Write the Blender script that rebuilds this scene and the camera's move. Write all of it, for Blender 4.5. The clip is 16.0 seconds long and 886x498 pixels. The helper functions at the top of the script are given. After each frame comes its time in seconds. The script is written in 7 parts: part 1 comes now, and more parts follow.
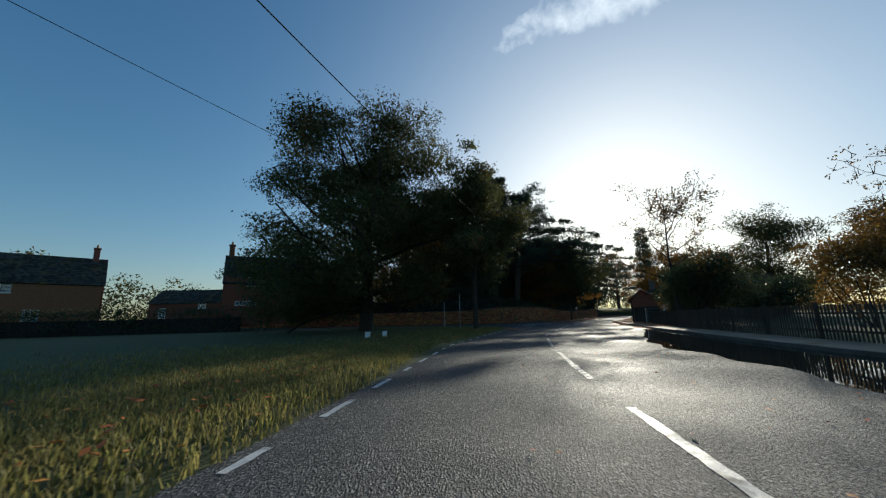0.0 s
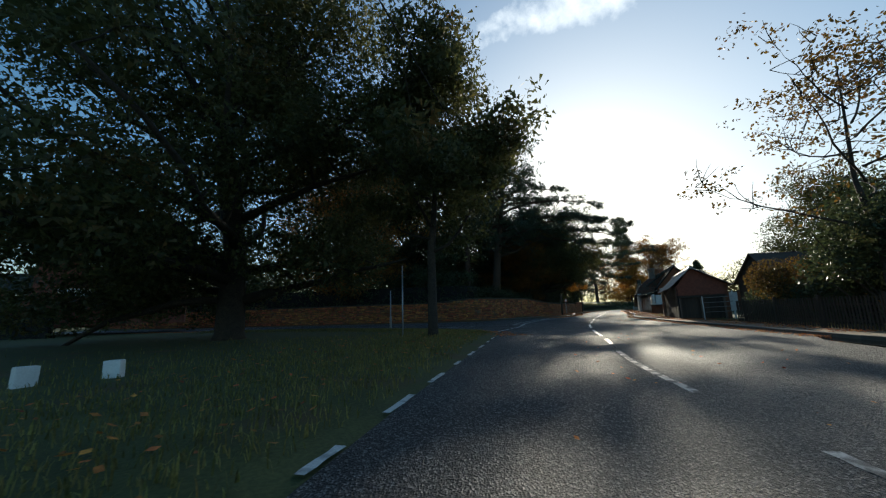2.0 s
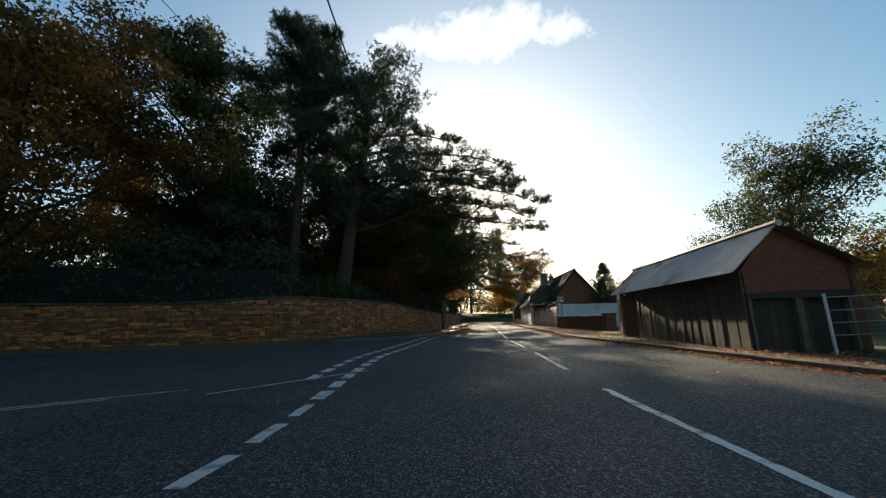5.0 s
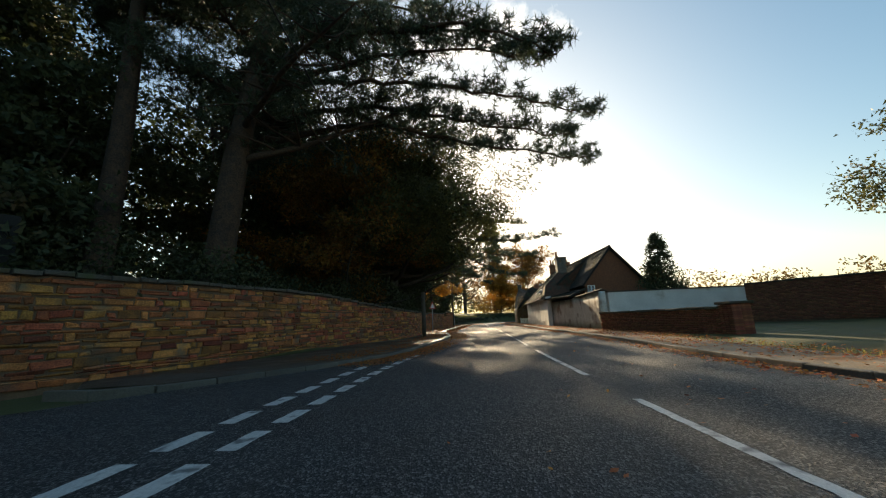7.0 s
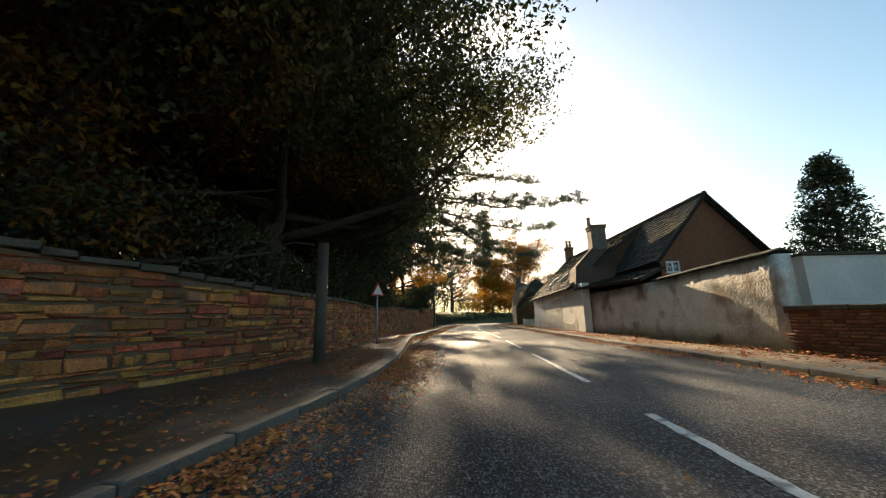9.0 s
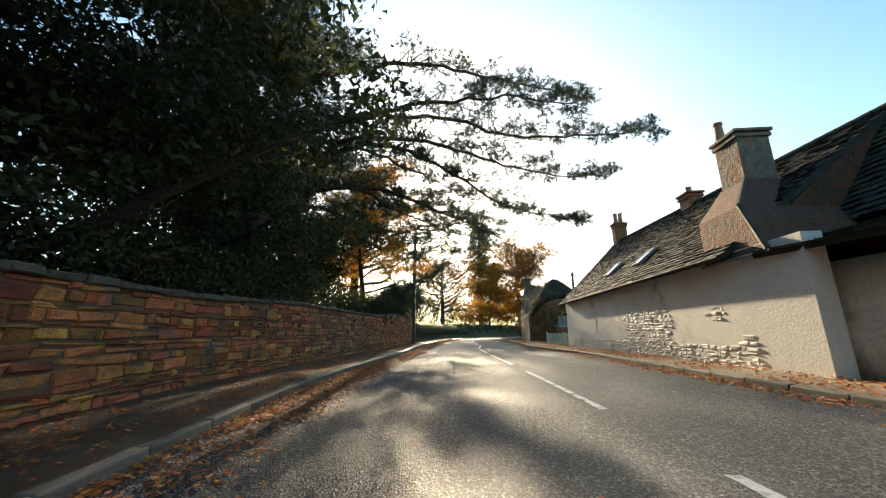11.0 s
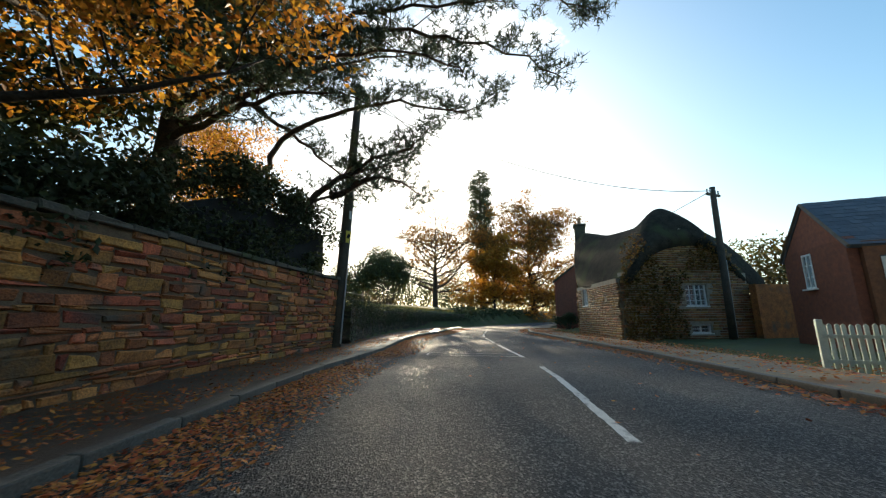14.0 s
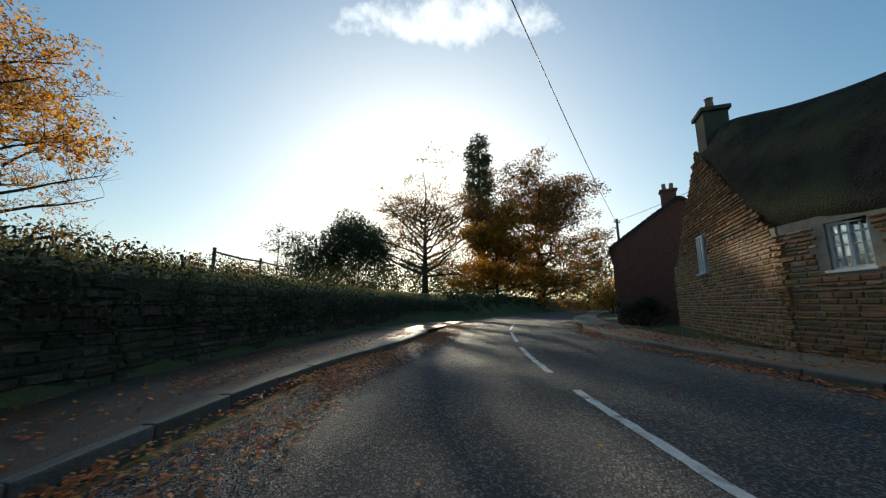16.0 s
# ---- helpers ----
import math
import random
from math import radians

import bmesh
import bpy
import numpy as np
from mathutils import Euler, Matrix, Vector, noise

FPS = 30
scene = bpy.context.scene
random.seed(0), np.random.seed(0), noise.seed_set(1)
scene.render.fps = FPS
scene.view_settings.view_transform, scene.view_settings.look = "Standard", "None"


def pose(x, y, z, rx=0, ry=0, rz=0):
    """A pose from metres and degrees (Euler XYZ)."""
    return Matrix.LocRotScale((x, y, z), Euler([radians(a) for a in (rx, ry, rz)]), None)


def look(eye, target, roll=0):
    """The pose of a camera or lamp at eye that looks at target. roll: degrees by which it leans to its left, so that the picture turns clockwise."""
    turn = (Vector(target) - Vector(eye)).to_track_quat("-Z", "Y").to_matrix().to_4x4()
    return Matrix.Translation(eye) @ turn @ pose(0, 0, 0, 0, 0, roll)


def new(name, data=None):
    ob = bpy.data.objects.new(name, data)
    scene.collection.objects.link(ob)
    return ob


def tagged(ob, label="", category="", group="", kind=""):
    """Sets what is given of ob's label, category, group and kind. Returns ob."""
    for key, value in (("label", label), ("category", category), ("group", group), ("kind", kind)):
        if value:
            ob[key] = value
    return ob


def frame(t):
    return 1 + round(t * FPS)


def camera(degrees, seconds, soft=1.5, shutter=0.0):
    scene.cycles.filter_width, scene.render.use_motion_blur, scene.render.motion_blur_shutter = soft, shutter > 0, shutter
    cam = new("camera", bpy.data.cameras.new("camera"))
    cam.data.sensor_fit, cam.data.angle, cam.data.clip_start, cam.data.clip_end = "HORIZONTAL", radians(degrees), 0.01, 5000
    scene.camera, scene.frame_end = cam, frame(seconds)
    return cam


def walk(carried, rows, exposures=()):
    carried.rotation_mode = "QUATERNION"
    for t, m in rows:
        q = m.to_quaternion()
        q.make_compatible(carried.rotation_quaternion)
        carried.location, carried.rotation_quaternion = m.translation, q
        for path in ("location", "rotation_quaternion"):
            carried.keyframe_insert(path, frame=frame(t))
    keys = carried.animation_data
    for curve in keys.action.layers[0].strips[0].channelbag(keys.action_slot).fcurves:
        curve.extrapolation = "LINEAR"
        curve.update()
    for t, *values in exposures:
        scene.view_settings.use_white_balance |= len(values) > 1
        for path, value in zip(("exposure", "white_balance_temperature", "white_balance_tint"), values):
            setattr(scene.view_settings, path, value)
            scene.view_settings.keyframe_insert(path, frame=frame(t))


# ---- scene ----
cam = camera(103.0, 16.0, 1.2, 0.06)
PATH = [
    (0.0, pose(-0.000, 0.000, 1.003, 101.05, 1.43, 8.00)),
    (0.5, pose(-0.264, 3.774, 1.009, 101.25, 1.23, 7.12)),
    (1.0, pose(-0.332, 7.495, 0.993, 101.28, 1.44, 6.18)),
    (1.5, pose(-0.295, 10.966, 1.003, 101.08, 1.30, 4.81)),
    (2.0, pose(-0.052, 13.919, 0.988, 100.14, 1.72, 3.54)),
    (2.5, pose(0.342, 16.814, 1.010, 100.42, 2.10, 0.68)),
    (3.0, pose(0.699, 19.782, 0.991, 100.79, 2.14, -2.98)),
    (3.5, pose(1.321, 22.768, 0.979, 101.07, 2.11, -7.05)),
    (4.0, pose(2.020, 25.602, 0.997, 101.09, 1.87, -10.97)),
    (4.2, pose(2.317, 26.734, 1.002, 101.06, 1.75, -12.56)),
    (4.5, pose(2.770, 28.411, 1.003, 101.13, 1.41, -14.44)),
    (5.0, pose(3.560, 31.175, 1.000, 101.34, 0.93, -16.42)),
    (5.5, pose(4.432, 33.954, 0.999, 101.45, 1.04, -17.31)),
    (6.0, pose(5.425, 36.801, 1.001, 101.46, 1.74, -17.46)),
    (6.3, pose(6.097, 38.568, 1.008, 101.46, 2.19, -17.37)),
    (6.5, pose(6.580, 39.777, 1.014, 101.50, 2.34, -17.28)),
    (7.0, pose(7.849, 42.927, 1.011, 101.51, 2.47, -17.44)),
    (7.5, pose(9.122, 46.206, 0.987, 101.59, 2.43, -17.93)),
    (8.0, pose(10.486, 49.490, 0.991, 101.61, 2.47, -18.30)),
    (8.5, pose(11.846, 52.637, 0.995, 101.41, 1.85, -18.80)),
    (9.0, pose(13.268, 55.788, 0.981, 101.34, 1.28, -19.35)),
    (9.2, pose(13.848, 57.068, 0.986, 101.35, 1.08, -19.75)),
    (9.5, pose(14.683, 58.966, 0.996, 101.52, 0.77, -20.19)),
    (10.0, pose(15.997, 62.091, 1.001, 102.06, 0.44, -20.57)),
    (10.5, pose(17.245, 65.204, 1.000, 102.73, 0.44, -20.69)),
    (11.0, pose(18.454, 68.340, 0.993, 103.29, 0.62, -20.70)),
    (11.3, pose(19.175, 70.251, 0.989, 103.38, 0.64, -20.74)),
    (11.5, pose(19.657, 71.542, 0.996, 103.25, 0.55, -20.80)),
    (12.0, pose(20.913, 74.692, 1.013, 102.96, 0.29, -21.25)),
    (12.5, pose(22.318, 77.738, 1.011, 102.74, 0.14, -21.28)),
    (13.0, pose(23.558, 80.735, 1.003, 102.33, -0.01, -21.34)),
    (13.5, pose(24.659, 83.573, 0.994, 101.74, 0.29, -21.61)),
    (14.0, pose(26.055, 86.594, 0.998, 101.02, 0.25, -21.38)),
    (14.5, pose(27.466, 89.604, 1.009, 100.32, -0.05, -21.05)),
    (15.0, pose(28.717, 92.610, 0.986, 99.98, -0.11, -21.12)),
    (15.5, pose(30.089, 95.783, 1.000, 99.66, 0.13, -21.47)),
    (16.0, pose(31.353, 98.860, 0.984, 99.25, 0.35, -22.37)),
]
walk(cam, PATH, [(0.0, -0.1, 5900, 3), (1.5, 0.15, 6100, 3), (3.0, 0.52, 6500, 4), (4.0, 0.68, 6800, 5), (7.0, 0.95, 8100, 8), (9.0, 1.4, 8400, 10), (11.5, 1.8, 7350, 5), (13.5, 1.55, 7150, 5), (15.0, 0.8, 7200, 4), (16.0, 0.45, 6700, 3)])

# ---- light and air ----
SUN_AZ, SUN_EL = radians(19.3), radians(14.1)
SUN_DIR = Vector((math.sin(SUN_AZ) * math.cos(SUN_EL), math.cos(SUN_AZ) * math.cos(SUN_EL), math.sin(SUN_EL)))
world = bpy.data.worlds.new("world")
scene.world = world
world.use_nodes = True
wn, wl = world.node_tree.nodes, world.node_tree.links
wn.clear()
w_out = wn.new("ShaderNodeOutputWorld")
w_bg = wn.new("ShaderNodeBackground")
w_sky = wn.new("ShaderNodeTexSky")
w_sky.sky_type = "NISHITA"
w_sky.sun_disc = False
w_sky.sun_elevation = SUN_EL
w_sky.sun_rotation = SUN_AZ
w_sky.air_density, w_sky.dust_density, w_sky.ozone_density = 1.1, 1.0, 2.6
w_bg.inputs["Strength"].default_value = 0.15
# thin clouds high up, in wisps
w_co = wn.new("ShaderNodeTexCoord")
w_noise = wn.new("ShaderNodeTexNoise")
w_noise.inputs["Scale"].default_value = 9.0
w_noise.inputs["Detail"].default_value = 7
w_noise.inputs["Roughness"].default_value = 0.6


def sky_dot(d, scale):
    n = wn.new("ShaderNodeVectorMath")
    n.operation = "DOT_PRODUCT"
    n.inputs[1].default_value = tuple(Vector(d) * scale)
    wl.new(w_co.outputs["Generated"], n.inputs[0])
    return n.outputs["Value"]


def sky_math(op, a, b):
    n = wn.new("ShaderNodeMath")
    n.operation = op
    for k, v in enumerate((a, b)):
        if isinstance(v, (int, float)):
            n.inputs[k].default_value = v
        else:
            wl.new(v, n.inputs[k])
    return n.outputs["Value"]


# one small bank of fair-weather cloud above the sun
CLOUD = Vector((0.305, 0.675, 0.672)).normalized()
cl_side = CLOUD.cross(Vector((0, 0, 1))).normalized()
cl_up = cl_side.cross(CLOUD)
r2 = sky_math("ADD", sky_math("POWER", sky_math("ABSOLUTE", sky_dot(cl_side, 1 / 0.26), 0), 2.0), sky_math("POWER", sky_math("ABSOLUTE", sky_dot(cl_up, 1 / 0.065), 0), 2.0))
bank = sky_math("MULTIPLY", sky_math("SUBTRACT", 1.0, r2), 0.22)
w_front = sky_math("GREATER_THAN", sky_dot(CLOUD, 1.0), 0.0)
w_ramp = wn.new("ShaderNodeValToRGB")
w_ramp.color_ramp.elements[0].position = 0.54
w_ramp.color_ramp.elements[1].position = 0.78
w_ramp.color_ramp.elements[1].color = (0.75, 0.75, 0.75, 1)
w_sum = sky_math("MULTIPLY", sky_math("ADD", sky_math("MAXIMUM", bank, -0.25), w_noise.outputs["Fac"]), w_front)
w_mix = wn.new("ShaderNodeMixRGB")
w_mix.inputs["Color2"].default_value = (7.5, 7.6, 7.8, 1)
wl.new(w_co.outputs["Generated"], w_noise.inputs["Vector"])
wl.new(w_sum, w_ramp.inputs["Fac"])
wl.new(w_ramp.outputs["Color"], w_mix.inputs["Fac"])
# thin high haze: a broad soft brightening round the sun, which also veils the aureole
haze = sky_math("POWER", sky_math("MAXIMUM", sky_dot(SUN_DIR, 1.0), 0.0), 7.0)
w_haze = wn.new("ShaderNodeVectorMath")
w_haze.operation = "SCALE"
w_haze.inputs[0].default_value = (3.4, 3.5, 3.6)
wl.new(haze, w_haze.inputs["Scale"])
w_add = wn.new("ShaderNodeVectorMath")
w_add.operation = "ADD"
w_sat = wn.new("ShaderNodeHueSaturation")
w_sat.inputs["Saturation"].default_value = 1.2
wl.new(w_sky.outputs["Color"], w_sat.inputs["Color"])
wl.new(w_sat.outputs["Color"], w_add.inputs[0])
wl.new(w_haze.outputs["Vector"], w_add.inputs[1])
w_veil = wn.new("ShaderNodeVectorMath")
w_veil.operation = "MULTIPLY_ADD"
w_veil.inputs[1].default_value = (1 / 16, 1 / 16, 1 / 16)
w_veil.inputs[2].default_value = (1, 1, 1)
w_soft = wn.new("ShaderNodeVectorMath")
w_soft.operation = "DIVIDE"
wl.new(w_add.outputs["Vector"], w_veil.inputs[0])
wl.new(w_add.outputs["Vector"], w_soft.inputs[0])
wl.new(w_veil.outputs["Vector"], w_soft.inputs[1])
wl.new(w_soft.outputs["Vector"], w_mix.inputs["Color1"])
wl.new(w_mix.outputs["Color"], w_bg.inputs["Color"])
wl.new(w_bg.outputs["Background"], w_out.inputs["Surface"])
sun_data = bpy.data.lights.new("sun", "SUN")
sun_data.energy, sun_data.angle, sun_data.color = 5.0, radians(0.6), (1.0, 0.86, 0.68)
sun_lamp = new("sun", sun_data)
sun_lamp.matrix_world = look((0, 0, 60), Vector((0, 0, 60)) - SUN_DIR)


# ---- materials ----
def mat(name, c1, c2, scale=4.0, rough=(0.75, 0.95), bump=0.4, fine=60.0, metal=0.0, stain=None, stain_scale=0.6, stain_at=0.55,
        vary=0.0, spec=0.4, dist=0.02, trans=0.0, island=False):
    m = bpy.data.materials.new(name)
    m.use_nodes = True
    n, l = m.node_tree.nodes, m.node_tree.links
    b = n["Principled BSDF"]
    co = n.new("ShaderNodeTexCoord")
    coarse = n.new("ShaderNodeTexNoise")
    coarse.inputs["Scale"].default_value, coarse.inputs["Detail"].default_value = scale, 5
    grain = n.new("ShaderNodeTexNoise")
    grain.inputs["Scale"].default_value, grain.inputs["Detail"].default_value = fine, 3
    l.new(co.outputs["Object"], coarse.inputs["Vector"])
    l.new(co.outputs["Object"], grain.inputs["Vector"])
    add = n.new("ShaderNodeMath")
    add.operation = "MULTIPLY_ADD"
    add.inputs[1].default_value = 0.5
    half = n.new("ShaderNodeMath")
    half.operation = "MULTIPLY"
    half.inputs[1].default_value = 0.5
    l.new(coarse.outputs["Fac"], half.inputs[0])
    l.new(grain.outputs["Fac"], add.inputs[0])
    l.new(half.outputs["Value"], add.inputs[2])
    ramp = n.new("ShaderNodeValToRGB")
    ramp.color_ramp.elements[0].position, ramp.color_ramp.elements[1].position = 0.36, 0.64
    ramp.color_ramp.elements[0].color, ramp.color_ramp.elements[1].color = (*c1, 1), (*c2, 1)
    l.new(add.outputs["Value"], ramp.inputs["Fac"])
    col = ramp.outputs["Color"]
    if stain:
        sn = n.new("ShaderNodeTexNoise")
        sn.inputs["Scale"].default_value, sn.inputs["Detail"].default_value = stain_scale, 6
        l.new(co.outputs["Object"], sn.inputs["Vector"])
        sr = n.new("ShaderNodeValToRGB")
        sr.color_ramp.elements[0].position, sr.color_ramp.elements[1].position = stain_at, stain_at + 0.14
        l.new(sn.outputs["Fac"], sr.inputs["Fac"])
        mx = n.new("ShaderNodeMixRGB")
        mx.inputs["Color2"].default_value = (*stain, 1)
        l.new(sr.outputs["Color"], mx.inputs["Fac"])
        l.new(col, mx.inputs["Color1"])
        col = mx.outputs["Color"]
    if vary:
        if island:
            src = n.new("ShaderNodeNewGeometry").outputs["Random Per Island"]
        else:
            src = n.new("ShaderNodeObjectInfo").outputs["Random"]
        rg = n.new("ShaderNodeMapRange")
        rg.inputs["To Min"].default_value, rg.inputs["To Max"].default_value = 1 - vary, 1 + vary
        l.new(src, rg.inputs["Value"])
        hs = n.new("ShaderNodeHueSaturation")
        l.new(rg.outputs["Result"], hs.inputs["Value"])
        rh = n.new("ShaderNodeMapRange")
        rh.inputs["To Min"].default_value, rh.inputs["To Max"].default_value = 0.5 - vary * 0.05, 0.5 + vary * 0.05
        fr = n.new("ShaderNodeMath")
        fr.operation = "PINGPONG"
        fr.inputs[1].default_value = 0.13
        l.new(src, fr.inputs[0])
        rh.inputs["From Max"].default_value = 0.13
        l.new(fr.outputs["Value"], rh.inputs["Value"])
        l.new(rh.outputs["Result"], hs.inputs["Hue"])
        l.new(col, hs.inputs["Color"])
        col = hs.outputs["Color"]
    l.new(col, b.inputs["Base Color"])
    rr = n.new("ShaderNodeMapRange")
    rr.inputs["From Min"].default_value, rr.inputs["From Max"].default_value = 0.35, 0.65
    rr.inputs["To Min"].default_value, rr.inputs["To Max"].default_value = rough
    l.new(coarse.outputs["Fac"], rr.inputs["Value"])
    l.new(rr.outputs["Result"], b.inputs["Roughness"])
    b.inputs["Metallic"].default_value = metal
    b.inputs["Specular IOR Level"].default_value = spec
    if bump:
        bp = n.new("ShaderNodeBump")
        bp.inputs["Strength"].default_value, bp.inputs["Distance"].default_value = bump, dist
        l.new(add.outputs["Value"], bp.inputs["Height"])
        l.new(bp.outputs["Normal"], b.inputs["Normal"])
    if trans:
        tr = n.new("ShaderNodeBsdfTranslucent")
        l.new(col, tr.inputs["Color"])
        ms = n.new("ShaderNodeMixShader")
        ms.inputs["Fac"].default_value = trans
        l.new(b.outputs["BSDF"], ms.inputs[1])
        l.new(tr.outputs["BSDF"], ms.inputs[2])
        l.new(ms.outputs["Shader"], n["Material Output"].inputs["Surface"])
    return m


def asphalt_material():
    """Damp, chipped road: coarse aggregate, wheel-worn gloss, wet patches, old repairs."""
    m = mat("asphalt", (0.015, 0.018, 0.020), (0.048, 0.053, 0.056), 0.35, (0.58, 0.84), 0.8, 75.0, stain=(0.022, 0.022, 0.023),
            stain_scale=0.22, stain_at=0.5, spec=0.32, dist=0.010)
    n, l = m.node_tree.nodes, m.node_tree.links
    vor = n.new("ShaderNodeTexVoronoi")
    vor.inputs["Scale"].default_value = 70.0
    co = next(k for k in n if k.type == "TEX_COORD")
    l.new(co.outputs["Object"], vor.inputs["Vector"])
    bp = n.new("ShaderNodeBump")
    bp.inputs["Strength"].default_value, bp.inputs["Distance"].default_value = 1.0, 0.02
    l.new(vor.outputs["Distance"], bp.inputs["Height"])
    first = next(k for k in n if k.type == "BUMP" and k is not bp and k.name != bp.name)
    l.new(first.outputs["Normal"], bp.inputs["Normal"])
    l.new(bp.outputs["Normal"], n["Principled BSDF"].inputs["Normal"])
    # pale chippings among the dark ones
    sep = n.new("ShaderNodeSeparateColor")
    l.new(vor.outputs["Color"], sep.inputs["Color"])
    chip = n.new("ShaderNodeValToRGB")
    chip.color_ramp.elements[0].position, chip.color_ramp.elements[1].position = 0.66, 0.95
    l.new(sep.outputs["Red"], chip.inputs["Fac"])
    mx = n.new("ShaderNodeMixRGB")
    mx.inputs["Color2"].default_value = (0.21, 0.21, 0.207, 1)
    b = n["Principled BSDF"]
    l.new(chip.outputs["Color"], mx.inputs["Fac"])
    l.new(b.inputs["Base Color"].links[0].from_socket, mx.inputs["Color1"])
    l.new(mx.outputs["Color"], b.inputs["Base Color"])
    return m


M_ASPHALT = asphalt_material()
M_PAVE = mat("pavement_asphalt", (0.038, 0.033, 0.028), (0.10, 0.082, 0.064), 0.8, (0.36, 0.65), 0.7, 80, stain=(0.10, 0.055, 0.028), stain_scale=0.9, stain_at=0.54)
M_PAVE_EAST = mat("sandy_pavement", (0.13, 0.10, 0.07), (0.34, 0.26, 0.17), 0.8, (0.7, 0.95), 0.7, 60, stain=(0.20, 0.10, 0.04), stain_scale=0.9, stain_at=0.56)
M_KERB = mat("kerb_stone", (0.075, 0.07, 0.058), (0.17, 0.155, 0.13), 3, (0.6, 0.9), 0.4, 50, stain=(0.07, 0.08, 0.04), stain_scale=1.6, vary=0.15)
M_PAINT = mat("road_paint", (0.42, 0.42, 0.40), (0.72, 0.72, 0.69), 5, (0.4, 0.7), 0.5, 70, stain=(0.16, 0.16, 0.16), stain_scale=5.0, stain_at=0.52)
M_WORNPAINT = mat("worn_road_paint", (0.26, 0.26, 0.25), (0.55, 0.55, 0.53), 5, (0.45, 0.7), 0.6, 70, stain=(0.045, 0.048, 0.05), stain_scale=6.0, stain_at=0.43)
M_GRASSGROUND = mat("turf", (0.035, 0.045, 0.012), (0.10, 0.105, 0.035), 1.3, (0.8, 1.0), 0.6, 30, stain=(0.09, 0.065, 0.03), stain_scale=0.7, stain_at=0.56)
M_BLADE = mat("grass_blade", (0.09, 0.10, 0.026), (0.33, 0.28, 0.10), 2.5, (0.5, 0.8), 0, 30, vary=0.35, island=True, trans=0.6)
M_STONE = mat("ironstone", (0.20, 0.068, 0.025), (0.58, 0.205, 0.066), 5, (0.75, 0.95), 0.7, 40, stain=(0.15, 0.11, 0.075), stain_scale=1.7, stain_at=0.57, vary=0.5, dist=0.03)
M_STONE_I = mat("ironstone_rubble", (0.20, 0.068, 0.025), (0.58, 0.205, 0.066), 5, (0.75, 0.95), 0.7, 40, stain=(0.15, 0.11, 0.075), stain_scale=1.7, stain_at=0.57, vary=0.5, dist=0.03, island=True)
M_BANKSTONE = mat("mossy_bank_stone", (0.035, 0.028, 0.02), (0.13, 0.095, 0.06), 4, (0.8, 1.0), 0.8, 40, stain=(0.04, 0.045, 0.018), stain_scale=1.6, stain_at=0.48, vary=0.45, dist=0.03, island=True)
M_MORTAR = mat("lime_mortar", (0.10, 0.062, 0.038), (0.21, 0.13, 0.078), 6, (0.85, 1.0), 0.6, 60)
M_PALEMORTAR = mat("pale_lime_mortar", (0.24, 0.20, 0.15), (0.42, 0.36, 0.28), 6, (0.85, 1.0), 0.5, 60)
M_COPE = mat("coping_stone", (0.045, 0.04, 0.03), (0.12, 0.10, 0.075), 3, (0.8, 1.0), 0.5, 40, stain=(0.06, 0.07, 0.03), stain_scale=1.5, vary=0.25)
M_RENDER = mat("white_render", (0.62, 0.60, 0.55), (0.80, 0.78, 0.73), 1.2, (0.75, 0.95), 0.35, 25, stain=(0.42, 0.36, 0.28), stain_scale=1.1, stain_at=0.6, dist=0.03)
M_COB = mat("old_limewash", (0.60, 0.54, 0.45), (0.85, 0.81, 0.73), 1.5, (0.75, 0.95), 0.6, 14, stain=(0.36, 0.27, 0.19), stain_scale=1.0, stain_at=0.52, dist=0.05)
M_BRICK = mat("red_brick", (0.165, 0.060, 0.034), (0.33, 0.132, 0.070), 8, (0.75, 0.95), 0.4, 60, vary=0.3)
M_BRICK_I = mat("red_brickwork", (0.165, 0.060, 0.034), (0.33, 0.132, 0.070), 8, (0.75, 0.95), 0.4, 60, vary=0.3, island=True)
M_PALEBRICK = mat("weathered_brick", (0.17, 0.10, 0.068), (0.33, 0.20, 0.13), 5, (0.8, 0.95), 0.4, 50, stain=(0.22, 0.18, 0.14), stain_scale=1.0, stain_at=0.55)
M_TILE = mat("stone_slate", (0.022, 0.025, 0.022), (0.075, 0.076, 0.062), 3, (0.75, 0.95), 0.8, 40, stain=(0.085, 0.065, 0.03), stain_scale=0.9, stain_at=0.54, spec=0.2, vary=0.5)
M_TILE_I = mat("stone_slates", (0.022, 0.025, 0.022), (0.075, 0.076, 0.062), 3, (0.75, 0.95), 0.8, 40, stain=(0.085, 0.065, 0.03), stain_scale=0.9, stain_at=0.54, spec=0.2, vary=0.5, island=True)
M_SLATE = mat("blue_slate", (0.06, 0.065, 0.075), (0.13, 0.135, 0.15), 4, (0.4, 0.7), 0.3, 50, vary=0.2, island=True)
M_THATCH = mat("thatch", (0.016, 0.014, 0.011), (0.062, 0.052, 0.038), 3.0, (0.9, 1.0), 1.0, 26, stain=(0.055, 0.06, 0.03), stain_scale=0.8, stain_at=0.52, dist=0.06, spec=0.1)
M_IRON = mat("corrugated_iron", (0.20, 0.19, 0.18), (0.38, 0.37, 0.35), 1.5, (0.35, 0.6), 0.15, 40, metal=0.7, stain=(0.16, 0.08, 0.045), stain_scale=0.9, stain_at=0.55)
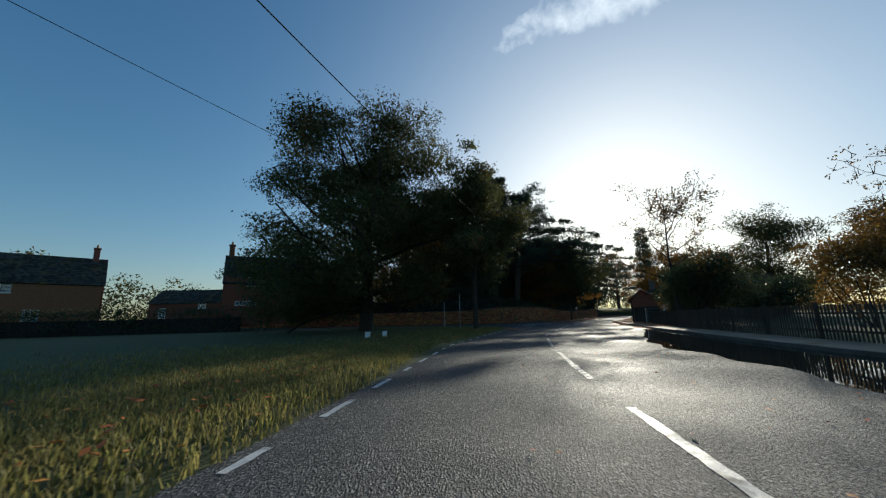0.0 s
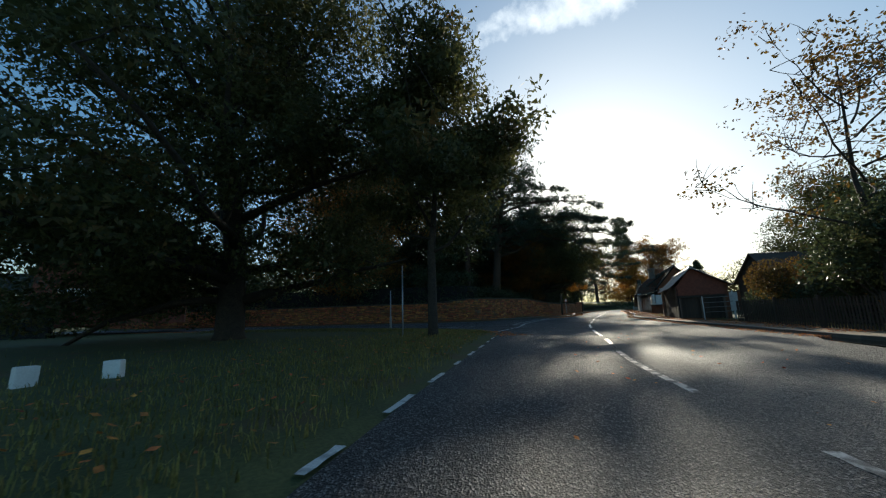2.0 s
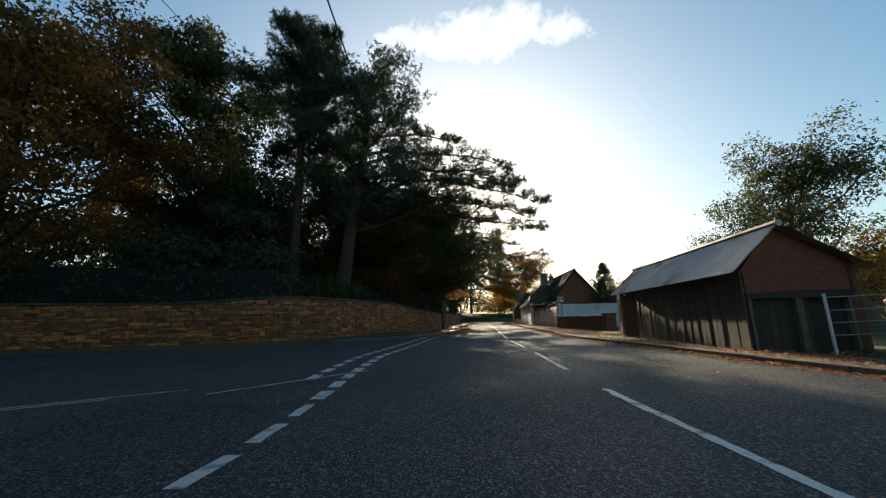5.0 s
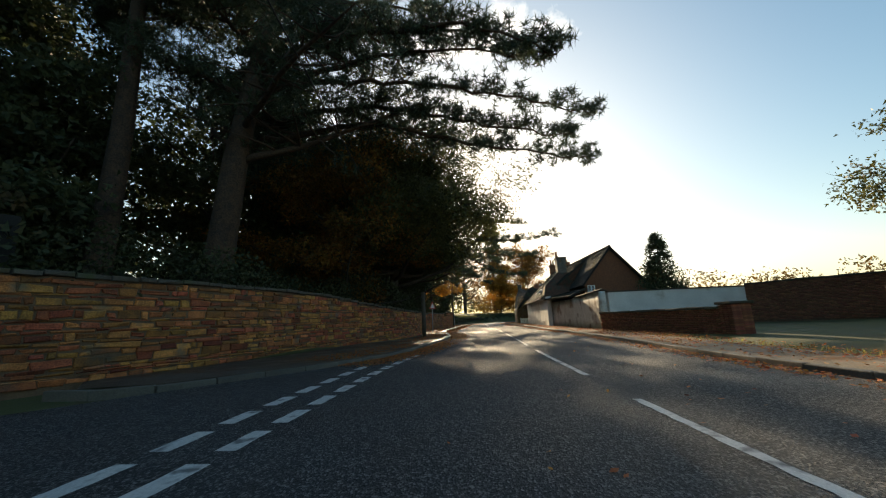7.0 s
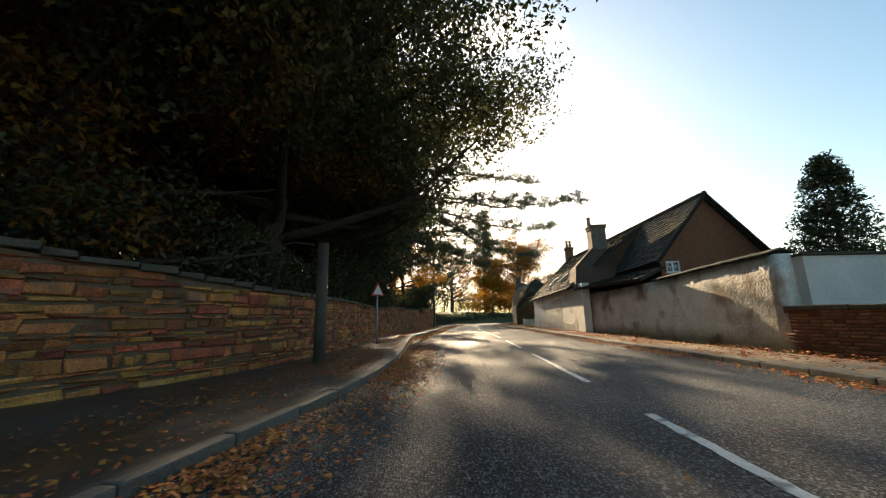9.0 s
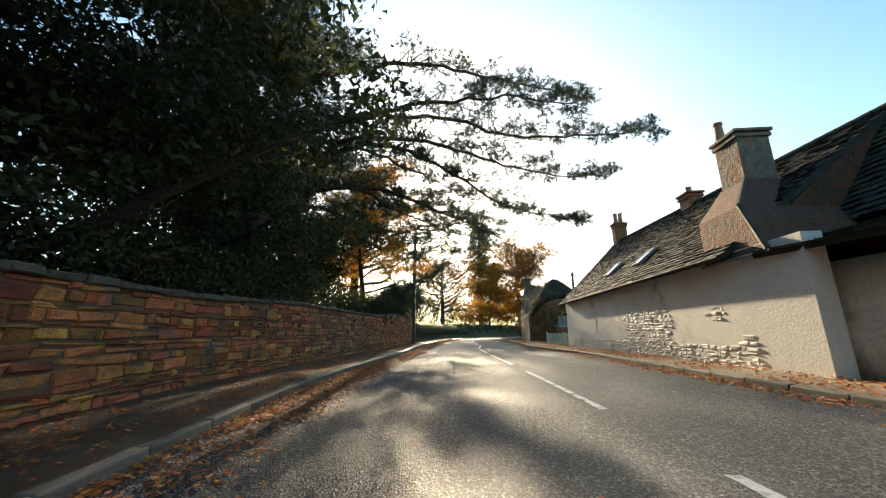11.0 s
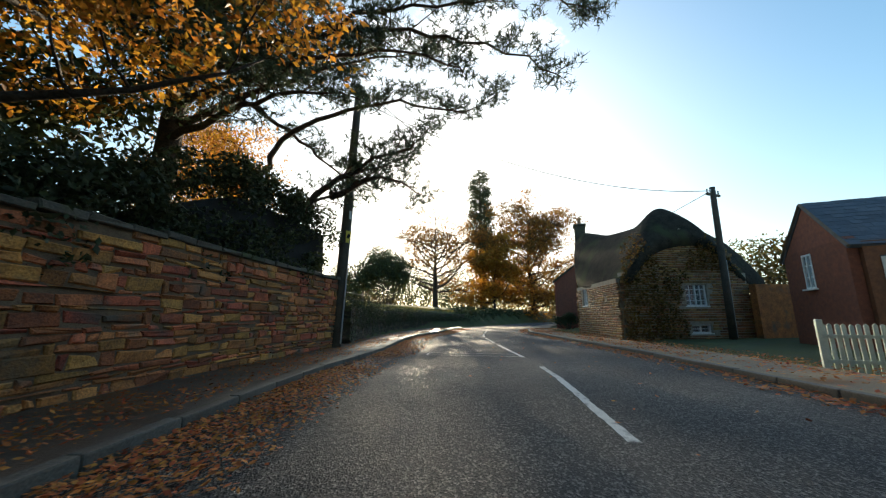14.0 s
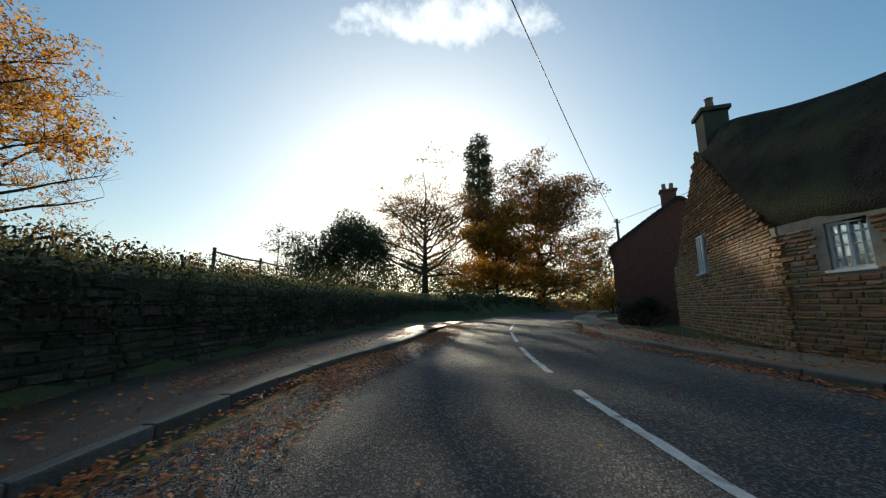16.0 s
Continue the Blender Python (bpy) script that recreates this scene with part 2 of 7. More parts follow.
M_BOARD = mat("black_boarding", (0.035, 0.027, 0.022), (0.085, 0.062, 0.045), 3, (0.6, 0.85), 0.5, 50, vary=0.25)
M_WOOD = mat("grey_timber", (0.10, 0.075, 0.055), (0.22, 0.17, 0.13), 4, (0.7, 0.9), 0.5, 50, vary=0.2)
M_WHITEWOOD = mat("white_paintwork", (0.66, 0.66, 0.63), (0.80, 0.80, 0.77), 4, (0.35, 0.6), 0.15, 40, vary=0.05)
M_FENCE = mat("pale_green_paint", (0.52, 0.60, 0.53), (0.68, 0.74, 0.67), 4, (0.5, 0.75), 0.2, 40, vary=0.08)
M_POLE = mat("creosoted_pole", (0.045, 0.038, 0.03), (0.12, 0.10, 0.075), 3, (0.7, 0.9), 0.6, 40, spec=0.3)
M_BARK = mat("bark", (0.02, 0.016, 0.012), (0.07, 0.055, 0.042), 5, (0.8, 1.0), 1.0, 22, dist=0.05)
M_PINEBARK = mat("pine_bark", (0.028, 0.020, 0.015), (0.10, 0.06, 0.038), 4, (0.8, 1.0), 1.0, 18, dist=0.05)
M_OAKLEAF = mat("oak_leaf", (0.05, 0.056, 0.018), (0.12, 0.12, 0.042), 0.5, (0.45, 0.75), 0, 8, stain=(0.16, 0.085, 0.02), stain_scale=0.28, stain_at=0.58, vary=0.3, island=True, trans=0.45)
M_AUTUMN = mat("autumn_leaf", (0.26, 0.11, 0.016), (0.58, 0.28, 0.04), 0.6, (0.45, 0.75), 0, 8, stain=(0.10, 0.08, 0.02), stain_scale=0.4, stain_at=0.58, vary=0.35, island=True, trans=0.6)
M_MIXLEAF = mat("turning_leaf", (0.07, 0.055, 0.014), (0.22, 0.115, 0.025), 0.5, (0.45, 0.75), 0, 8, stain=(0.24, 0.115, 0.02), stain_scale=0.35, stain_at=0.56, vary=0.35, island=True, trans=0.4)
M_COPPER = mat("copper_leaf", (0.12, 0.06, 0.014), (0.36, 0.17, 0.035), 0.5, (0.45, 0.75), 0, 8, stain=(0.07, 0.055, 0.018), stain_scale=0.35, stain_at=0.55, vary=0.35, island=True, trans=0.55)
M_EVERGREEN = mat("evergreen_leaf", (0.030, 0.044, 0.018), (0.080, 0.095, 0.040), 0.6, (0.5, 0.8), 0, 8, stain=(0.11, 0.065, 0.025), stain_scale=0.5, stain_at=0.6, vary=0.35, island=True, trans=0.35)
M_NEEDLE = mat("pine_needle", (0.030, 0.045, 0.026), (0.075, 0.10, 0.055), 0.6, (0.45, 0.7), 0, 8, vary=0.3, island=True, trans=0.2)
M_IVY = mat("ivy_leaf", (0.026, 0.036, 0.014), (0.075, 0.085, 0.034), 1.2, (0.45, 0.75), 0, 8, stain=(0.10, 0.06, 0.022), stain_scale=0.7, stain_at=0.6, vary=0.35, island=True, trans=0.3)
M_LITTER = mat("leaf_litter", (0.32, 0.09, 0.024), (0.64, 0.225, 0.058), 6, (0.6, 0.9), 0, 30, vary=0.45, island=True, trans=0.2)
# near-black for black fittings, and for painted-in unlit depth in hedges and behind panes
M_DARK = mat("black_parts_and_unlit_depth", (0.012, 0.011, 0.010), (0.022, 0.02, 0.018), 3, (0.8, 1.0), 0, 30)
M_WIRE = mat("black_cable", (0.012, 0.012, 0.012), (0.02, 0.02, 0.02), 3, (0.5, 0.7), 0, 30)
M_METAL = mat("galvanised_steel", (0.28, 0.29, 0.30), (0.42, 0.43, 0.44), 3, (0.35, 0.55), 0.1, 40, metal=0.8)
M_YELLOW = mat("yellow_plate", (0.62, 0.46, 0.04), (0.75, 0.58, 0.07), 4, (0.4, 0.6), 0, 30)
M_CLAYPOT = mat("clay_pot", (0.30, 0.15, 0.08), (0.42, 0.23, 0.13), 5, (0.7, 0.9), 0.3, 40)
M_LEAD = mat("lead_flashing", (0.16, 0.165, 0.17), (0.26, 0.265, 0.27), 3, (0.45, 0.7), 0.2, 30, metal=0.4)


def clear_material(name, color, rough, trans):
    m = bpy.data.materials.new(name)
    m.use_nodes = True
    b = m.node_tree.nodes["Principled BSDF"]
    b.inputs["Base Color"].default_value = (*color, 1)
    b.inputs["Roughness"].default_value = rough
    b.inputs["Transmission Weight"].default_value = trans
    b.inputs["IOR"].default_value = 1.45
    return m


M_GLASS = clear_material("window_glass", (0.85, 0.9, 0.92), 0.03, 0.85)


def water_material():
    m = clear_material("puddle_water", (0.012, 0.014, 0.013), 0.03, 0.0)
    n, l = m.node_tree.nodes, m.node_tree.links
    ns = n.new("ShaderNodeTexNoise")
    ns.inputs["Scale"].default_value, ns.inputs["Detail"].default_value = 6.0, 3
    bp = n.new("ShaderNodeBump")
    bp.inputs["Strength"].default_value, bp.inputs["Distance"].default_value = 0.12, 0.01
    l.new(ns.outputs["Fac"], bp.inputs["Height"])
    l.new(bp.outputs["Normal"], n["Principled BSDF"].inputs["Normal"])
    return m


M_WATER = water_material()


# ---- builders ----
def part(name, bm, material, parent=None, label="", smooth=False):
    me = bpy.data.meshes.new(name)
    bm.to_mesh(me)
    bm.free()
    return put(name, me, material, parent, label, smooth)


def put(name, me, material, parent=None, label="", smooth=False):
    me.materials.append(material)
    if smooth:
        for p in me.polygons:
            p.use_smooth = True
    ob = new(name, me)
    if parent:
        ob.parent = parent
    if label:
        ob["label"] = label
    return ob


def quick(name, verts, faces, material, parent=None, label="", smooth=False):
    me = bpy.data.meshes.new(name)
    me.from_pydata(verts, [], faces)
    me.validate()
    return put(name, me, material, parent, label, smooth)


def thing(name, label, category, group="", kind="", at=(0, 0, 0)):
    ob = new(name)
    ob.empty_display_size = 0.2
    ob.location = at
    return tagged(ob, label, category, group, kind)


def bm_box(bm, sx, sy, sz, m=Matrix(), bevel=0.0):
    g = bmesh.ops.create_cube(bm, size=1.0, matrix=m @ Matrix.Diagonal((sx, sy, sz, 1)))
    if bevel:
        vs = set(g["verts"])
        es = [e for e in bm.edges if e.verts[0] in vs and e.verts[1] in vs]
        bmesh.ops.bevel(bm, geom=es, offset=bevel, segments=2, affect="EDGES", profile=0.6)


def box(name, sx, sy, sz, m, material, parent=None, label="", bevel=0.01):
    bm = bmesh.new()
    bm_box(bm, sx, sy, sz, m, bevel)
    return part(name, bm, material, parent, label)


def tube_data(pts, radii, sides=7):
    """Vertices and faces of a tapered tube along points."""
    vs, fs = [], []
    pts = [Vector(p) for p in pts]
    for i, p in enumerate(pts):
        d = (pts[min(i + 1, len(pts) - 1)] - pts[max(i - 1, 0)]).normalized()
        a = d.orthogonal().normalized() if i == 0 else (a - d * a.dot(d)).normalized()
        b = d.cross(a)
        for k in range(sides):
            w = 2 * math.pi * k / sides
            vs.append(p + (a * math.cos(w) + b * math.sin(w)) * radii[i])
    for i in range(len(pts) - 1):
        for k in range(sides):
            j = (k + 1) % sides
            fs.append((i * sides + k, i * sides + j, (i + 1) * sides + j, (i + 1) * sides + k))
    fs.append(tuple(range(sides))[::-1])
    fs.append(tuple((len(pts) - 1) * sides + k for k in range(sides)))
    return vs, fs


def join_data(items):
    vs, fs = [], []
    for v, f in items:
        o = len(vs)
        vs.extend(v)
        fs.extend(tuple(i + o for i in q) for q in f)
    return vs, fs


def resample(line, step):
    pts = [Vector((*p, 0)) if len(p) == 2 else Vector(p) for p in line]
    # smooth by Catmull-Rom
    out = []
    for i in range(len(pts) - 1):
        p0, p1, p2, p3 = pts[max(i - 1, 0)], pts[i], pts[i + 1], pts[min(i + 2, len(pts) - 1)]
        n = max(2, int((p2 - p1).length / step))
        for k in range(n):
            t = k / n
            out.append(0.5 * (2 * p1 + (p2 - p0) * t + (2 * p0 - 5 * p1 + 4 * p2 - p3) * t * t + (3 * p1 - p0 - 3 * p2 + p3) * t ** 3))
    out.append(pts[-1])
    return out


def arc(line):
    s = [0.0]
    for a, b in zip(line, line[1:]):
        s.append(s[-1] + (b - a).length)
    return s


def at_arc(line, s, d):
    """Point and direction at the length d along a line."""
    d = min(max(d, 0), s[-1] - 1e-6)
    i = int(np.searchsorted(s, d, side="right")) - 1
    i = min(i, len(line) - 2)
    w = (d - s[i]) / max(s[i + 1] - s[i], 1e-9)
    return line[i].lerp(line[i + 1], w), (line[i + 1] - line[i]).normalized()


def offset(line, d):
    """The line moved d metres to its left."""
    out = []
    for i, p in enumerate(line):
        t = (line[min(i + 1, len(line) - 1)] - line[max(i - 1, 0)])
        t.z = 0
        t.normalize()
        out.append(p + Vector((-t.y, t.x, 0)) * d)
    return out


def sweep(name, line, profile, material, parent=None, label="", closed=True):
    """A profile of (left, up) points swept along a line."""
    vs, fs = [], []
    n = len(profile)
    for i, p in enumerate(line):
        t = (line[min(i + 1, len(line) - 1)] - line[max(i - 1, 0)])
        t.z = 0
        t.normalize()
        for a, z in profile:
            vs.append((p.x - t.y * a, p.y + t.x * a, p.z + z))
    for i in range(len(line) - 1):
        for k in range(n if closed else n - 1):
            j = (k + 1) % n
            fs.append((i * n + k, i * n + j, (i + 1) * n + j, (i + 1) * n + k)[::-1])
    if closed:
        fs.append(tuple(range(n)))
        fs.append(tuple((len(line) - 1) * n + k for k in range(n))[::-1])
    return quick(name, vs, fs, material, parent, label)


# ---- the plan ----
CENTRE = resample([(1.4, -14), (1.4, 3), (1.7, 10), (2.15, 15), (2.9, 20.5), (4.3, 25.5), (5.5, 30), (7.2, 35.5), (9.3, 41), (11.3, 46.4), (14, 53), (16.6, 59),
                   (18.5, 63.5), (22.6, 73.4), (26, 82.4), (28.3, 88.2), (30.5, 92.5), (32.7, 98), (34.9, 103.3), (37.2, 107.6), (41, 113.6), (47, 121), (56, 130), (70, 141), (95, 156)], 0.6)
LEFT_A = [(-2.3, -14), (-1.9, 3), (-1.75, 10), (-1.6, 13.7), (-1.0, 17.2), (0.0, 22.5), (0.6, 25.6), (1.2, 29.4)]
LEFT_B = [(8.0, 52.6), (9.7, 54.2), (12.2, 58.4), (14.9, 64), (18.3, 75.3), (21.2, 81.8), (23.5, 86.8), (26.2, 93.4), (28.3, 97.4), (31.2, 104), (34.2, 108.4), (38, 114.4), (44, 122), (53, 131), (67, 142.5), (92, 158)]
RIGHT = [(7.3, -14), (7.4, 3), (7.6, 8), (8.2, 14), (9.2, 20), (10.2, 26), (11.1, 30.5), (12.0, 35.3), (13.6, 41.5), (15.0, 46.8), (17.5, 52.4), (20.4, 59), (23.4, 66.5), (27.0, 74.8),
         (29.6, 81), (31.3, 86.9), (34.0, 92.6), (36.0, 97.2), (38.2, 102.6), (40.0, 106.6), (44, 112.4), (50, 119.5), (59, 128), (72, 138.5), (97, 153.5)]
WALL_LINE = [(-45, 56), (-14, 51.2), (-6, 50.2), (-1.4, 50.2), (1.5, 51.5), (5.0, 55.1), (7.3, 58.6), (9.3, 61.2), (11.3, 63.2), (12.7, 65.6), (14.3, 69.6), (16.4, 76.5), (18.4, 81.2), (20.4, 85.4), (22.0, 88.5), (24.4, 94.2), (26.9, 98.8)]
LEFT_ALL = [(-2.3, -14), (-1.75, 10), (0.6, 25.6), (3, 38), (8, 52.6), (12.2, 58.4), (18.3, 75.3), (23.5, 86.8), (28.3, 97.4), (34.2, 108.4), (44, 122), (67, 142.5), (92, 158)]
SIDE_EDGE = [(2.1, 28.0), (1.4, 30.2), (0.0, 32.0), (-2.4, 34.4), (-8.8, 38.3), (-20, 41.0), (-70, 49)]
C_XY = np.array([(p.x, p.y) for p in CENTRE])


def side_of(x, y):
    """Distance from the road's centre line, positive to the right, and the index along it."""
    d = C_XY - (x, y)
    i = int(np.argmin((d ** 2).sum(1)))
    j = min(max(i, 1), len(C_XY) - 2)
    t = C_XY[j + 1] - C_XY[j - 1]
    t = t / np.hypot(*t)
    return float((x - C_XY[i][0]) * t[1] - (y - C_XY[i][1]) * t[0]), i


def smooth_step(a, b, x):
    t = min(max((x - a) / (b - a), 0), 1)
    return t * t * (3 - 2 * t)


def ground_z(x, y):
    s, i = side_of(x, y)
    z = -0.06
    if s > 0:
        z += 0.14 * smooth_step(6.0, 7.5, s) + 0.35 * smooth_step(9, 30, s)
        z += 0.06 * (noise.noise((x * 0.2, y * 0.2, 0))) * smooth_step(6.5, 9, s)
    else:
        s = -s
        bank = smooth_step(99, 106, y + 0.6 * (x - 25)) if y > 60 else 0.0
        wood = smooth_step(52, 60, y - 0.0 * x) * (1 - bank)
        edge = float(np.interp(x, [p[0] for p in SIDE_EDGE[::-1]], [p[1] for p in SIDE_EDGE[::-1]]))
        verge = smooth_step(3.1, 4.1, s) * smooth_step(-0.3, 0.9, edge - y)
        z += 0.10 * verge + 0.012 * noise.noise((x * 0.3, y * 0.3, 0)) * verge
        z += 0.5 * wood * smooth_step(7.2, 9.0, s) + bank * (1.75 * smooth_step(5.4, 6.6, s) + 1.3 * smooth_step(6.6, 20, s))
        z += 1.5 * smooth_step(30, 80, s) * smooth_step(90, 140, y)
    return z


def build_ground():
    xs = np.concatenate([np.linspace(-2500, -70, 10)[:-1], np.linspace(-70, -16, 28)[:-1], np.linspace(-16, 62, 118)[:-1], np.linspace(62, 130, 30)[:-1], np.linspace(130, 2500, 9)])
    ys = np.concatenate([np.linspace(-2500, -30, 9)[:-1], np.linspace(-30, 130, 214)[:-1], np.linspace(130, 200, 26)[:-1], np.linspace(200, 2500, 9)])
    vs = [(x, y, ground_z(x, y)) for y in ys for x in xs]
    w = len(xs)
    fs = [(j * w + i, j * w + i + 1, (j + 1) * w + i + 1, (j + 1) * w + i) for j in range(len(ys) - 1) for i in range(w - 1)]
    ob = quick("ground", vs, fs, M_GRASSGROUND, smooth=True)
    tagged(ob, "rough grass verge and fields, damp autumn turf", "ground", kind="structure")


def fill(name, a, b, z, material, label, category):
    """A sheet between two lines of equal count."""
    vs = [(p.x, p.y, z) for p in a] + [(p.x, p.y, z) for p in b]
    n = len(a)
    fs = [(i, i + 1, n + i + 1, n + i)[::-1] for i in range(n - 1)]
    return tagged(quick(name, vs, fs, material), label, category, kind="structure")


def even(line, n):
    s = arc(line)
    return [at_arc(line, s, s[-1] * k / (n - 1))[0] for k in range(n)]


build_ground()
R_LINE = resample(RIGHT, 0.8)
L_ALL = resample(LEFT_ALL, 0.8)
fill("road", even(L_ALL, 240), even(R_LINE, 240), 0.0, M_ASPHALT, "damp dark asphalt road with worn chippings", "road")
# side road that leaves to the left
SIDE_S = resample(SIDE_EDGE, 0.8)
SIDE_N = resample([(9.5, 54.4), (7.2, 52.2), (4.6, 50.4), (1.6, 49.0), (-6, 48.2), (-70, 58)], 0.8)
fill("side_road", even(SIDE_S, 80), even(SIDE_N, 80), -0.004, M_ASPHALT, "dark asphalt side road meeting the main road", "road")
WALL_PTS = resample(WALL_LINE, 0.5)
LEFT_PTS = resample(LEFT_B, 0.5)
PAVE_IN = [p for p in LEFT_PTS if p.y < 118]
pave_wall = [p for p in WALL_PTS if p.y > 52.5 and p.x > 2] + [Vector((28.6, 103.5, 0)), Vector((31.0, 108.5, 0)), Vector((35, 114.8, 0)), Vector((36.5, 117.5, 0))]
fill("pavement", even([Vector((3.6, 51.2, 0))] + pave_wall, 120), even([Vector((5.0, 51.0, 0))] + offset(PAVE_IN, 0.12), 120), 0.105, M_PAVE, "narrow asphalt pavement strewn with damp brown leaves", "pavement")
R_PAVE = [p for p in R_LINE]
fill("pavement_east", even(offset(R_PAVE, -0.12), 200), even(offset(R_PAVE, -1.7), 200), 0.10, M_PAVE_EAST, "sandy pavement with fallen leaves along its edge", "pavement")


def kerb_run(line, name, label, side):
    """Kerb stones laid end to end, each a bevelled block."""
    root = thing(name, label, "kerb", kind="structure")
    s = arc(line)
    bm = bmesh.new()
    bm_box(bm, 0.9, 0.13, 0.26, Matrix(), 0.02)
    me = bpy.data.meshes.new("kerb_stone")
    bm.to_mesh(me)
    bm.free()
    me.materials.append(M_KERB)
    for k in range(min(int(s[-1] / 0.915), 130)):
        p, t = at_arc(line, s, (k + 0.5) * 0.915)
        ob = new("kerb_stone", me)
        ob.parent = root
        ob.matrix_basis = Matrix.Translation((p.x, p.y, -0.02 + 0.004 * math.sin(k * 2.3))) @ Matrix.Rotation(math.atan2(t.y, t.x), 4, "Z")
    return root


kerb_run(offset([p for p in LEFT_PTS if p.y < 112], 0.06), "kerb_west", "weathered grey kerb stones edging the pavement", 1)
kerb_run(resample([(3.2, 51.3), (4.0, 50.85), (5.2, 50.95), (6.6, 51.75), (8.0, 52.68), (8.7, 53.2)], 0.4), "kerb_corner", "kerb stones turning into the side road", 1)
kerb_run(offset([p for p in R_LINE if 4 < p.y < 112], -0.06), "kerb_east", "low grey kerb stones beside the road", -1)


def mark(p, t, length, width, parent, name="dash", paint=None):
    """One painted mark, a thin worn slab with an uneven outline."""
    rng = random.Random(int(p.x * 977 + p.y * 131))
    n = max(4, int(length / 0.12))
    top, low = [], []
    nrm = Vector((-t.y, t.x, 0))
    for k in range(n + 1):
        w = k / n
        q = p + t * (w - 0.5) * length
        top.append(q + nrm * (width / 2 + rng.uniform(-0.012, 0.008)))
        low.append(q - nrm * (width / 2 + rng.uniform(-0.012, 0.008)))
    vs = [(v.x, v.y, 0.005) for v in top] + [(v.x, v.y, 0.005) for v in low]
    fs = [(i, n + 1 + i, n + 2 + i, i + 1) for i in range(n)]
    return quick(name, vs, fs, paint or M_PAINT, parent)


def marks():
    root = thing("centre_line", "broken white centre line, worn paint", "road marking", kind="structure")
    s = arc(CENTRE)
    total = s[-1]
    dashes = ((-6, -1.5), (0, 4.3), (6.1, 10.4), (12.3, 16.6), (18.3, 22.4), (24.0, 25.6), (26.9, 30.4), (32.0, 35.6), (37.4, 40.8), (42.4, 46.5), (48.2, 52.8), (54.6, 58.7),
              (60.4, 64.5), (66.3, 70.2), (72.2, 76.4), (78.2, 82.5), (84.1, 87.6), (88.9, 92.9), (94.5, 98.3), (99.5, 102.3), (103.3, 106.2), (107.4, 110.4), (111.8, 115))
    ys = [p.y for p in CENTRE]
    for y0, y1 in dashes:
        d0, d1 = float(np.interp(y0, ys, s)), float(np.interp(y1, ys, s))
        for seg in range(3):
            p, t = at_arc(CENTRE, s, d0 + (d1 - d0) * (seg + 0.5) / 3)
            mark(p, t, (d1 - d0) / 3 + 0.005, 0.11, root, paint=M_WORNPAINT if y0 < 20 else M_PAINT)
    edge = thing("edge_line", "worn white dashes along the road's edge", "road marking", kind="structure")
    line = resample(LEFT_A, 0.5)
    s = arc(line)
    for k in range(22):
        p, t = at_arc(line, s, 12 + k * 1.55)
        if p.y < 28.5:
            mark(p + Vector((t.y, -t.x, 0)) * 0.03, t, 0.8 if k % 3 else 0.5, 0.09, edge)
    give = thing("give_way_line", "double row of white give-way dashes across the side road", "road marking", kind="structure")
    inner = resample([(1.1, 29.4), (1.75, 31.6), (3.0, 34.7), (4.0, 38.6), (4.85, 41.5), (5.6, 43.2), (7.15, 46.7), (9.0, 51.0), (10.15, 53.2), (10.7, 54.2)], 0.4)
    s = arc(inner)
    k = 0
    while 0.9 + k * 0.84 < s[-1]:
        p, t = at_arc(inner, s, 0.9 + k * 0.84)
        mark(p + Vector((-t.y, t.x, 0)) * 0.1, t, 0.56, 0.2 if p.y > 36 else 0.13, give)
        if p.y > 37.5 and p.y < 52.0:
            mark(p + Vector((-t.y, t.x, 0)) * 0.72, t, 0.56, 0.2, give)
        k += 1
    lane = thing("side_road_line", "thin worn white lines across the side road mouth", "road marking", kind="structure")
    for a, b in (((-3.4, 36.3), (1.4, 37.8)), ((-2.0, 36.6), (0.6, 37.4)), ((1.8, 37.3), (4.2, 38.9))):
        a, b = Vector((*a, 0)), Vector((*b, 0))
        mark(a.lerp(b, 0.5), (b - a).normalized(), (b - a).length, 0.06, lane)
    old = thing("repair_seam", "pale tar seams of a patched trench in the road", "road marking", kind="structure")
    for a, b in (((29.28, 96.06), (29.54, 96.58)), ((29.54, 96.58), (31.6, 95.2)), ((29.28, 96.06), (31.35, 94.65))):
        a, b = Vector((*a, 0)), Vector((*b, 0))
        mark(a.lerp(b, 0.5), (b - a).normalized(), (b - a).length, 0.045, old)

    crack = thing("road_cracks", "fine meandering cracks and pale seams along the lane", "road marking", kind="structure")
    s = arc(CENTRE)
    rng = random.Random(44)
    for off, y0, y1, w in ((-2.75, 60, 97, 0.016), (-2.05, 66, 90, 0.013), (-3.2, 74, 95, 0.012)):
        d0, d1 = float(np.interp(y0, ys, s)), float(np.interp(y1, ys, s))
        a, b, d = [], [], d0
        runs = []
        while d < d1:
            p, t = at_arc(CENTRE, s, d)
            o = off + 0.13 * noise.noise((d * 0.35, off, 1)) + 0.06 * noise.noise((d * 2.1, off, 5))
            ww = w * max(0.0, 0.6 + 1.1 * noise.noise((d * 0.8, off, 9)) + rng.uniform(-0.25, 0.25))
            n = Vector((-t.y, t.x, 0))
            a.append(p - n * (-o) + n * ww)
            b.append(p - n * (-o) - n * ww)
            d += 0.16
        vs = [(p.x, p.y, 0.004) for p in a] + [(p.x, p.y, 0.004) for p in b]
        m = len(a)
        quick("crack", vs, [(i, m + i, m + i + 1, i + 1) for i in range(m - 1)], M_SEAM, crack)


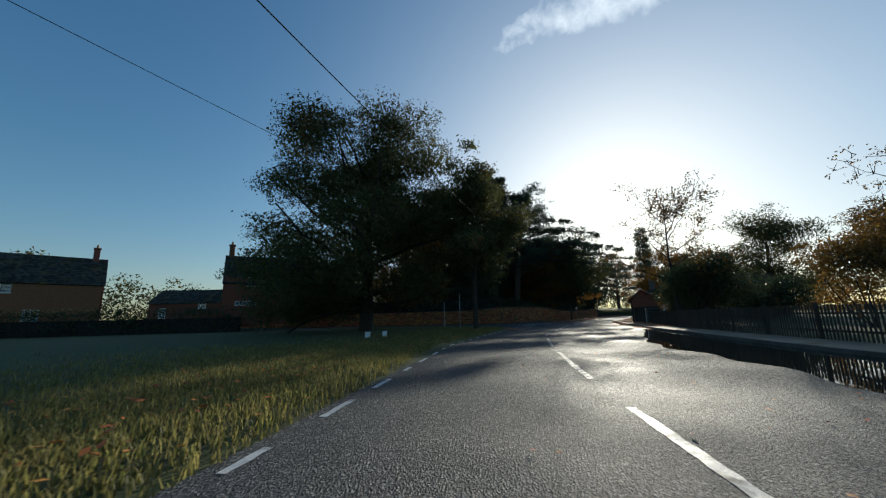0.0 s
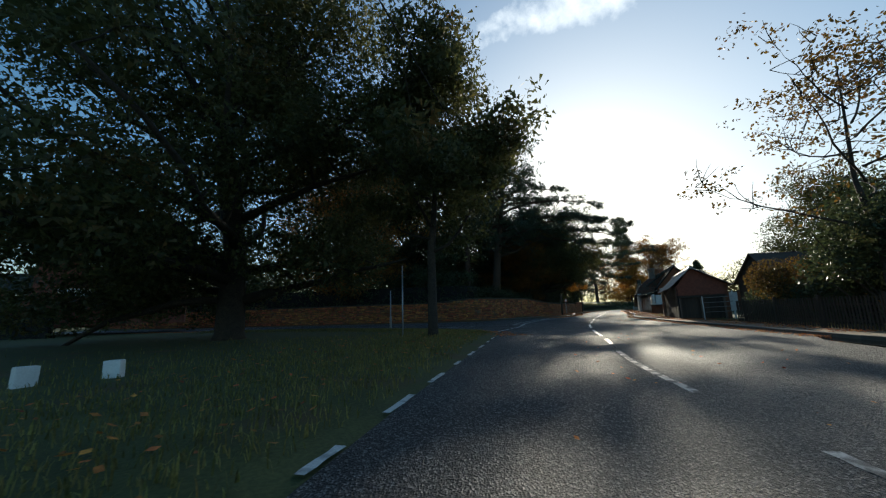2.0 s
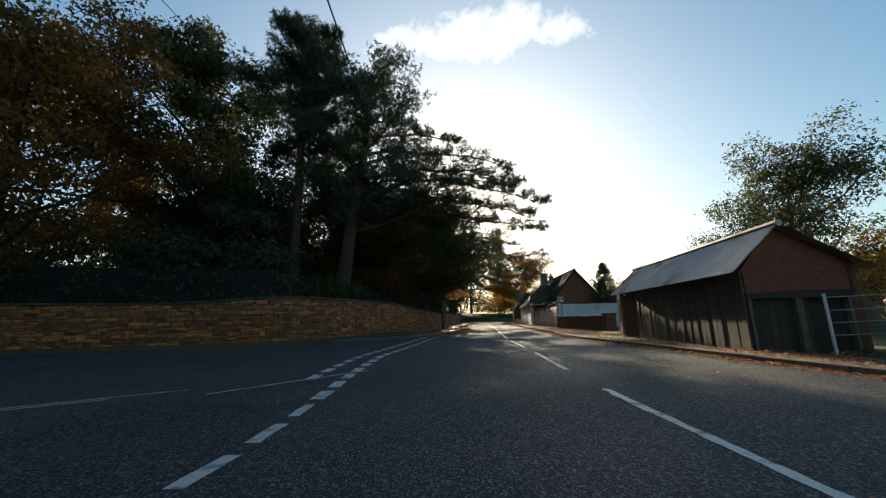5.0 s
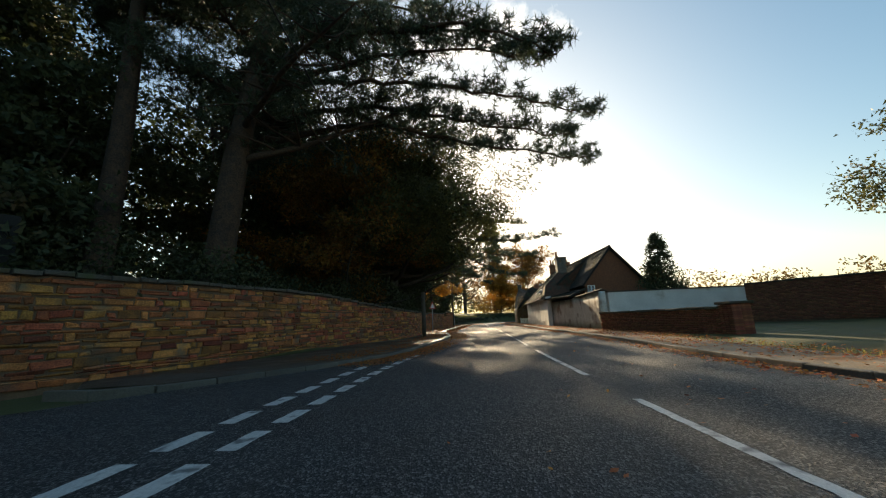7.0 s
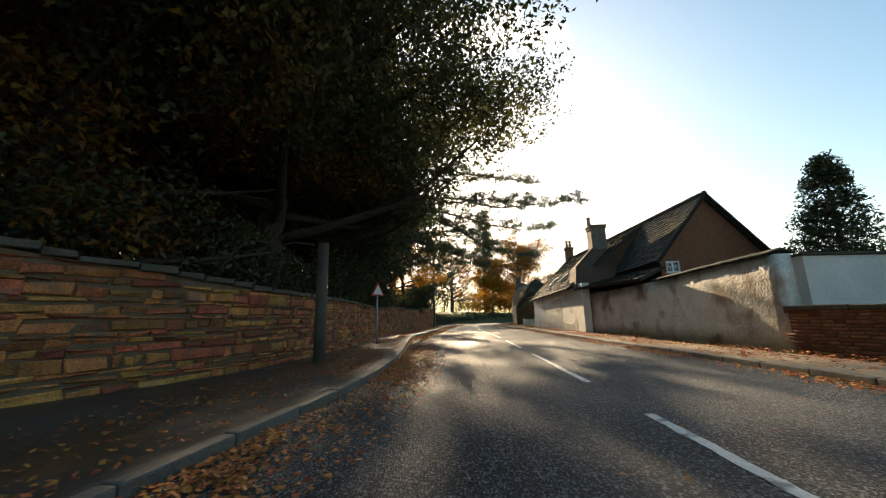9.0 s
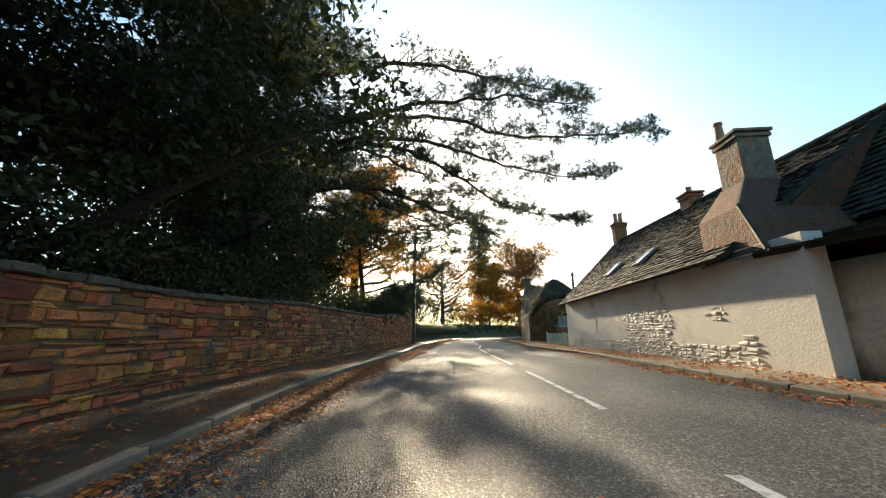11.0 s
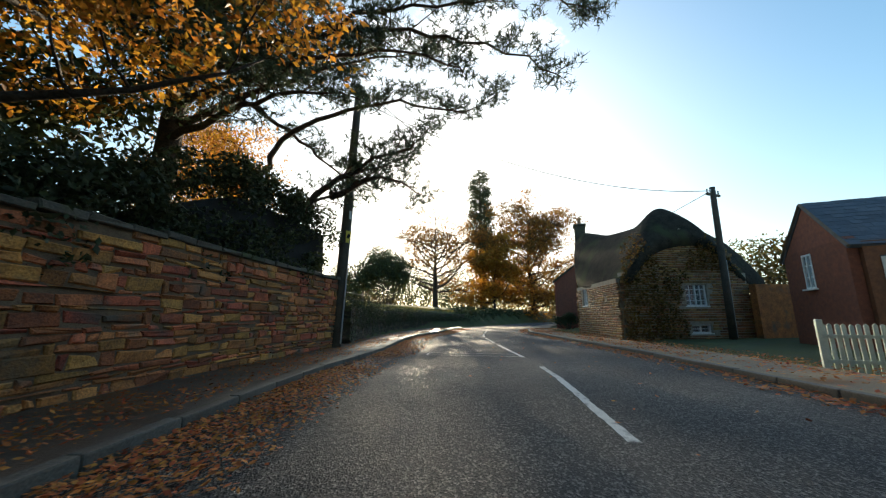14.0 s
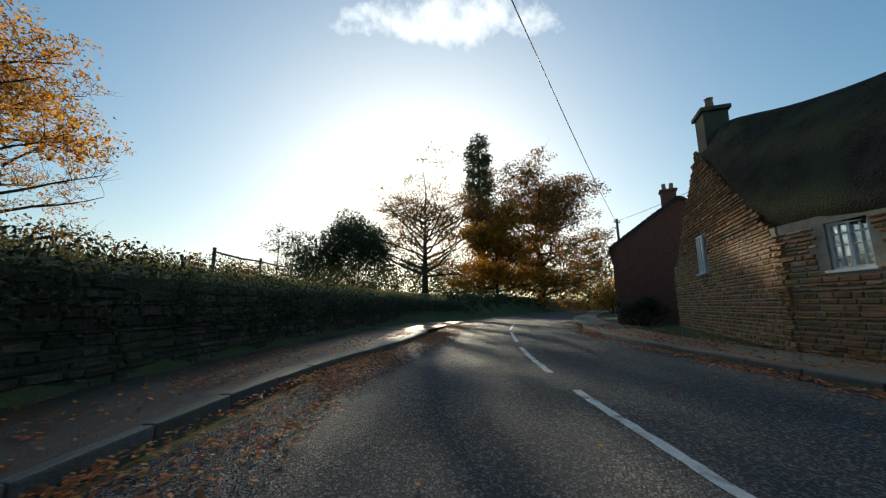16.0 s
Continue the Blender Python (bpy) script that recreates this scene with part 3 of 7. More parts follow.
M_SEAM = mat("seam", (0.05, 0.05, 0.05), (0.20, 0.195, 0.18), 3.0, (0.7, 0.9), 0.4, 60)
marks()


# ---- walls of stone and brick ----
def block_data(rng, l, d, h, rough=0.012):
    """A stone as a box with worn, uneven corners: eight outer and four proud face points."""
    vs = []
    for sx in (-1, 1):
        for sy in (-1, 1):
            for sz in (-1, 1):
                vs.append(Vector((sx * l / 2 + rng.uniform(-rough, rough), sy * d / 2 + rng.uniform(-rough, rough), sz * h / 2 + rng.uniform(-rough, rough))))
    fs = [(0, 1, 3, 2), (4, 6, 7, 5), (0, 4, 5, 1), (2, 3, 7, 6), (0, 2, 6, 4), (1, 5, 7, 3)]
    # chamfered faces on both long sides
    o = len(vs)
    for sy, quad in ((-1, (0, 4, 5, 1)), (1, (2, 6, 7, 3))):
        for i in quad:
            v = vs[i]
            vs.append(Vector((v.x * (1 - 0.035 / l), v.y + sy * rng.uniform(0.012, 0.03), v.z * (1 - 0.03 / h))))
    fs = [f for f in fs if f not in ((0, 4, 5, 1), (2, 3, 7, 6))]
    for base, quad in ((o, (0, 4, 5, 1)), (o + 4, (2, 6, 7, 3))):
        flip = base != o
        cap = tuple(base + k for k in range(4))
        fs.append(cap[::-1] if flip else cap)
        for k in range(4):
            j = (k + 1) % 4
            q = (quad[k], quad[j], base + j, base + k)
            fs.append(q[::-1] if flip else q)
    return vs, fs


def stone_wall(name, label, line, height, thick, course=(0.05, 0.17), length=(0.12, 0.5), near=None, seed=1, material=None, joined=None, piece="stone", base=0.08, cope=True, mortar=None, jitter=0.017):
    """A coursed wall along a line: mortar core, every stone proud of it; those within near=(from, to) are single parts."""
    rng = random.Random(seed)
    material, joined, mortar = material or M_STONE, joined or M_STONE_I, mortar or M_MORTAR
    root = thing(name, label, "wall", kind="structure")
    s = arc(line)
    hh = height if callable(height) else (lambda d: height)
    steps = max(2, int(s[-1] / 0.5))
    vs, fs = [], []
    for k in range(steps + 1):
        d = s[-1] * k / steps
        p, t = at_arc(line, s, d)
        n = Vector((-t.y, t.x, 0))
        h = hh(d)
        for a, z in ((-thick / 2, -0.3), (-thick / 2, h), (thick / 2, h), (thick / 2, -0.3)):
            q = p + n * a
            vs.append((q.x, q.y, p.z + base + z))
    for k in range(steps):
        for i in range(4):
            j = (i + 1) % 4
            fs.append((k * 4 + i, k * 4 + j, (k + 1) * 4 + j, (k + 1) * 4 + i))
    fs.append((3, 2, 1, 0))
    fs.append(tuple(steps * 4 + i for i in range(4)))
    quick("wall_core", vs, fs, mortar, root, "recessed lime mortar bed")
    items, single = [], 0
    z = 0.0
    top = max(hh(0), hh(s[-1]), hh(s[-1] * 0.5)) + 0.02
    while z < top:
        ch = rng.uniform(*course)
        d = -rng.uniform(0, 0.3)
        while d < s[-1]:
            l = rng.uniform(*length)
            if rng.random() < 0.12:
                l *= 1.5
            mid = d + l / 2
            if 0 < mid < s[-1] and z + ch < hh(mid) + 0.03:
                p, t = at_arc(line, s, mid)
                w = jitter / 0.017
                m = Matrix.Translation((p.x, p.y, p.z + base + z + ch / 2 + w * (0.02 * noise.noise((mid * 0.5, z, 2)) + rng.uniform(-0.008, 0.008)))) @ Matrix.Rotation(math.atan2(t.y, t.x), 4, "Z") @ Matrix.Rotation(w * rng.uniform(-0.03, 0.03), 4, "Y")
                hs = ch * (1.0 + w * rng.uniform(-0.22, 0.12)) - 0.014
                v, f = block_data(rng, l - 0.02, thick + rng.uniform(0.0, 0.035), hs, jitter)
                if near and near[0] < mid < near[1] and single < 300:
                    ob = quick(piece, v, f, material, root)
                    ob.matrix_basis = m
                    single += 1
                else:
                    items.append(([m @ q for q in v], f))
            d += l
        z += ch
    if items:
        v, f = join_data(items)
        ob = quick("stonework", v, f, joined, root)
        ob["kind"] = "stuff"
    if cope:
        d = 0.0
        items = []
        while d < s[-1] - 0.2:
            l = rng.uniform(0.35, 0.7)
            p, t = at_arc(line, s, d + l / 2)
            m = Matrix.Translation((p.x, p.y, p.z + base + hh(d + l / 2) + 0.05 + rng.uniform(-0.015, 0.015))) @ Matrix.Rotation(math.atan2(t.y, t.x), 4, "Z")
            v, f = block_data(rng, l - 0.015, thick + 0.12 + rng.uniform(-0.03, 0.03), 0.10, 0.015)
            items.append(([m @ q for q in v], f))
            d += l
        v, f = join_data(items)
        ob = quick("coping", v, f, M_COPE, root, "mossy coping stones")
        ob["kind"] = "stuff"
    return root


def poly_wall(name, pts, z0, z1, thick, material, parent, label="", openings=()):
    """Straight wall from pts[0] to pts[1], with through openings (along, sill, width, height)."""
    a, b = Vector((*pts[0], 0)), Vector((*pts[1], 0))
    L = (b - a).length
    t = (b - a) / L
    ang = math.atan2(t.y, t.x)
    cuts_x = sorted({0, L, *(o[0] for o in openings), *(o[0] + o[2] for o in openings)})
    cuts_z = sorted({z0, z1, *(o[1] for o in openings), *(o[1] + o[3] for o in openings)})
    bm = bmesh.new()
    for x0, x1 in zip(cuts_x, cuts_x[1:]):
        for c0, c1 in zip(cuts_z, cuts_z[1:]):
            mx, mz = (x0 + x1) / 2, (c0 + c1) / 2
            if any(o[0] < mx < o[0] + o[2] and o[1] < mz < o[1] + o[3] for o in openings):
                continue
            g = bmesh.ops.create_cube(bm, size=1.0, matrix=Matrix.Translation((mx, 0, mz)) @ Matrix.Diagonal((x1 - x0, thick, c1 - c0, 1)))
    bmesh.ops.remove_doubles(bm, verts=bm.verts, dist=0.001)
    bmesh.ops.transform(bm, matrix=Matrix.Translation(a) @ Matrix.Rotation(ang, 4, "Z"), verts=bm.verts)
    return part(name, bm, material, parent, label)


def window(parent, a, b, along, sill, w, h, face=0.0, bars=(2, 3), material=None, depth=0.1, sill_mat=None, name="window"):
    """Casement set in a wall from a to b: frame, glazing bars, pane and sill; face: how far the frame stands out to the right of a-b."""
    material = material or M_WHITEWOOD
    a, b = Vector((*a, 0)), Vector((*b, 0))
    t = (b - a).normalized()
    n = Vector((t.y, -t.x, 0))
    m = Matrix(((t.x, n.x, 0, 0), (t.y, n.y, 0, 0), (0, 0, 1, 0), (0, 0, 0, 1)))
    o = a + t * (along + w / 2) + n * face + Vector((0, 0, sill + h / 2))
    m = Matrix.Translation(o) @ m
    fw = 0.055
    bm = bmesh.new()
    for sx, sz, x, z in ((w, fw, 0, h / 2 - fw / 2), (w, fw, 0, -h / 2 + fw / 2), (fw, h - 2 * fw, -w / 2 + fw / 2, 0), (fw, h - 2 * fw, w / 2 - fw / 2, 0), (fw * 0.9, h - 2 * fw, 0, 0)):
        bm_box(bm, sx, 0.07, sz, m @ Matrix.Translation((x, 0, z)))
    win = part(name, bm, material, parent, "painted timber casement window")
    nx, nz = bars
    bm = bmesh.new()
    for k in range(1, nx * 2):
        if k != nx:
            bm_box(bm, 0.02, 0.04, h - 2 * fw, m @ Matrix.Translation((-w / 2 + w * k / (nx * 2), 0.0, 0)))
    for k in range(1, nz):
        bm_box(bm, w - 2 * fw, 0.036, 0.02, m @ Matrix.Translation((0, 0.0, -h / 2 + h * k / nz)))
    part("glazing_bars", bm, material, win)
    pane = box("pane", w - fw, 0.008, h - fw, m @ Matrix.Translation((0, -0.012, 0)), M_GLASS, win, "window glass", 0)
    pane.visible_shadow = False
    # near-black plate behind the pane paints in the unlit room
    box("unlit_panel", w - 0.02, 0.02, h - 0.02, m @ Matrix.Translation((0, -0.2, 0)), M_DARK, win, "near-black panel standing in for the unlit room", 0)
    box("sill", w + 0.14, 0.16, 0.05, m @ Matrix.Translation((0, 0.05, -h / 2 - 0.028)), sill_mat or material, win, "", 0.008)
    return win


def roof_tiles(name, p0, p1, p2, p3, tw, th, material, joined, parent, label, seed=3, singles=(0, 0), thick=0.04, piece="slate"):
    """Overlapping tiles on the plane p0 (eave start), p1 (eave end), p2 (ridge end), p3 (ridge start)."""
    rng = random.Random(seed)
    p0, p1, p2, p3 = (Vector(p) for p in (p0, p1, p2, p3))
    rows = max(2, int((p3 - p0).length / th))
    out = (p1 - p0).cross(p3 - p0).normalized()
    flip = -1 if out.z < 0 else 1

    def local(u, v):
        """Point, way up and outward normal on the slope at the shares u along and v up."""
        lo, hi = p0.lerp(p1, u), p3.lerp(p2, u)
        up = (hi - lo).normalized()
        return lo.lerp(hi, v), up, ((p1 - p0).cross(up) * flip).normalized()

    strips, vs, fs = 20, [], []
    for k in range(strips + 1):
        for v in (0, 1):
            q, _, nr = local(k / strips, v)
            vs += [q - nr * 0.01, q - nr * 0.12]
    for k in range(strips):
        b = k * 4
        fs += [(b, b + 4, b + 6, b + 2), (b + 1, b + 3, b + 7, b + 5), (b, b + 1, b + 5, b + 4), (b + 2, b + 6, b + 7, b + 3)]
    fs += [(0, 2, 3, 1), (strips * 4, strips * 4 + 1, strips * 4 + 3, strips * 4 + 2)]
    deck = quick("roof_deck", vs, fs, material, parent, label)
    items, single = [], 0
    for r in range(rows):
        v0 = r / rows
        a, b = p0.lerp(p3, v0), p1.lerp(p2, v0)
        L = (b - a).length
        if L < 0.1:
            continue
        t = (b - a) / L
        d = -tw * (r % 2) * 0.5
        while d < L - 0.03:
            w = tw * rng.uniform(0.8, 1.2)
            x0, x1 = max(d, 0), min(d + w - 0.006, L)
            if x1 - x0 > 0.04:
                _, up, nrm = local((x0 + x1) / 2 / L, v0)
                hgt = th * 1.45 if r < rows - 1 else th
                lift = thick * rng.uniform(0.8, 1.7)
                q0, q1 = a + t * x0 - up * rng.uniform(0, 0.02), a + t * x1 - up * rng.uniform(0, 0.02)
                q2, q3 = q1 + up * hgt, q0 + up * hgt
                v = [q0 + nrm * lift, q1 + nrm * lift, q2 + nrm * 0.006, q3 + nrm * 0.006, q0, q1]
                f = [(0, 1, 2, 3), (4, 5, 1, 0), (5, 2, 1), (4, 0, 3)]
                if singles[0] <= r < singles[1] and single < 300:
                    quick(piece, v, f, material, parent)
                    single += 1
                else:
                    items.append((v, f))
            d += w
    v, f = join_data(items)
    ob = quick("slate_bed", v, f, joined, parent)
    ob["kind"] = "stuff"
    return deck


# ---- trees ----
def leaf_mesh(name, centres, size, rng, material, parent, aspect=0.55, droop=0.0, label=""):
    """Many small leaves in one mesh: near ones folded along the midrib, far ones single blades."""
    n = len(centres)
    c = np.asarray(centres, float)
    a = rng.normal(size=(n, 3))
    a[:, 2] -= droop
    a /= np.linalg.norm(a, axis=1, keepdims=True) + 1e-9
    r = rng.normal(size=(n, 3))
    b = np.cross(a, r)
    b /= np.linalg.norm(b, axis=1, keepdims=True) + 1e-9
    nn = np.cross(a, b)
    s = (size * rng.uniform(0.6, 1.35, n))[:, None]
    me = bpy.data.meshes.new(name)
    if size > 0.145:
        # leaves far from the road: one pointed blade each
        v = np.stack([c - a * s * 0.5 + b * s * aspect * 0.5, c - a * s * 0.5 - b * s * aspect * 0.5, c + a * s * 0.5], 1)
        order, faces = np.array([0, 1, 2]), 1
    else:
        fold = nn * s * 0.12
        v = np.stack([c - a * s * 0.5, c + b * s * aspect * 0.5 + fold, c + a * s * 0.5, c - b * s * aspect * 0.5 + fold], 1)
        order, faces = np.array([0, 1, 2, 0, 2, 3]), 2
    k = v.shape[1]
    me.vertices.add(n * k)
    me.vertices.foreach_set("co", v.reshape(-1).astype(np.float32))
    me.loops.add(n * len(order))
    me.loops.foreach_set("vertex_index", (np.arange(n)[:, None] * k + order[None]).reshape(-1).astype(np.int32))
    me.polygons.add(n * faces)
    me.polygons.foreach_set("loop_start", (np.arange(n * faces) * 3).astype(np.int32))
    me.update(calc_edges=True)
    return put(name, me, material, parent, label)


def blob_points(rng, blobs, n, shell=0.55):
    """Points in the outer parts of ellipsoid clumps (x, y, z, rx, ry, rz)."""
    b = np.asarray(blobs, float)
    w = b[:, 3] * b[:, 4] + 0.05
    k = rng.choice(len(b), n, p=w / w.sum())
    d = rng.normal(size=(n, 3))
    d /= np.linalg.norm(d, axis=1, keepdims=True)
    r = (rng.uniform(shell ** 3, 1.15, n)) ** (1 / 3)
    return b[k, :3] + d * r[:, None] * b[k, 3:]


def sprays(rng, blobs, n, shell, leaf, per=11):
    """Leaves gathered in sprays round twig ends, which lie in the clumps."""
    ends = np.repeat(blob_points(rng, blobs, n // per + 1, shell), per, axis=0)[:n]
    return ends + rng.normal(size=(n, 3)) * leaf * np.array([1.25, 1.25, 0.8])


def limb(rng, start, direction, length, r0, r1, bend=0.25, n=6, rise=0.0):
    pts, rad = [Vector(start)], [r0]
    d = Vector(direction).normalized()
    for k in range(n):
        d = (d + Vector(rng.normal(size=3) * bend * 0.5) + Vector((0, 0, rise))).normalized()
        pts.append(pts[-1] + d * (length / n))
        rad.append(r0 + (r1 - r0) * (k + 1) / n)
    return pts, rad


def broadleaf(name, label, at, h, r, trunk, leaf_mat, leaves, leaf, seed, clear=0.28, clump=0.26, limbs=9, sparse=False, twigs=0, squash=1.0, bark=None, group="", lean=(0, 0), dense=False, skirt=0, over=False):
    """A tree: tapered trunk, limbs that fork, and a crown of separate leaf clumps at the ends of the forks."""
    rng = np.random.default_rng(seed)
    root = thing(name, label, "tree", group, at=at)
    wood, blobs = [], []
    top = Vector((lean[0], lean[1], h * 0.82))
    tp = [Vector((0, 0, -0.3)), Vector((0.0, 0, 0.25)), top * 0.3, top * 0.6 + Vector(rng.normal(size=3) * 0.03 * h), top]
    wood.append(tube_data(tp, [trunk * 1.5, trunk * 1.05, trunk * 0.85, trunk * 0.5, trunk * 0.12], 9))
    for k in range(limbs):
        f = clear + (0.92 - clear) * (k / max(1, limbs - 1))
        base = tp[2].lerp(tp[4], max(0, (f - 0.3) / 0.7)) if f > 0.3 else tp[1].lerp(tp[2], f / 0.3)
        az = k * 2.4 + rng.uniform(-0.4, 0.4)
        reach = r * (0.95 - 0.55 * max(0, f - 0.45)) * rng.uniform(0.75, 1.05)
        up = 0.15 + 0.75 * f
        pts, rad = limb(rng, base, (math.cos(az), math.sin(az), up * 0.6), reach, trunk * 0.42 * (1.1 - 0.6 * f), trunk * 0.08, 0.3, 6, 0.06)
        wood.append(tube_data(pts, rad, 6))
        for j in (2, 3, 4, 5, 6):
            d = Vector(rng.normal(size=3))
            d.z = abs(d.z) * 0.5
            q, qr = limb(rng, pts[j], d, r * clump * rng.uniform(0.7, 1.3), rad[j] * 0.55, 0.012, 0.35, 4, 0.05)
            wood.append(tube_data(q, qr, 5))
            e = q[-1]
            cr = r * clump * rng.uniform(0.55, 1.1)
            blobs.append((e.x, e.y, e.z, cr, cr, cr * rng.uniform(0.5, 0.75) * squash))
            if dense:
                p = pts[j] + Vector(rng.normal(size=3) * cr * 0.3)
                blobs.append((p.x, p.y, p.z, cr * 0.8, cr * 0.8, cr * 0.6))
            for _ in range(twigs):
                d = Vector(rng.normal(size=3))
                d.z = abs(d.z) * 0.8
                w, wr = limb(rng, q[rng.integers(1, len(q))], d, r * 0.3 * rng.uniform(0.5, 1.1), 0.02, 0.005, 0.3, 4, 0.05)
                wood.append(tube_data(w, wr, 3))
    # low limbs that reach out level and hang at their ends
    for k in range(skirt):
        az = 2.3 + 2.3 * k / max(1, skirt - 1) + rng.uniform(-0.12, 0.12)
        pts, rad = limb(rng, tp[1].lerp(tp[2], 0.35 + 0.5 * rng.random()), (math.cos(az), math.sin(az), 0.22), r * rng.uniform(0.85, 1.05), trunk * 0.3, trunk * 0.06, 0.2, 8, -0.03)
        wood.append(tube_data(pts, rad, 6))
        for j in range(3, 9):
            e = pts[j] + Vector(rng.normal(size=3) * r * 0.07)
            cr = r * clump * rng.uniform(0.5, 0.85)
            blobs.append((e.x, e.y, max(e.z, cr * 0.7 + 0.5), cr, cr, cr * 0.7))
    for k in range(4):
        e = top + Vector(rng.normal(size=3) * r * 0.14)
        cr = r * clump * rng.uniform(0.7, 1.0)
        blobs.append((e.x, e.y, e.z, cr, cr, cr * 0.75))
    if over:
        # lopped clear of the carriageway and the pavement
        lifted = []
        for x, y, z, a, b, c in blobs:
            side, _ = side_of(x + at[0], y + at[1])
            lifted.append((x, y, max(z, 4.6 + c - at[2]) if side > -5.6 - a * 1.1 else z, a, b, c))
        blobs = lifted
    v, f = join_data(wood)
    quick("trunk", v, f, bark or M_BARK, root, "trunk and forking limbs", smooth=True)
    if leaves:
        pts = sprays(rng, blobs, leaves, 0.25 if sparse else 0.5, leaf)
        if not sparse:
            deep = np.asarray(blobs, float)
            deep[:, 3:] *= 0.7
            inner = blob_points(rng, deep, int(leaves * 0.28), 0.0)
            leaf_mesh("inner_foliage", inner, leaf * 1.3, rng, leaf_mat, root, 0.7)
        leaf_mesh("crown", pts, leaf, rng, leaf_mat, root)
    return root


def needle_mesh(name, tips, length, rng, per, material, parent):
    """Tufts of stiff needles: thin triangles bursting from each tip."""
    t = np.repeat(np.asarray(tips, float), per, axis=0)
    n = len(t)
    d = rng.normal(size=(n, 3))
    d[:, 2] += 0.35
    d /= np.linalg.norm(d, axis=1, keepdims=True)
    r = rng.normal(size=(n, 3))
    b = np.cross(d, r)
    b /= np.linalg.norm(b, axis=1, keepdims=True) + 1e-9
    L = (length * rng.uniform(0.6, 1.2, n))[:, None]
    v = np.empty((n, 3, 3))
    v[:, 0] = t + b * L * 0.06
    v[:, 1] = t - b * L * 0.06
    v[:, 2] = t + d * L
    me = bpy.data.meshes.new(name)
    me.vertices.add(n * 3)
    me.vertices.foreach_set("co", v.reshape(-1).astype(np.float32))
    me.loops.add(n * 3)
    me.loops.foreach_set("vertex_index", np.arange(n * 3, dtype=np.int32))
    me.polygons.add(n)
    me.polygons.foreach_set("loop_start", (np.arange(n) * 3).astype(np.int32))
    me.update(calc_edges=True)
    return put(name, me, material, parent)


def pine(name, label, at, h, r, trunk, seed, limbs=14, clear=0.35, tufts=2600, per=16, length=0.34, lean=(0, 0), boughs=(), flat=0.4, group=""):
    """A Scots pine: bare leaning trunk, crooked limbs, flat plates of needle tufts."""
    rng = np.random.default_rng(seed)
    root = thing(name, label, "tree", group, at=at)
    wood, tips = [], []
    top = Vector((lean[0], lean[1], h * 0.95))
    tp = [Vector((0, 0, -0.3)), top * 0.05, top * 0.35 + Vector(rng.normal(size=3) * 0.15), top * 0.7 + Vector(rng.normal(size=3) * 0.25), top]
    wood.append(tube_data(tp, [trunk * 1.3, trunk, trunk * 0.8, trunk * 0.5, trunk * 0.1], 9))
    plates = []
    for k in range(limbs):
        f = clear + (0.98 - clear) * k / (limbs - 1)
        i = f * 1.0
        base = tp[1].lerp(tp[2], (i - 0.05) / 0.3) if i < 0.35 else (tp[2].lerp(tp[3], (i - 0.35) / 0.35) if i < 0.7 else tp[3].lerp(tp[4], (i - 0.7) / 0.3))
        az = k * 2.4 + rng.uniform(-0.5, 0.5)
        reach = r * (1.05 - 0.6 * f) * rng.uniform(0.75, 1.2)
        pts, rad = limb(rng, base, (math.cos(az), math.sin(az), 0.15 + 0.3 * f), reach, trunk * 0.35 * (1.15 - f), 0.03, 0.18, 9, 0.012)
        wood.append(tube_data(pts, rad, 6))
        for j in range(2, 10):
            for _ in range(3):
                d = Vector(rng.normal(size=3))
                d.z = d.z * 0.3 + 0.2
                q, qr = limb(rng, pts[j], d, min(reach * 0.28, 2.6) * rng.uniform(0.5, 1.2), rad[j] * 0.5, 0.012, 0.4, 4, 0.03)
                wood.append(tube_data(q, qr, 4))
                e = q[-1]
                s = min(r * 0.13, 0.85) * rng.uniform(0.7, 1.3)
                plates.append((e.x, e.y, e.z, s, s, s * flat))
    # long boughs that reach out to known tips, twisting, with sprays along their outer part
    for line, bare in boughs:
        pts = resample([Vector(p) - Vector(at) for p in line], 0.5)
        n = len(pts)
        pts = [p + Vector(rng.normal(size=3) * 0.06) for p in pts]
        r0 = trunk * 0.34
        rad = [r0 * (1 - 0.88 * (k / (n - 1)) ** 0.8) for k in range(n)]
        wood.append(tube_data(pts, rad, 7))
        for k in range(int(n * bare), n):
            w = k / (n - 1)
            along = (pts[min(k + 1, n - 1)] - pts[max(k - 1, 0)]).normalized()
            for _ in range(3):
                d = along * rng.uniform(0.2, 0.9) + Vector(rng.normal(size=3) * (0.7, 0.7, 0.35)) + Vector((0, 0, 0.1))
                q, qr = limb(rng, pts[k], d, (1.9 - 1.2 * w) * rng.uniform(0.4, 1.0), max(0.015, rad[k] * 0.4), 0.01, 0.35, 4, 0.04)
                wood.append(tube_data(q, qr, 4))
                for e in (q[-1], q[-2]):
                    s = rng.uniform(0.28, 0.5)
                    plates.append((e.x, e.y, e.z + 0.1, s, s, s * flat * 1.3))
    v, f = join_data(wood)
    quick("trunk", v, f, M_PINEBARK, root, "scaly brown trunk and crooked limbs", smooth=True)
    tips = blob_points(rng, plates, tufts, 0.2)
    needle_mesh("crown", tips, length, rng, per, M_NEEDLE, root)
    return root


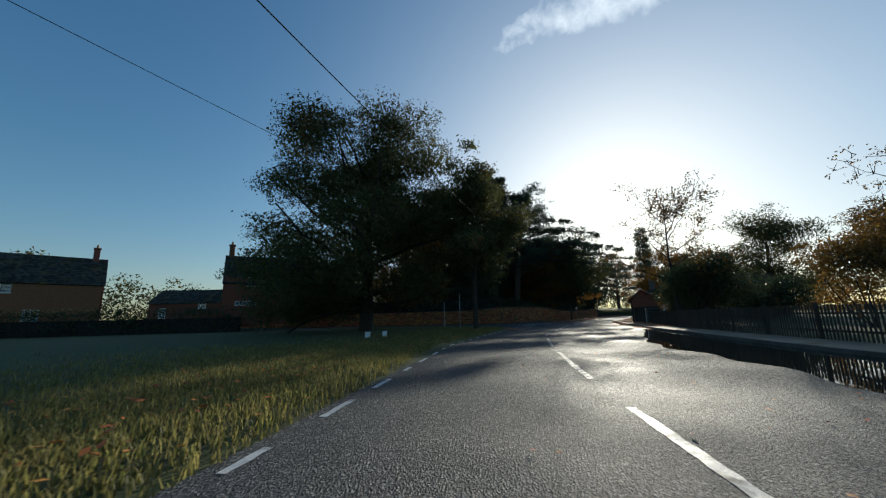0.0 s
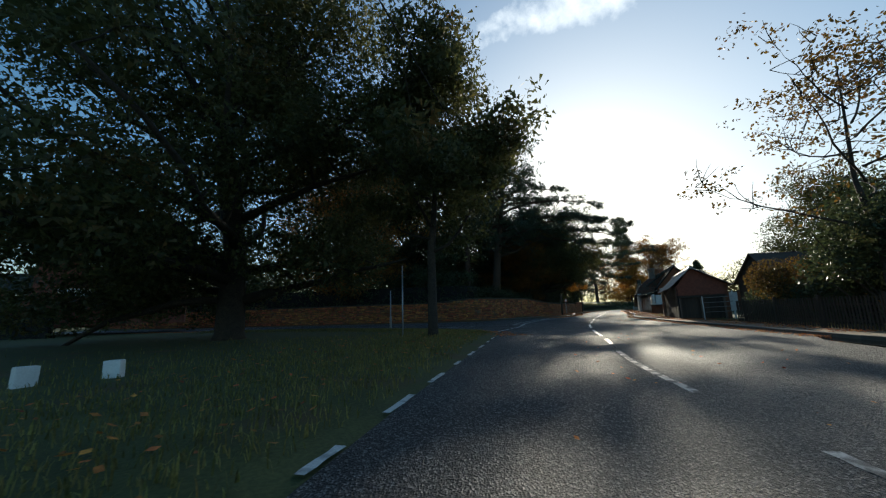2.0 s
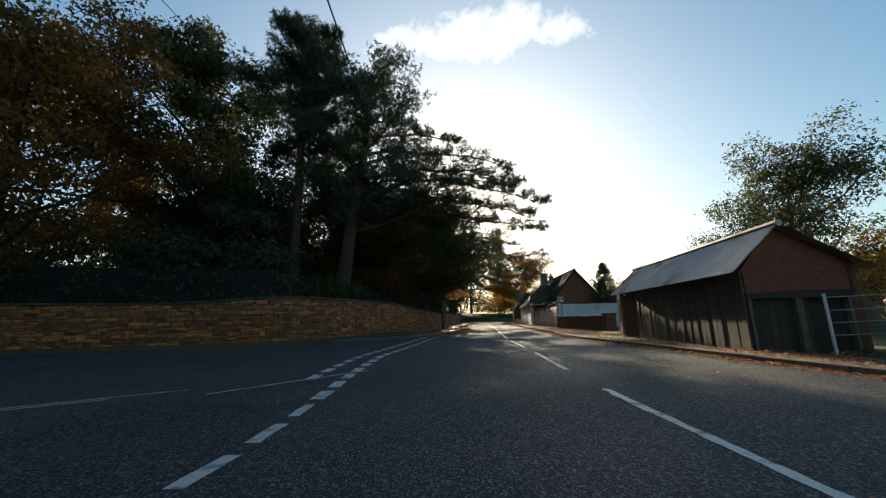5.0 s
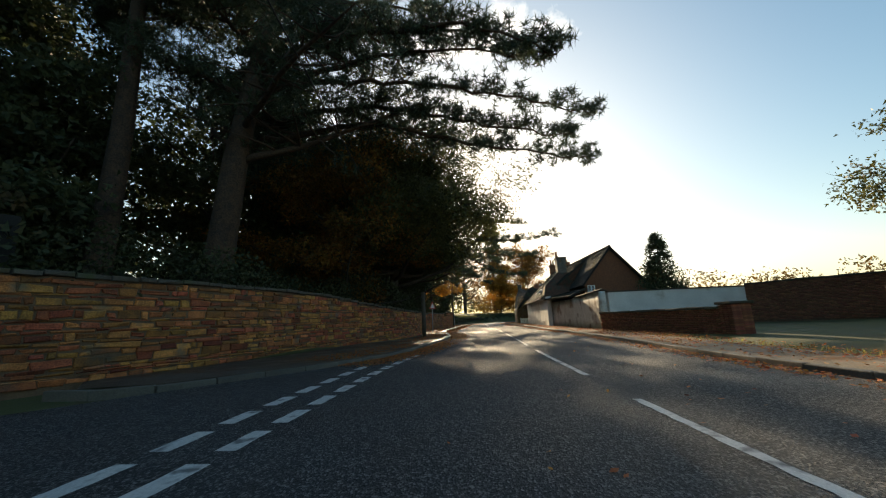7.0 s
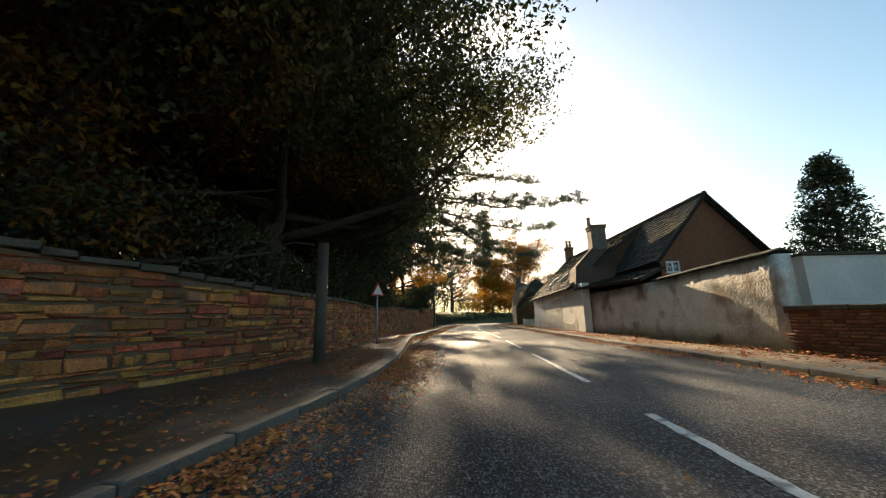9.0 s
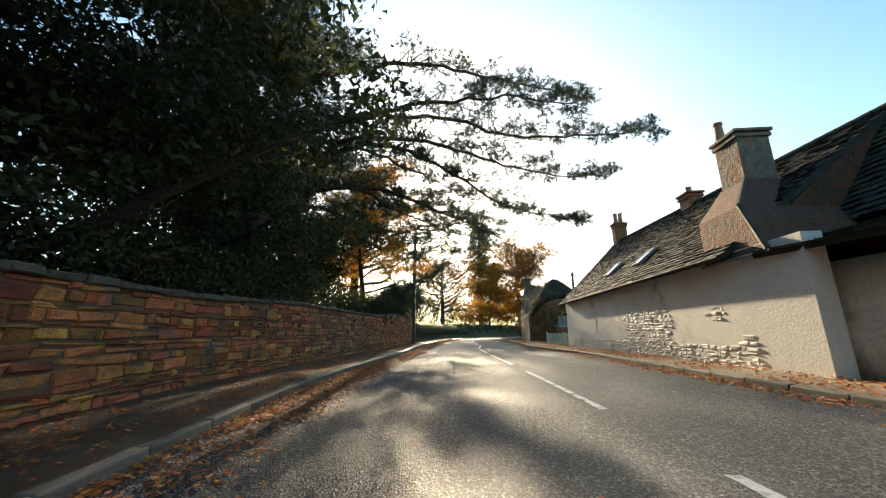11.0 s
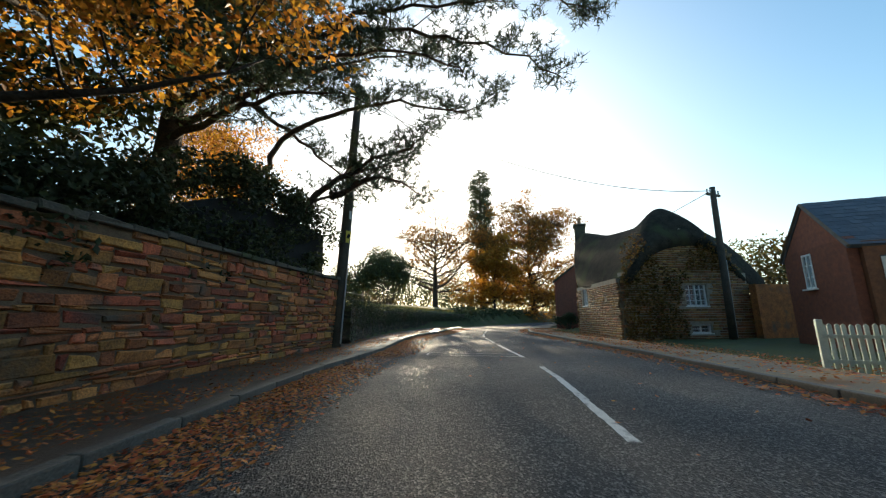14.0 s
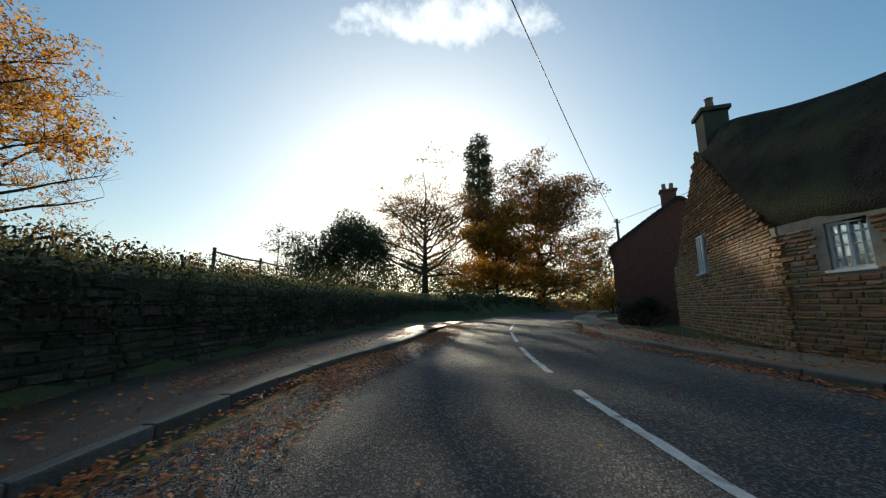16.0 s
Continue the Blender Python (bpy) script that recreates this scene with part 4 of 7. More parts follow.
def cypress(name, label, at, h, r, leaf_mat, leaves, leaf, seed, power=0.8, base=0.06, column=0.0):
    """A narrow conifer: straight stem, drooping sprays in whorls that shorten towards the tip."""
    rng = np.random.default_rng(seed)
    root = thing(name, label, "tree", at=at)
    wood = [tube_data([Vector((0, 0, -0.2)), Vector((0, 0, h * 0.5)), Vector((0, 0, h * 0.98))], [h * 0.022, h * 0.014, 0.015], 8)]
    blobs = []
    for k in range(int(h * 5 / max(r, 1.5)) + 220):
        f = base + (0.97 - base) * rng.random() ** 0.9
        w = r * (column + (1 - column) * (1 - f) ** power) * rng.uniform(0.6, 1.12)
        az = rng.uniform(0, 2 * math.pi)
        e = Vector((math.cos(az) * w * 0.72, math.sin(az) * w * 0.72, h * f))
        wood.append(tube_data([Vector((0, 0, h * f - 0.1)), e], [0.03, 0.008], 4))
        c = max(0.14 * r, w * 0.4)
        blobs.append((e.x, e.y, e.z - 0.1, c, c, c * 0.8))
    v, f = join_data(wood)
    quick("trunk", v, f, M_BARK, root)
    leaf_mesh("crown", blob_points(rng, blobs, leaves, 0.3), leaf, rng, leaf_mat, root, 0.4)
    return root


def bush(name, label, at, size, leaf_mat, leaves, leaf, seed, category="bush", clumps=14, stems=True, group=""):
    rng = np.random.default_rng(seed)
    root = thing(name, label, category, group, at=at)
    blobs, wood = [], []
    sx, sy, sz = size
    for k in range(clumps):
        u = rng.uniform(-1, 1, 3)
        e = Vector((u[0] * sx * 0.42, u[1] * sy * 0.42, sz * (0.3 + 0.32 * (u[2] + 1) * (1 - 0.35 * abs(u[0])))))
        c = min(sx, sy, sz) * rng.uniform(0.22, 0.36)
        blobs.append((e.x, e.y, e.z, c, c, c * 0.8))
        if stems:
            pts, rad = limb(rng, (e.x * 0.3, e.y * 0.3, -0.1), e, e.length, 0.035, 0.012, 0.2, 4)
            wood.append(tube_data(pts, rad, 4))
    if stems:
        v, f = join_data(wood)
        quick("stem", v, f, M_BARK, root, "forking woody stem")
    leaf_mesh("foliage", blob_points(rng, blobs, leaves, 0.4), leaf, rng, leaf_mat, root)
    return root


def hedge(name, label, line, width, z0, z1, leaf_mat, leaves, leaf, seed, category="hedge"):
    """A run of foliage along a line, uneven in height and depth, on a near-black core painted as inner shade."""
    rng = np.random.default_rng(seed)
    root = thing(name, label, category)
    s = arc(line)
    blobs = []
    d = 0.0
    while d < s[-1]:
        p, t = at_arc(line, s, d)
        n = Vector((-t.y, t.x, 0))
        hz = z1(d) if callable(z1) else z1
        for _ in range(3):
            q = p + n * rng.uniform(-0.4, 0.4) * width
            zz = rng.uniform(z0, max(z0 + 0.2, hz - 0.3))
            c = width * rng.uniform(0.35, 0.6)
            blobs.append((q.x, q.y, zz, c, c, c * 0.8))
        q = p + n * rng.uniform(-0.2, 0.2) * width
        c = width * rng.uniform(0.3, 0.5)
        blobs.append((q.x, q.y, hz - c * 0.5, c, c, c))
        d += width * 0.42
    pts = [at_arc(line, s, s[-1] * k / 30)[0] for k in range(31)]
    h_of = (lambda d: z1(d)) if callable(z1) else (lambda d: z1)
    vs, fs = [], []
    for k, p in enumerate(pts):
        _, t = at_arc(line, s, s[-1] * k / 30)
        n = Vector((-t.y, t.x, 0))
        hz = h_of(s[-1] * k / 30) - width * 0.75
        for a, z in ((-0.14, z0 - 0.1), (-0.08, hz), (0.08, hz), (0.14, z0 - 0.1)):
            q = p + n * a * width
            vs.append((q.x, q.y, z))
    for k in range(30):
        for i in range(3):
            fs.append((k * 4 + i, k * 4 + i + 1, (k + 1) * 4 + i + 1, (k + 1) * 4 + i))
    # plain near-black sheet that stands in for shade deep in the leaves
    quick("shade_core", vs, fs, M_DARK, root, "near-black core sheet standing in for the shade inside the foliage")
    leaf_mesh("foliage", blob_points(rng, blobs, leaves, 0.4), leaf, rng, leaf_mat, root)
    return root


# ---- boundary wall on the left ----
W_IN = resample(WALL_LINE, 0.4)
W_S = arc(W_IN)


def wall_h(d):
    p, _ = at_arc(W_IN, W_S, d)
    if p.x < -4:
        return 1.75
    return 1.75 + 0.4 * smooth_step(-4, 1.5, p.x) - 0.6 * smooth_step(58, 65, p.y) + 0.22 * smooth_step(75, 81, p.y) + 0.35 * smooth_step(87, 94, p.y)


NEAR0 = next(s for s, p in zip(W_S, W_IN) if p.x > 10 and p.y > 81)
stone_wall("stone_wall", "tall coursed ironstone wall, rusty orange and brown", W_IN, wall_h, 0.45, (0.045, 0.19), (0.12, 0.6), near=(NEAR0, NEAR0 + 7), seed=5, jitter=0.024)

M_RUBBLESTACK = mat("rubble_stack", (0.10, 0.08, 0.06), (0.26, 0.21, 0.16), 5, (0.8, 0.95), 0.9, 22, stain=(0.24, 0.12, 0.06), stain_scale=2.2, stain_at=0.52, dist=0.05)
M_SHOULDER = mat("old_dark_brick", (0.05, 0.025, 0.016), (0.20, 0.085, 0.045), 7, (0.85, 0.98), 1.0, 24, stain=(0.07, 0.06, 0.035), stain_scale=2.0, stain_at=0.5, dist=0.06)
M_SKYGLASS = clear_material("roof_glass", (0.80, 0.84, 0.88), 0.12, 0.0)
M_SKYGLASS.node_tree.nodes["Principled BSDF"].inputs["Metallic"].default_value = 0.8

# ---- white cottage with the stone-slate roof ----
U = Vector((0.417, 0.909, 0))
V = Vector((0.909, -0.417, 0))
O = Vector((27.75, 72.9, 0))


def cot(a, p, z):
    q = O + U * a + V * p
    return Vector((q.x, q.y, z))


def white_cottage():
    c = thing("cottage", "long white-rendered cottage under a mossy stone-slate roof", "house")
    A0, A1, EZ, D, STEP = -4.3, 16.2, 2.85, 8.0, 0.9
    xy = lambda a, p: tuple(cot(a, p, 0)[:2])
    # the ridge runs a little askew of the road front
    rp = lambda a: 5.05 - 0.058 * (a + 4.6)
    rz = lambda a: 6.6 + 0.012 * (a + 4.6)
    poly_wall("wall", (xy(-0.9, 0.2), xy(A1, 0.2)), 0.0, EZ, 0.4, M_RENDER, c, "limewashed rubble wall, uneven white")
    poly_wall("wall", (xy(A0 + 0.4, 2.85), xy(STEP, 2.85)), 0.0, 3.6, 0.3, M_SHOULDER, c, "dark brick wall above the lean-to")
    poly_wall("wall", (xy(A0 + 0.2, D), xy(A1, D)), 0.0, EZ, 0.4, M_RENDER, c)
    for a, m, lab, low in ((A0 + 0.2, M_BRICK, "red brick gable wall", ((2.7, -0.1), (2.7, 3.55))), (A1 - 0.2, M_RENDER, "white gable wall", ((0.0, -0.1), (0.0, EZ)))):
        prof = (low[0], (D + 0.2, -0.1), (D + 0.2, EZ), (rp(a), rz(a) - 0.1), low[1])
        vs = [cot(a + s, p, z) for s in (-0.2, 0.2) for p, z in prof]
        fs = [(0, 1, 2, 3, 4), (9, 8, 7, 6, 5)] + [(k, k + 5, (k + 1) % 5 + 5, (k + 1) % 5) for k in range(5)]
        quick("gable", vs, fs, m, c, lab)
    # cheek wall where the steep roof gives way to the long low slope
    vs = [cot(a, p, z) for a in (STEP + 0.02, STEP + 0.25) for p, z in ((0.1, 2.7), (2.75, 2.7), (2.75, 3.5), (rp(STEP) - 0.1, rz(STEP) - 0.15), (0.1, 2.8))]
    quick("cheek_wall", vs, [(0, 1, 2, 3, 4), (9, 8, 7, 6, 5)] + [(k, k + 5, (k + 1) % 5 + 5, (k + 1) % 5) for k in range(5)], M_SHOULDER, c, "old dark brick cheek wall")
    a1 = A1 + 0.25
    roof_tiles("roof", cot(STEP, -0.3, EZ - 0.1), cot(a1, -0.3, EZ - 0.1), cot(a1, rp(a1), rz(a1)), cot(STEP, rp(STEP), rz(STEP)), 0.2, 0.2, M_TILE, M_TILE_I, c, "mossy grey-brown stone slates", 4, (3, 9), 0.05)
    a0 = A0 - 0.25
    roof_tiles("roof", cot(a0, 2.5, 3.45), cot(STEP, 2.5, 3.45), cot(STEP, rp(STEP), rz(STEP)), cot(a0, rp(a0), rz(a0)), 0.2, 0.2, M_TILE, M_TILE_I, c, "steep mossy stone-slate roof", 7, (0, 0), 0.05)
    roof_tiles("roof", cot(-6.0, 0.95, 2.5), cot(0.1, -0.2, 2.62), cot(0.1, 2.72, 3.35), cot(-4.6, 2.72, 3.2), 0.2, 0.2, M_TILE, M_TILE_I, c, "low lean-to roof of stone slates", 8, (0, 0), 0.03)
    roof_tiles("roof", cot(a1, D + 0.3, EZ - 0.2), cot(a0, D + 0.3, EZ - 0.2), cot(a0, rp(a0), rz(a0)), cot(a1, rp(a1), rz(a1)), 0.3, 0.3, M_TILE, M_TILE_I, c, "stone-slate roof", 5)
    rl = [a0 + k * 0.45 for k in range(int((a1 - a0) / 0.45))]
    items = [tube_data([cot(a, rp(a), rz(a) + 0.02), cot(a + 0.43, rp(a + 0.43), rz(a + 0.43) + 0.02)], [0.13, 0.125], 8) for a in rl]
    v, f = join_data(items)
    quick("ridge_tiles", v, f, M_TILE, c, "half-round ridge tiles")
    g0, g1 = cot(STEP, -0.36, EZ - 0.14), cot(A1 + 0.2, -0.36, EZ - 0.14)
    v, f = tube_data([g0, g1], [0.06, 0.06], 8)
    quick("gutter", v, f, M_DARK, c, "black gutter under the eaves")
    # barge boards on the near gable
    for p, z in ((2.45, 3.42), (D + 0.3, EZ - 0.2)):
        v, f = tube_data([cot(a0 - 0.02, p, z - 0.05), cot(a0 - 0.02, rp(a0), rz(a0) - 0.04)], [0.08, 0.08], 4)
        quick("barge_board", v, f, M_DARK, c, "dark barge board")
    # roof windows
    for a, up in ((6.9, 1.3), (10.05, 1.3)):
        sl = (cot(a, rp(a), rz(a)) - cot(a, -0.3, EZ - 0.1)).normalized()
        nrm = U.cross(sl).normalized()
        if nrm.z < 0:
            nrm = -nrm
        o = cot(a, -0.3, EZ - 0.1) + sl * up + nrm * 0.03
        m = Matrix(((U.x, sl.x, nrm.x, o.x), (U.y, sl.y, nrm.y, o.y), (U.z, sl.z, nrm.z, o.z), (0, 0, 0, 1)))
        bm = bmesh.new()
        for sx, sy, x, y in ((0.62, 0.07, 0.31, 0.03), (0.62, 0.07, 0.31, 0.95), (0.07, 0.98, 0.0, 0.49), (0.07, 0.98, 0.62, 0.49)):
            bm_box(bm, sx, sy, 0.12, m @ Matrix.Translation((x, y, 0.08)), 0.006)
        w = part("roof_window", bm, M_LEAD, c, "grey-framed roof window")
        box("pane", 0.55, 0.88, 0.012, m @ Matrix.Translation((0.31, 0.49, 0.11)), M_SKYGLASS, w, "sky-reflecting roof glass", 0)
    # chimneys
    chimney(c, cot(3.0, 2.45, 0), 1.0, 0.95, 3.6, 7.1, M_RUBBLESTACK, 1, breast=True, shift=(0.36, 0.3))
    chimney(c, cot(8.8, 4.35, 0), 0.8, 0.6, 6.0, 7.4, M_BRICK, 1, squat=True)
    chimney(c, cot(15.9, 3.95, 0), 0.6, 0.75, 6.0, 8.1, M_BRICK, 2)
    # patches of rubble showing through the render, on the road side
    rng = random.Random(7)
    items = []
    for a0, a1, z0, z1 in ((4.0, 7.4, 0.1, 2.25), (10.6, 11.1, 0.9, 2.2), (0.5, 15.6, 0.02, 0.55), (1.5, 2.1, 1.2, 1.55), (0.6, 1.1, 0.6, 0.85)):
        z = z0
        while z < z1:
            ch = rng.uniform(0.08, 0.15)
            a = a0 + rng.uniform(0, 0.3)
            while a < a1:
                l = rng.uniform(0.12, 0.36)
                if rng.random() < 0.93:
                    v, f = block_data(rng, l - 0.02, 0.006, ch - 0.02, 0.016)
                    m = Matrix.Translation(cot(a + l / 2, 0.013, z + ch / 2)) @ Matrix.Rotation(math.atan2(U.y, U.x), 4, "Z")
                    items.append(([m @ q for q in v], f))
                a += l
            z += ch
    v, f = join_data(items)
    ob = quick("exposed_rubble", v, f, M_RENDER, c, "painted rubble stones where the render is thin")
    ob["kind"] = "stuff"
    # aerial
    mast = cot(15.9, 4.3, 0)
    rods = [tube_data([mast + Vector((0, 0, 6.6)), mast + Vector((0.1, 0, 9.1))], [0.02, 0.02], 6)]
    boom0, boom1 = mast + Vector((-0.5, -0.3, 8.75)), mast + Vector((1.0, 0.4, 9.15))
    rods.append(tube_data([boom0, boom1], [0.014, 0.014], 5))
    for k in range(9):
        q = boom0.lerp(boom1, (k + 0.3) / 9)
        rods.append(tube_data([q - U * 0.2, q + U * 0.2], [0.007, 0.007], 4))
    v, f = join_data(rods)
    quick("aerial", v, f, M_METAL, c, "rooftop television aerial")
    # lamp on the far corner
    lm = Matrix.Translation(cot(A1 - 0.12, -0.12, 2.05)) @ Matrix.Rotation(math.atan2(U.y, U.x), 4, "Z")
    lamp = box("wall_light", 0.14, 0.22, 0.12, lm, M_DARK, c, "small dark floodlight on the corner", 0.015)
    box("bracket", 0.05, 0.14, 0.05, lm @ Matrix.Translation((0, -0.14, -0.05)), M_METAL, lamp)
    # window in the near gable
    window(c, xy(A0 - 0.02, 0.4), xy(A0 - 0.02, 3.4), 2.5, 2.9, 0.6, 0.52, 0.05, (1, 2))
    return c


def chimney(parent, at, sx, sy, z0, z1, material, pots, breast=False, squat=False, shift=(0, 0)):
    rot = Matrix.Rotation(math.atan2(U.y, U.x), 4, "Z")
    m = Matrix.Translation(at) @ rot
    bm = bmesh.new()
    bm_box(bm, sx, sy, z1 - z0, m @ Matrix.Translation((0, 0, (z0 + z1) / 2)), 0.02)
    bm_box(bm, sx + 0.12, sy + 0.12, 0.12, m @ Matrix.Translation((0, 0, z1 - 0.22)), 0.02)
    bm_box(bm, sx + 0.2, sy + 0.2, 0.1, m @ Matrix.Translation((0, 0, z1 - 0.06)), 0.02)
    c = part("chimney", bm, material, parent, "weathered chimney stack")
    if breast:
        # a broad brick shoulder that climbs from the eaves to the stack
        lo = [(-0.2, -0.06, 2.62), (1.85, -0.06, 2.62), (3.4, 3.0, 2.62), (-0.2, 3.0, 2.62)]
        mid = [(0.85, 0.35, 4.0), (2.45, 0.35, 4.0), (3.5, 3.0, 4.0), (1.0, 3.0, 4.0)]
        hi = [(2.45, 1.93, 5.4), (3.52, 1.93, 5.4), (3.52, 2.95, 5.4), (2.45, 2.95, 5.4)]
        vs = [cot(*p) for p in lo + mid + hi]
        fs = [(k + i, k + (i + 1) % 4, k + 4 + (i + 1) % 4, k + 4 + i) for k in (0, 4) for i in range(4)]
        quick("chimney_shoulder", vs, fs, M_SHOULDER, c, "rusty brick shoulder under the stack")
        for a, b in (((-0.2, -0.08, 2.66), (0.85, 0.33, 4.02)), ((0.85, 0.33, 4.02), (2.43, 1.9, 5.42))):
            v, f = tube_data([cot(*a), cot(*b)], [0.06, 0.06], 6)
            quick("tile_creasing", v, f, M_COPE, c, "sloping tile edge")
        v, f = tube_data([cot(-0.3, -0.12, 2.62), cot(1.95, -0.12, 2.62)], [0.035, 0.035], 6)
        quick("lead_flashing", v, f, M_LEAD, c, "pale lead flashing")
    for k in range(pots):
        q = Vector((shift[0], (k - (pots - 1) / 2) * 0.32 + shift[1], 0))
        h = 0.35 if squat else 0.75
        b = m @ (q + Vector((0, 0, z1 - 0.02)))
        v, f = tube_data([b, b + Vector((0, 0, h * 0.15)), b + Vector((0, 0, h * 0.85)), b + Vector((0, 0, h * 0.88)), b + Vector((0, 0, h))], [0.17, 0.15, 0.115, 0.14, 0.14], 12)
        quick("chimney_pot", v, f, M_CLAYPOT, c, "clay chimney pot", smooth=False)
    return c


white_cottage()


# ---- thatched cottage ----
def thatched_cottage():
    c = thing("thatched_cottage", "ironstone cottage with ivy and a heavy dark thatched roof", "house")
    P = [(38.62, 97.84), (40.87, 102.72), (47.0, 109.2), (49.4, 106.0), (44.1, 96.25)]
    EZ = 2.35
    poly_wall("wall", (P[0], P[4]), 0.0, 2.9, 0.45, M_PALEMORTAR, c, "shaded ironstone wall", openings=((2.75, 1.45, 1.0, 0.95), (2.85, 0.3, 0.9, 0.35)))
    poly_wall("wall", (P[1], P[0]), 0.0, EZ + 0.3, 0.45, M_PALEMORTAR, c, "coursed ironstone wall", openings=((0.95, 1.6, 0.72, 0.88),))
    poly_wall("wall", (P[2], P[1]), 0.0, EZ + 0.3, 0.45, M_PALEMORTAR, c, "coursed ironstone gable wall")
    poly_wall("wall", (P[3], P[2]), 0.0, EZ + 0.3, 0.45, M_STONE, c)
    poly_wall("wall", (P[4], P[3]), 0.0, EZ + 0.3, 0.45, M_STONE, c)
    # stones of the faces
    rng = random.Random(11)

    def face_stones(a, b, z0, ztop, singles, holes=(), seed=1):
        a, b = Vector((*a, 0)), Vector((*b, 0))
        L = (b - a).length
        t = (b - a) / L
        n = Vector((t.y, -t.x, 0))
        rot = Matrix.Rotation(math.atan2(t.y, t.x), 4, "Z")
        z, items, cnt = z0, [], 0
        while z < max(ztop(0), ztop(L / 2), ztop(L)):
            ch = rng.uniform(0.075, 0.13)
            d = -rng.uniform(0, 0.3)
            while d < L:
                l = rng.uniform(0.16, 0.46)
                x0, x1 = max(d, -0.2), min(d + l, L + 0.2)
                mid = (x0 + x1) / 2
                if x1 - x0 > 0.1 and z + ch < ztop(mid) and not any(h[0] - 0.02 < x1 and x0 < h[0] + h[2] + 0.02 and h[1] - 0.02 < z + ch and z < h[1] + h[3] + 0.02 for h in holes):
                    m = Matrix.Translation(a + t * mid + n * 0.207 + Vector((0, 0, z + ch / 2))) @ rot
                    v, f = block_data(rng, x1 - x0 - 0.02, 0.045, ch - 0.026, 0.008)
                    if cnt < singles and mid > 0.0:
                        ob = quick("stone", v, f, M_COTSTONE, c)
                        ob.matrix_basis = m
                        cnt += 1
                    else:
                        items.append(([m @ q for q in v], f))
                d += l
            z += ch
        if items:
            v, f = join_data(items)
            ob = quick("stonework", v, f, M_COTSTONE_I, c)
            ob["kind"] = "stuff"

    face_stones(P[1], P[0], 0.0, lambda d: EZ + 0.2, 150, ((0.95, 1.6, 0.72, 0.88),))
    gl = (Vector((*P[2], 0)) - Vector((*P[1], 0))).length
    face_stones(P[2], P[1], 0.0, lambda d: EZ + 0.1 + 3.9 * (1 - abs(d - gl * 0.51) / (gl * 0.5)), 150, ((3.75, 2.04, 0.62, 1.3),))
    w0 = (Vector((*P[4], 0)) - Vector((*P[0], 0))).length
    face_stones(P[0], P[4], 0.0, lambda d: min(4.3, 2.5 + 1.9 * min(max(d, 0), max(0, 5.7 - d))), 0, ((2.75, 1.45, 1.0, 0.95), (2.85, 0.3, 0.9, 0.35)))
    # gable faces behind the stones
    for a, b, top in ((P[2], P[1], EZ + 3.9), (P[0], P[4], 4.9)):
        a3, b3 = Vector((*a, EZ)), Vector((*b, EZ))
        n = Vector(((b3 - a3).y, -(b3 - a3).x, 0)).normalized()
        mid = a3.lerp(b3, 0.51 if top > 5.5 else 0.5) + Vector((0, 0, top - EZ))
        vs = [q + n * o for o in (0.2, -0.2) for q in (a3, b3, mid)]
        quick("gable", vs, [(0, 1, 2), (5, 4, 3), (0, 3, 4, 1), (1, 4, 5, 2), (2, 5, 3, 0)], M_PALEMORTAR, c)
    # thatch: eaves line and ridge, each rounded and thick
    thatch_roof(c)
    window(c, P[0], P[4], 2.75, 1.45, 1.0, 0.95, 0.12, (2, 4))
    window(c, P[0], P[4], 2.85, 0.3, 0.9, 0.35, 0.12, (1, 2))
    window(c, P[1], P[0], 0.95, 1.6, 0.72, 0.88, 0.14, (2, 4))
    a, b = Vector((*P[2], 0)), Vector((*P[1], 0))
    window(c, P[2], P[1], 3.75, 2.04, 0.62, 1.3, 0.27, (2, 5))
    # chimney on the far gable
    base = Vector((43.6, 105.35, 0))
    bm = bmesh.new()
    rot = Matrix.Translation(base) @ Matrix.Rotation(0.85, 4, "Z")
    bm_box(bm, 0.75, 0.7, 2.6, rot @ Matrix.Translation((0, 0, 6.1)), 0.03)
    bm_box(bm, 0.9, 0.85, 0.14, rot @ Matrix.Translation((0, 0, 7.3)), 0.02)
    ch = part("chimney", bm, M_COPE, c, "square stone chimney stack")
    p = base + Vector((0, 0, 7.36))
    v, f = tube_data([p, p + Vector((0, 0, 0.1)), p + Vector((0, 0, 0.42)), p + Vector((0, 0, 0.48))], [0.16, 0.13, 0.11, 0.14], 10)
    quick("chimney_pot", v, f, M_CLAYPOT, ch, "clay chimney pot")
    # creeper on the near wall
    r2 = np.random.default_rng(21)
    a3, b3 = Vector((*P[0], 0)), Vector((*P[4], 0))
    t = (b3 - a3).normalized()
    n = Vector((t.y, -t.x, 0))
    pts = []
    for _ in range(7000):
        u, z = r2.uniform(-0.15, 5.6), r2.uniform(0.05, 4.9)
        lim = 2.6 + 0.35 * math.sin(z * 3.1) if z < 3.0 else 5.4 - 0.4 * math.sin(z * 4)
        if u < lim and z < 3.3 + 0.8 * math.sin(u * 1.9 + 0.4) + 0.6 * r2.random() and not (2.6 < u < 3.9 and 0.2 < z < 2.5):
            q = a3 + t * u + n * (0.27 + r2.uniform(0, 0.16))
            pts.append((q.x, q.y, z))
    leaf_mesh("creeper", pts, 0.105, r2, M_MIXLEAF, c, 0.8, label="browning creeper climbing the wall")
    c.location = (0.25, 0.2, 0)
    return c


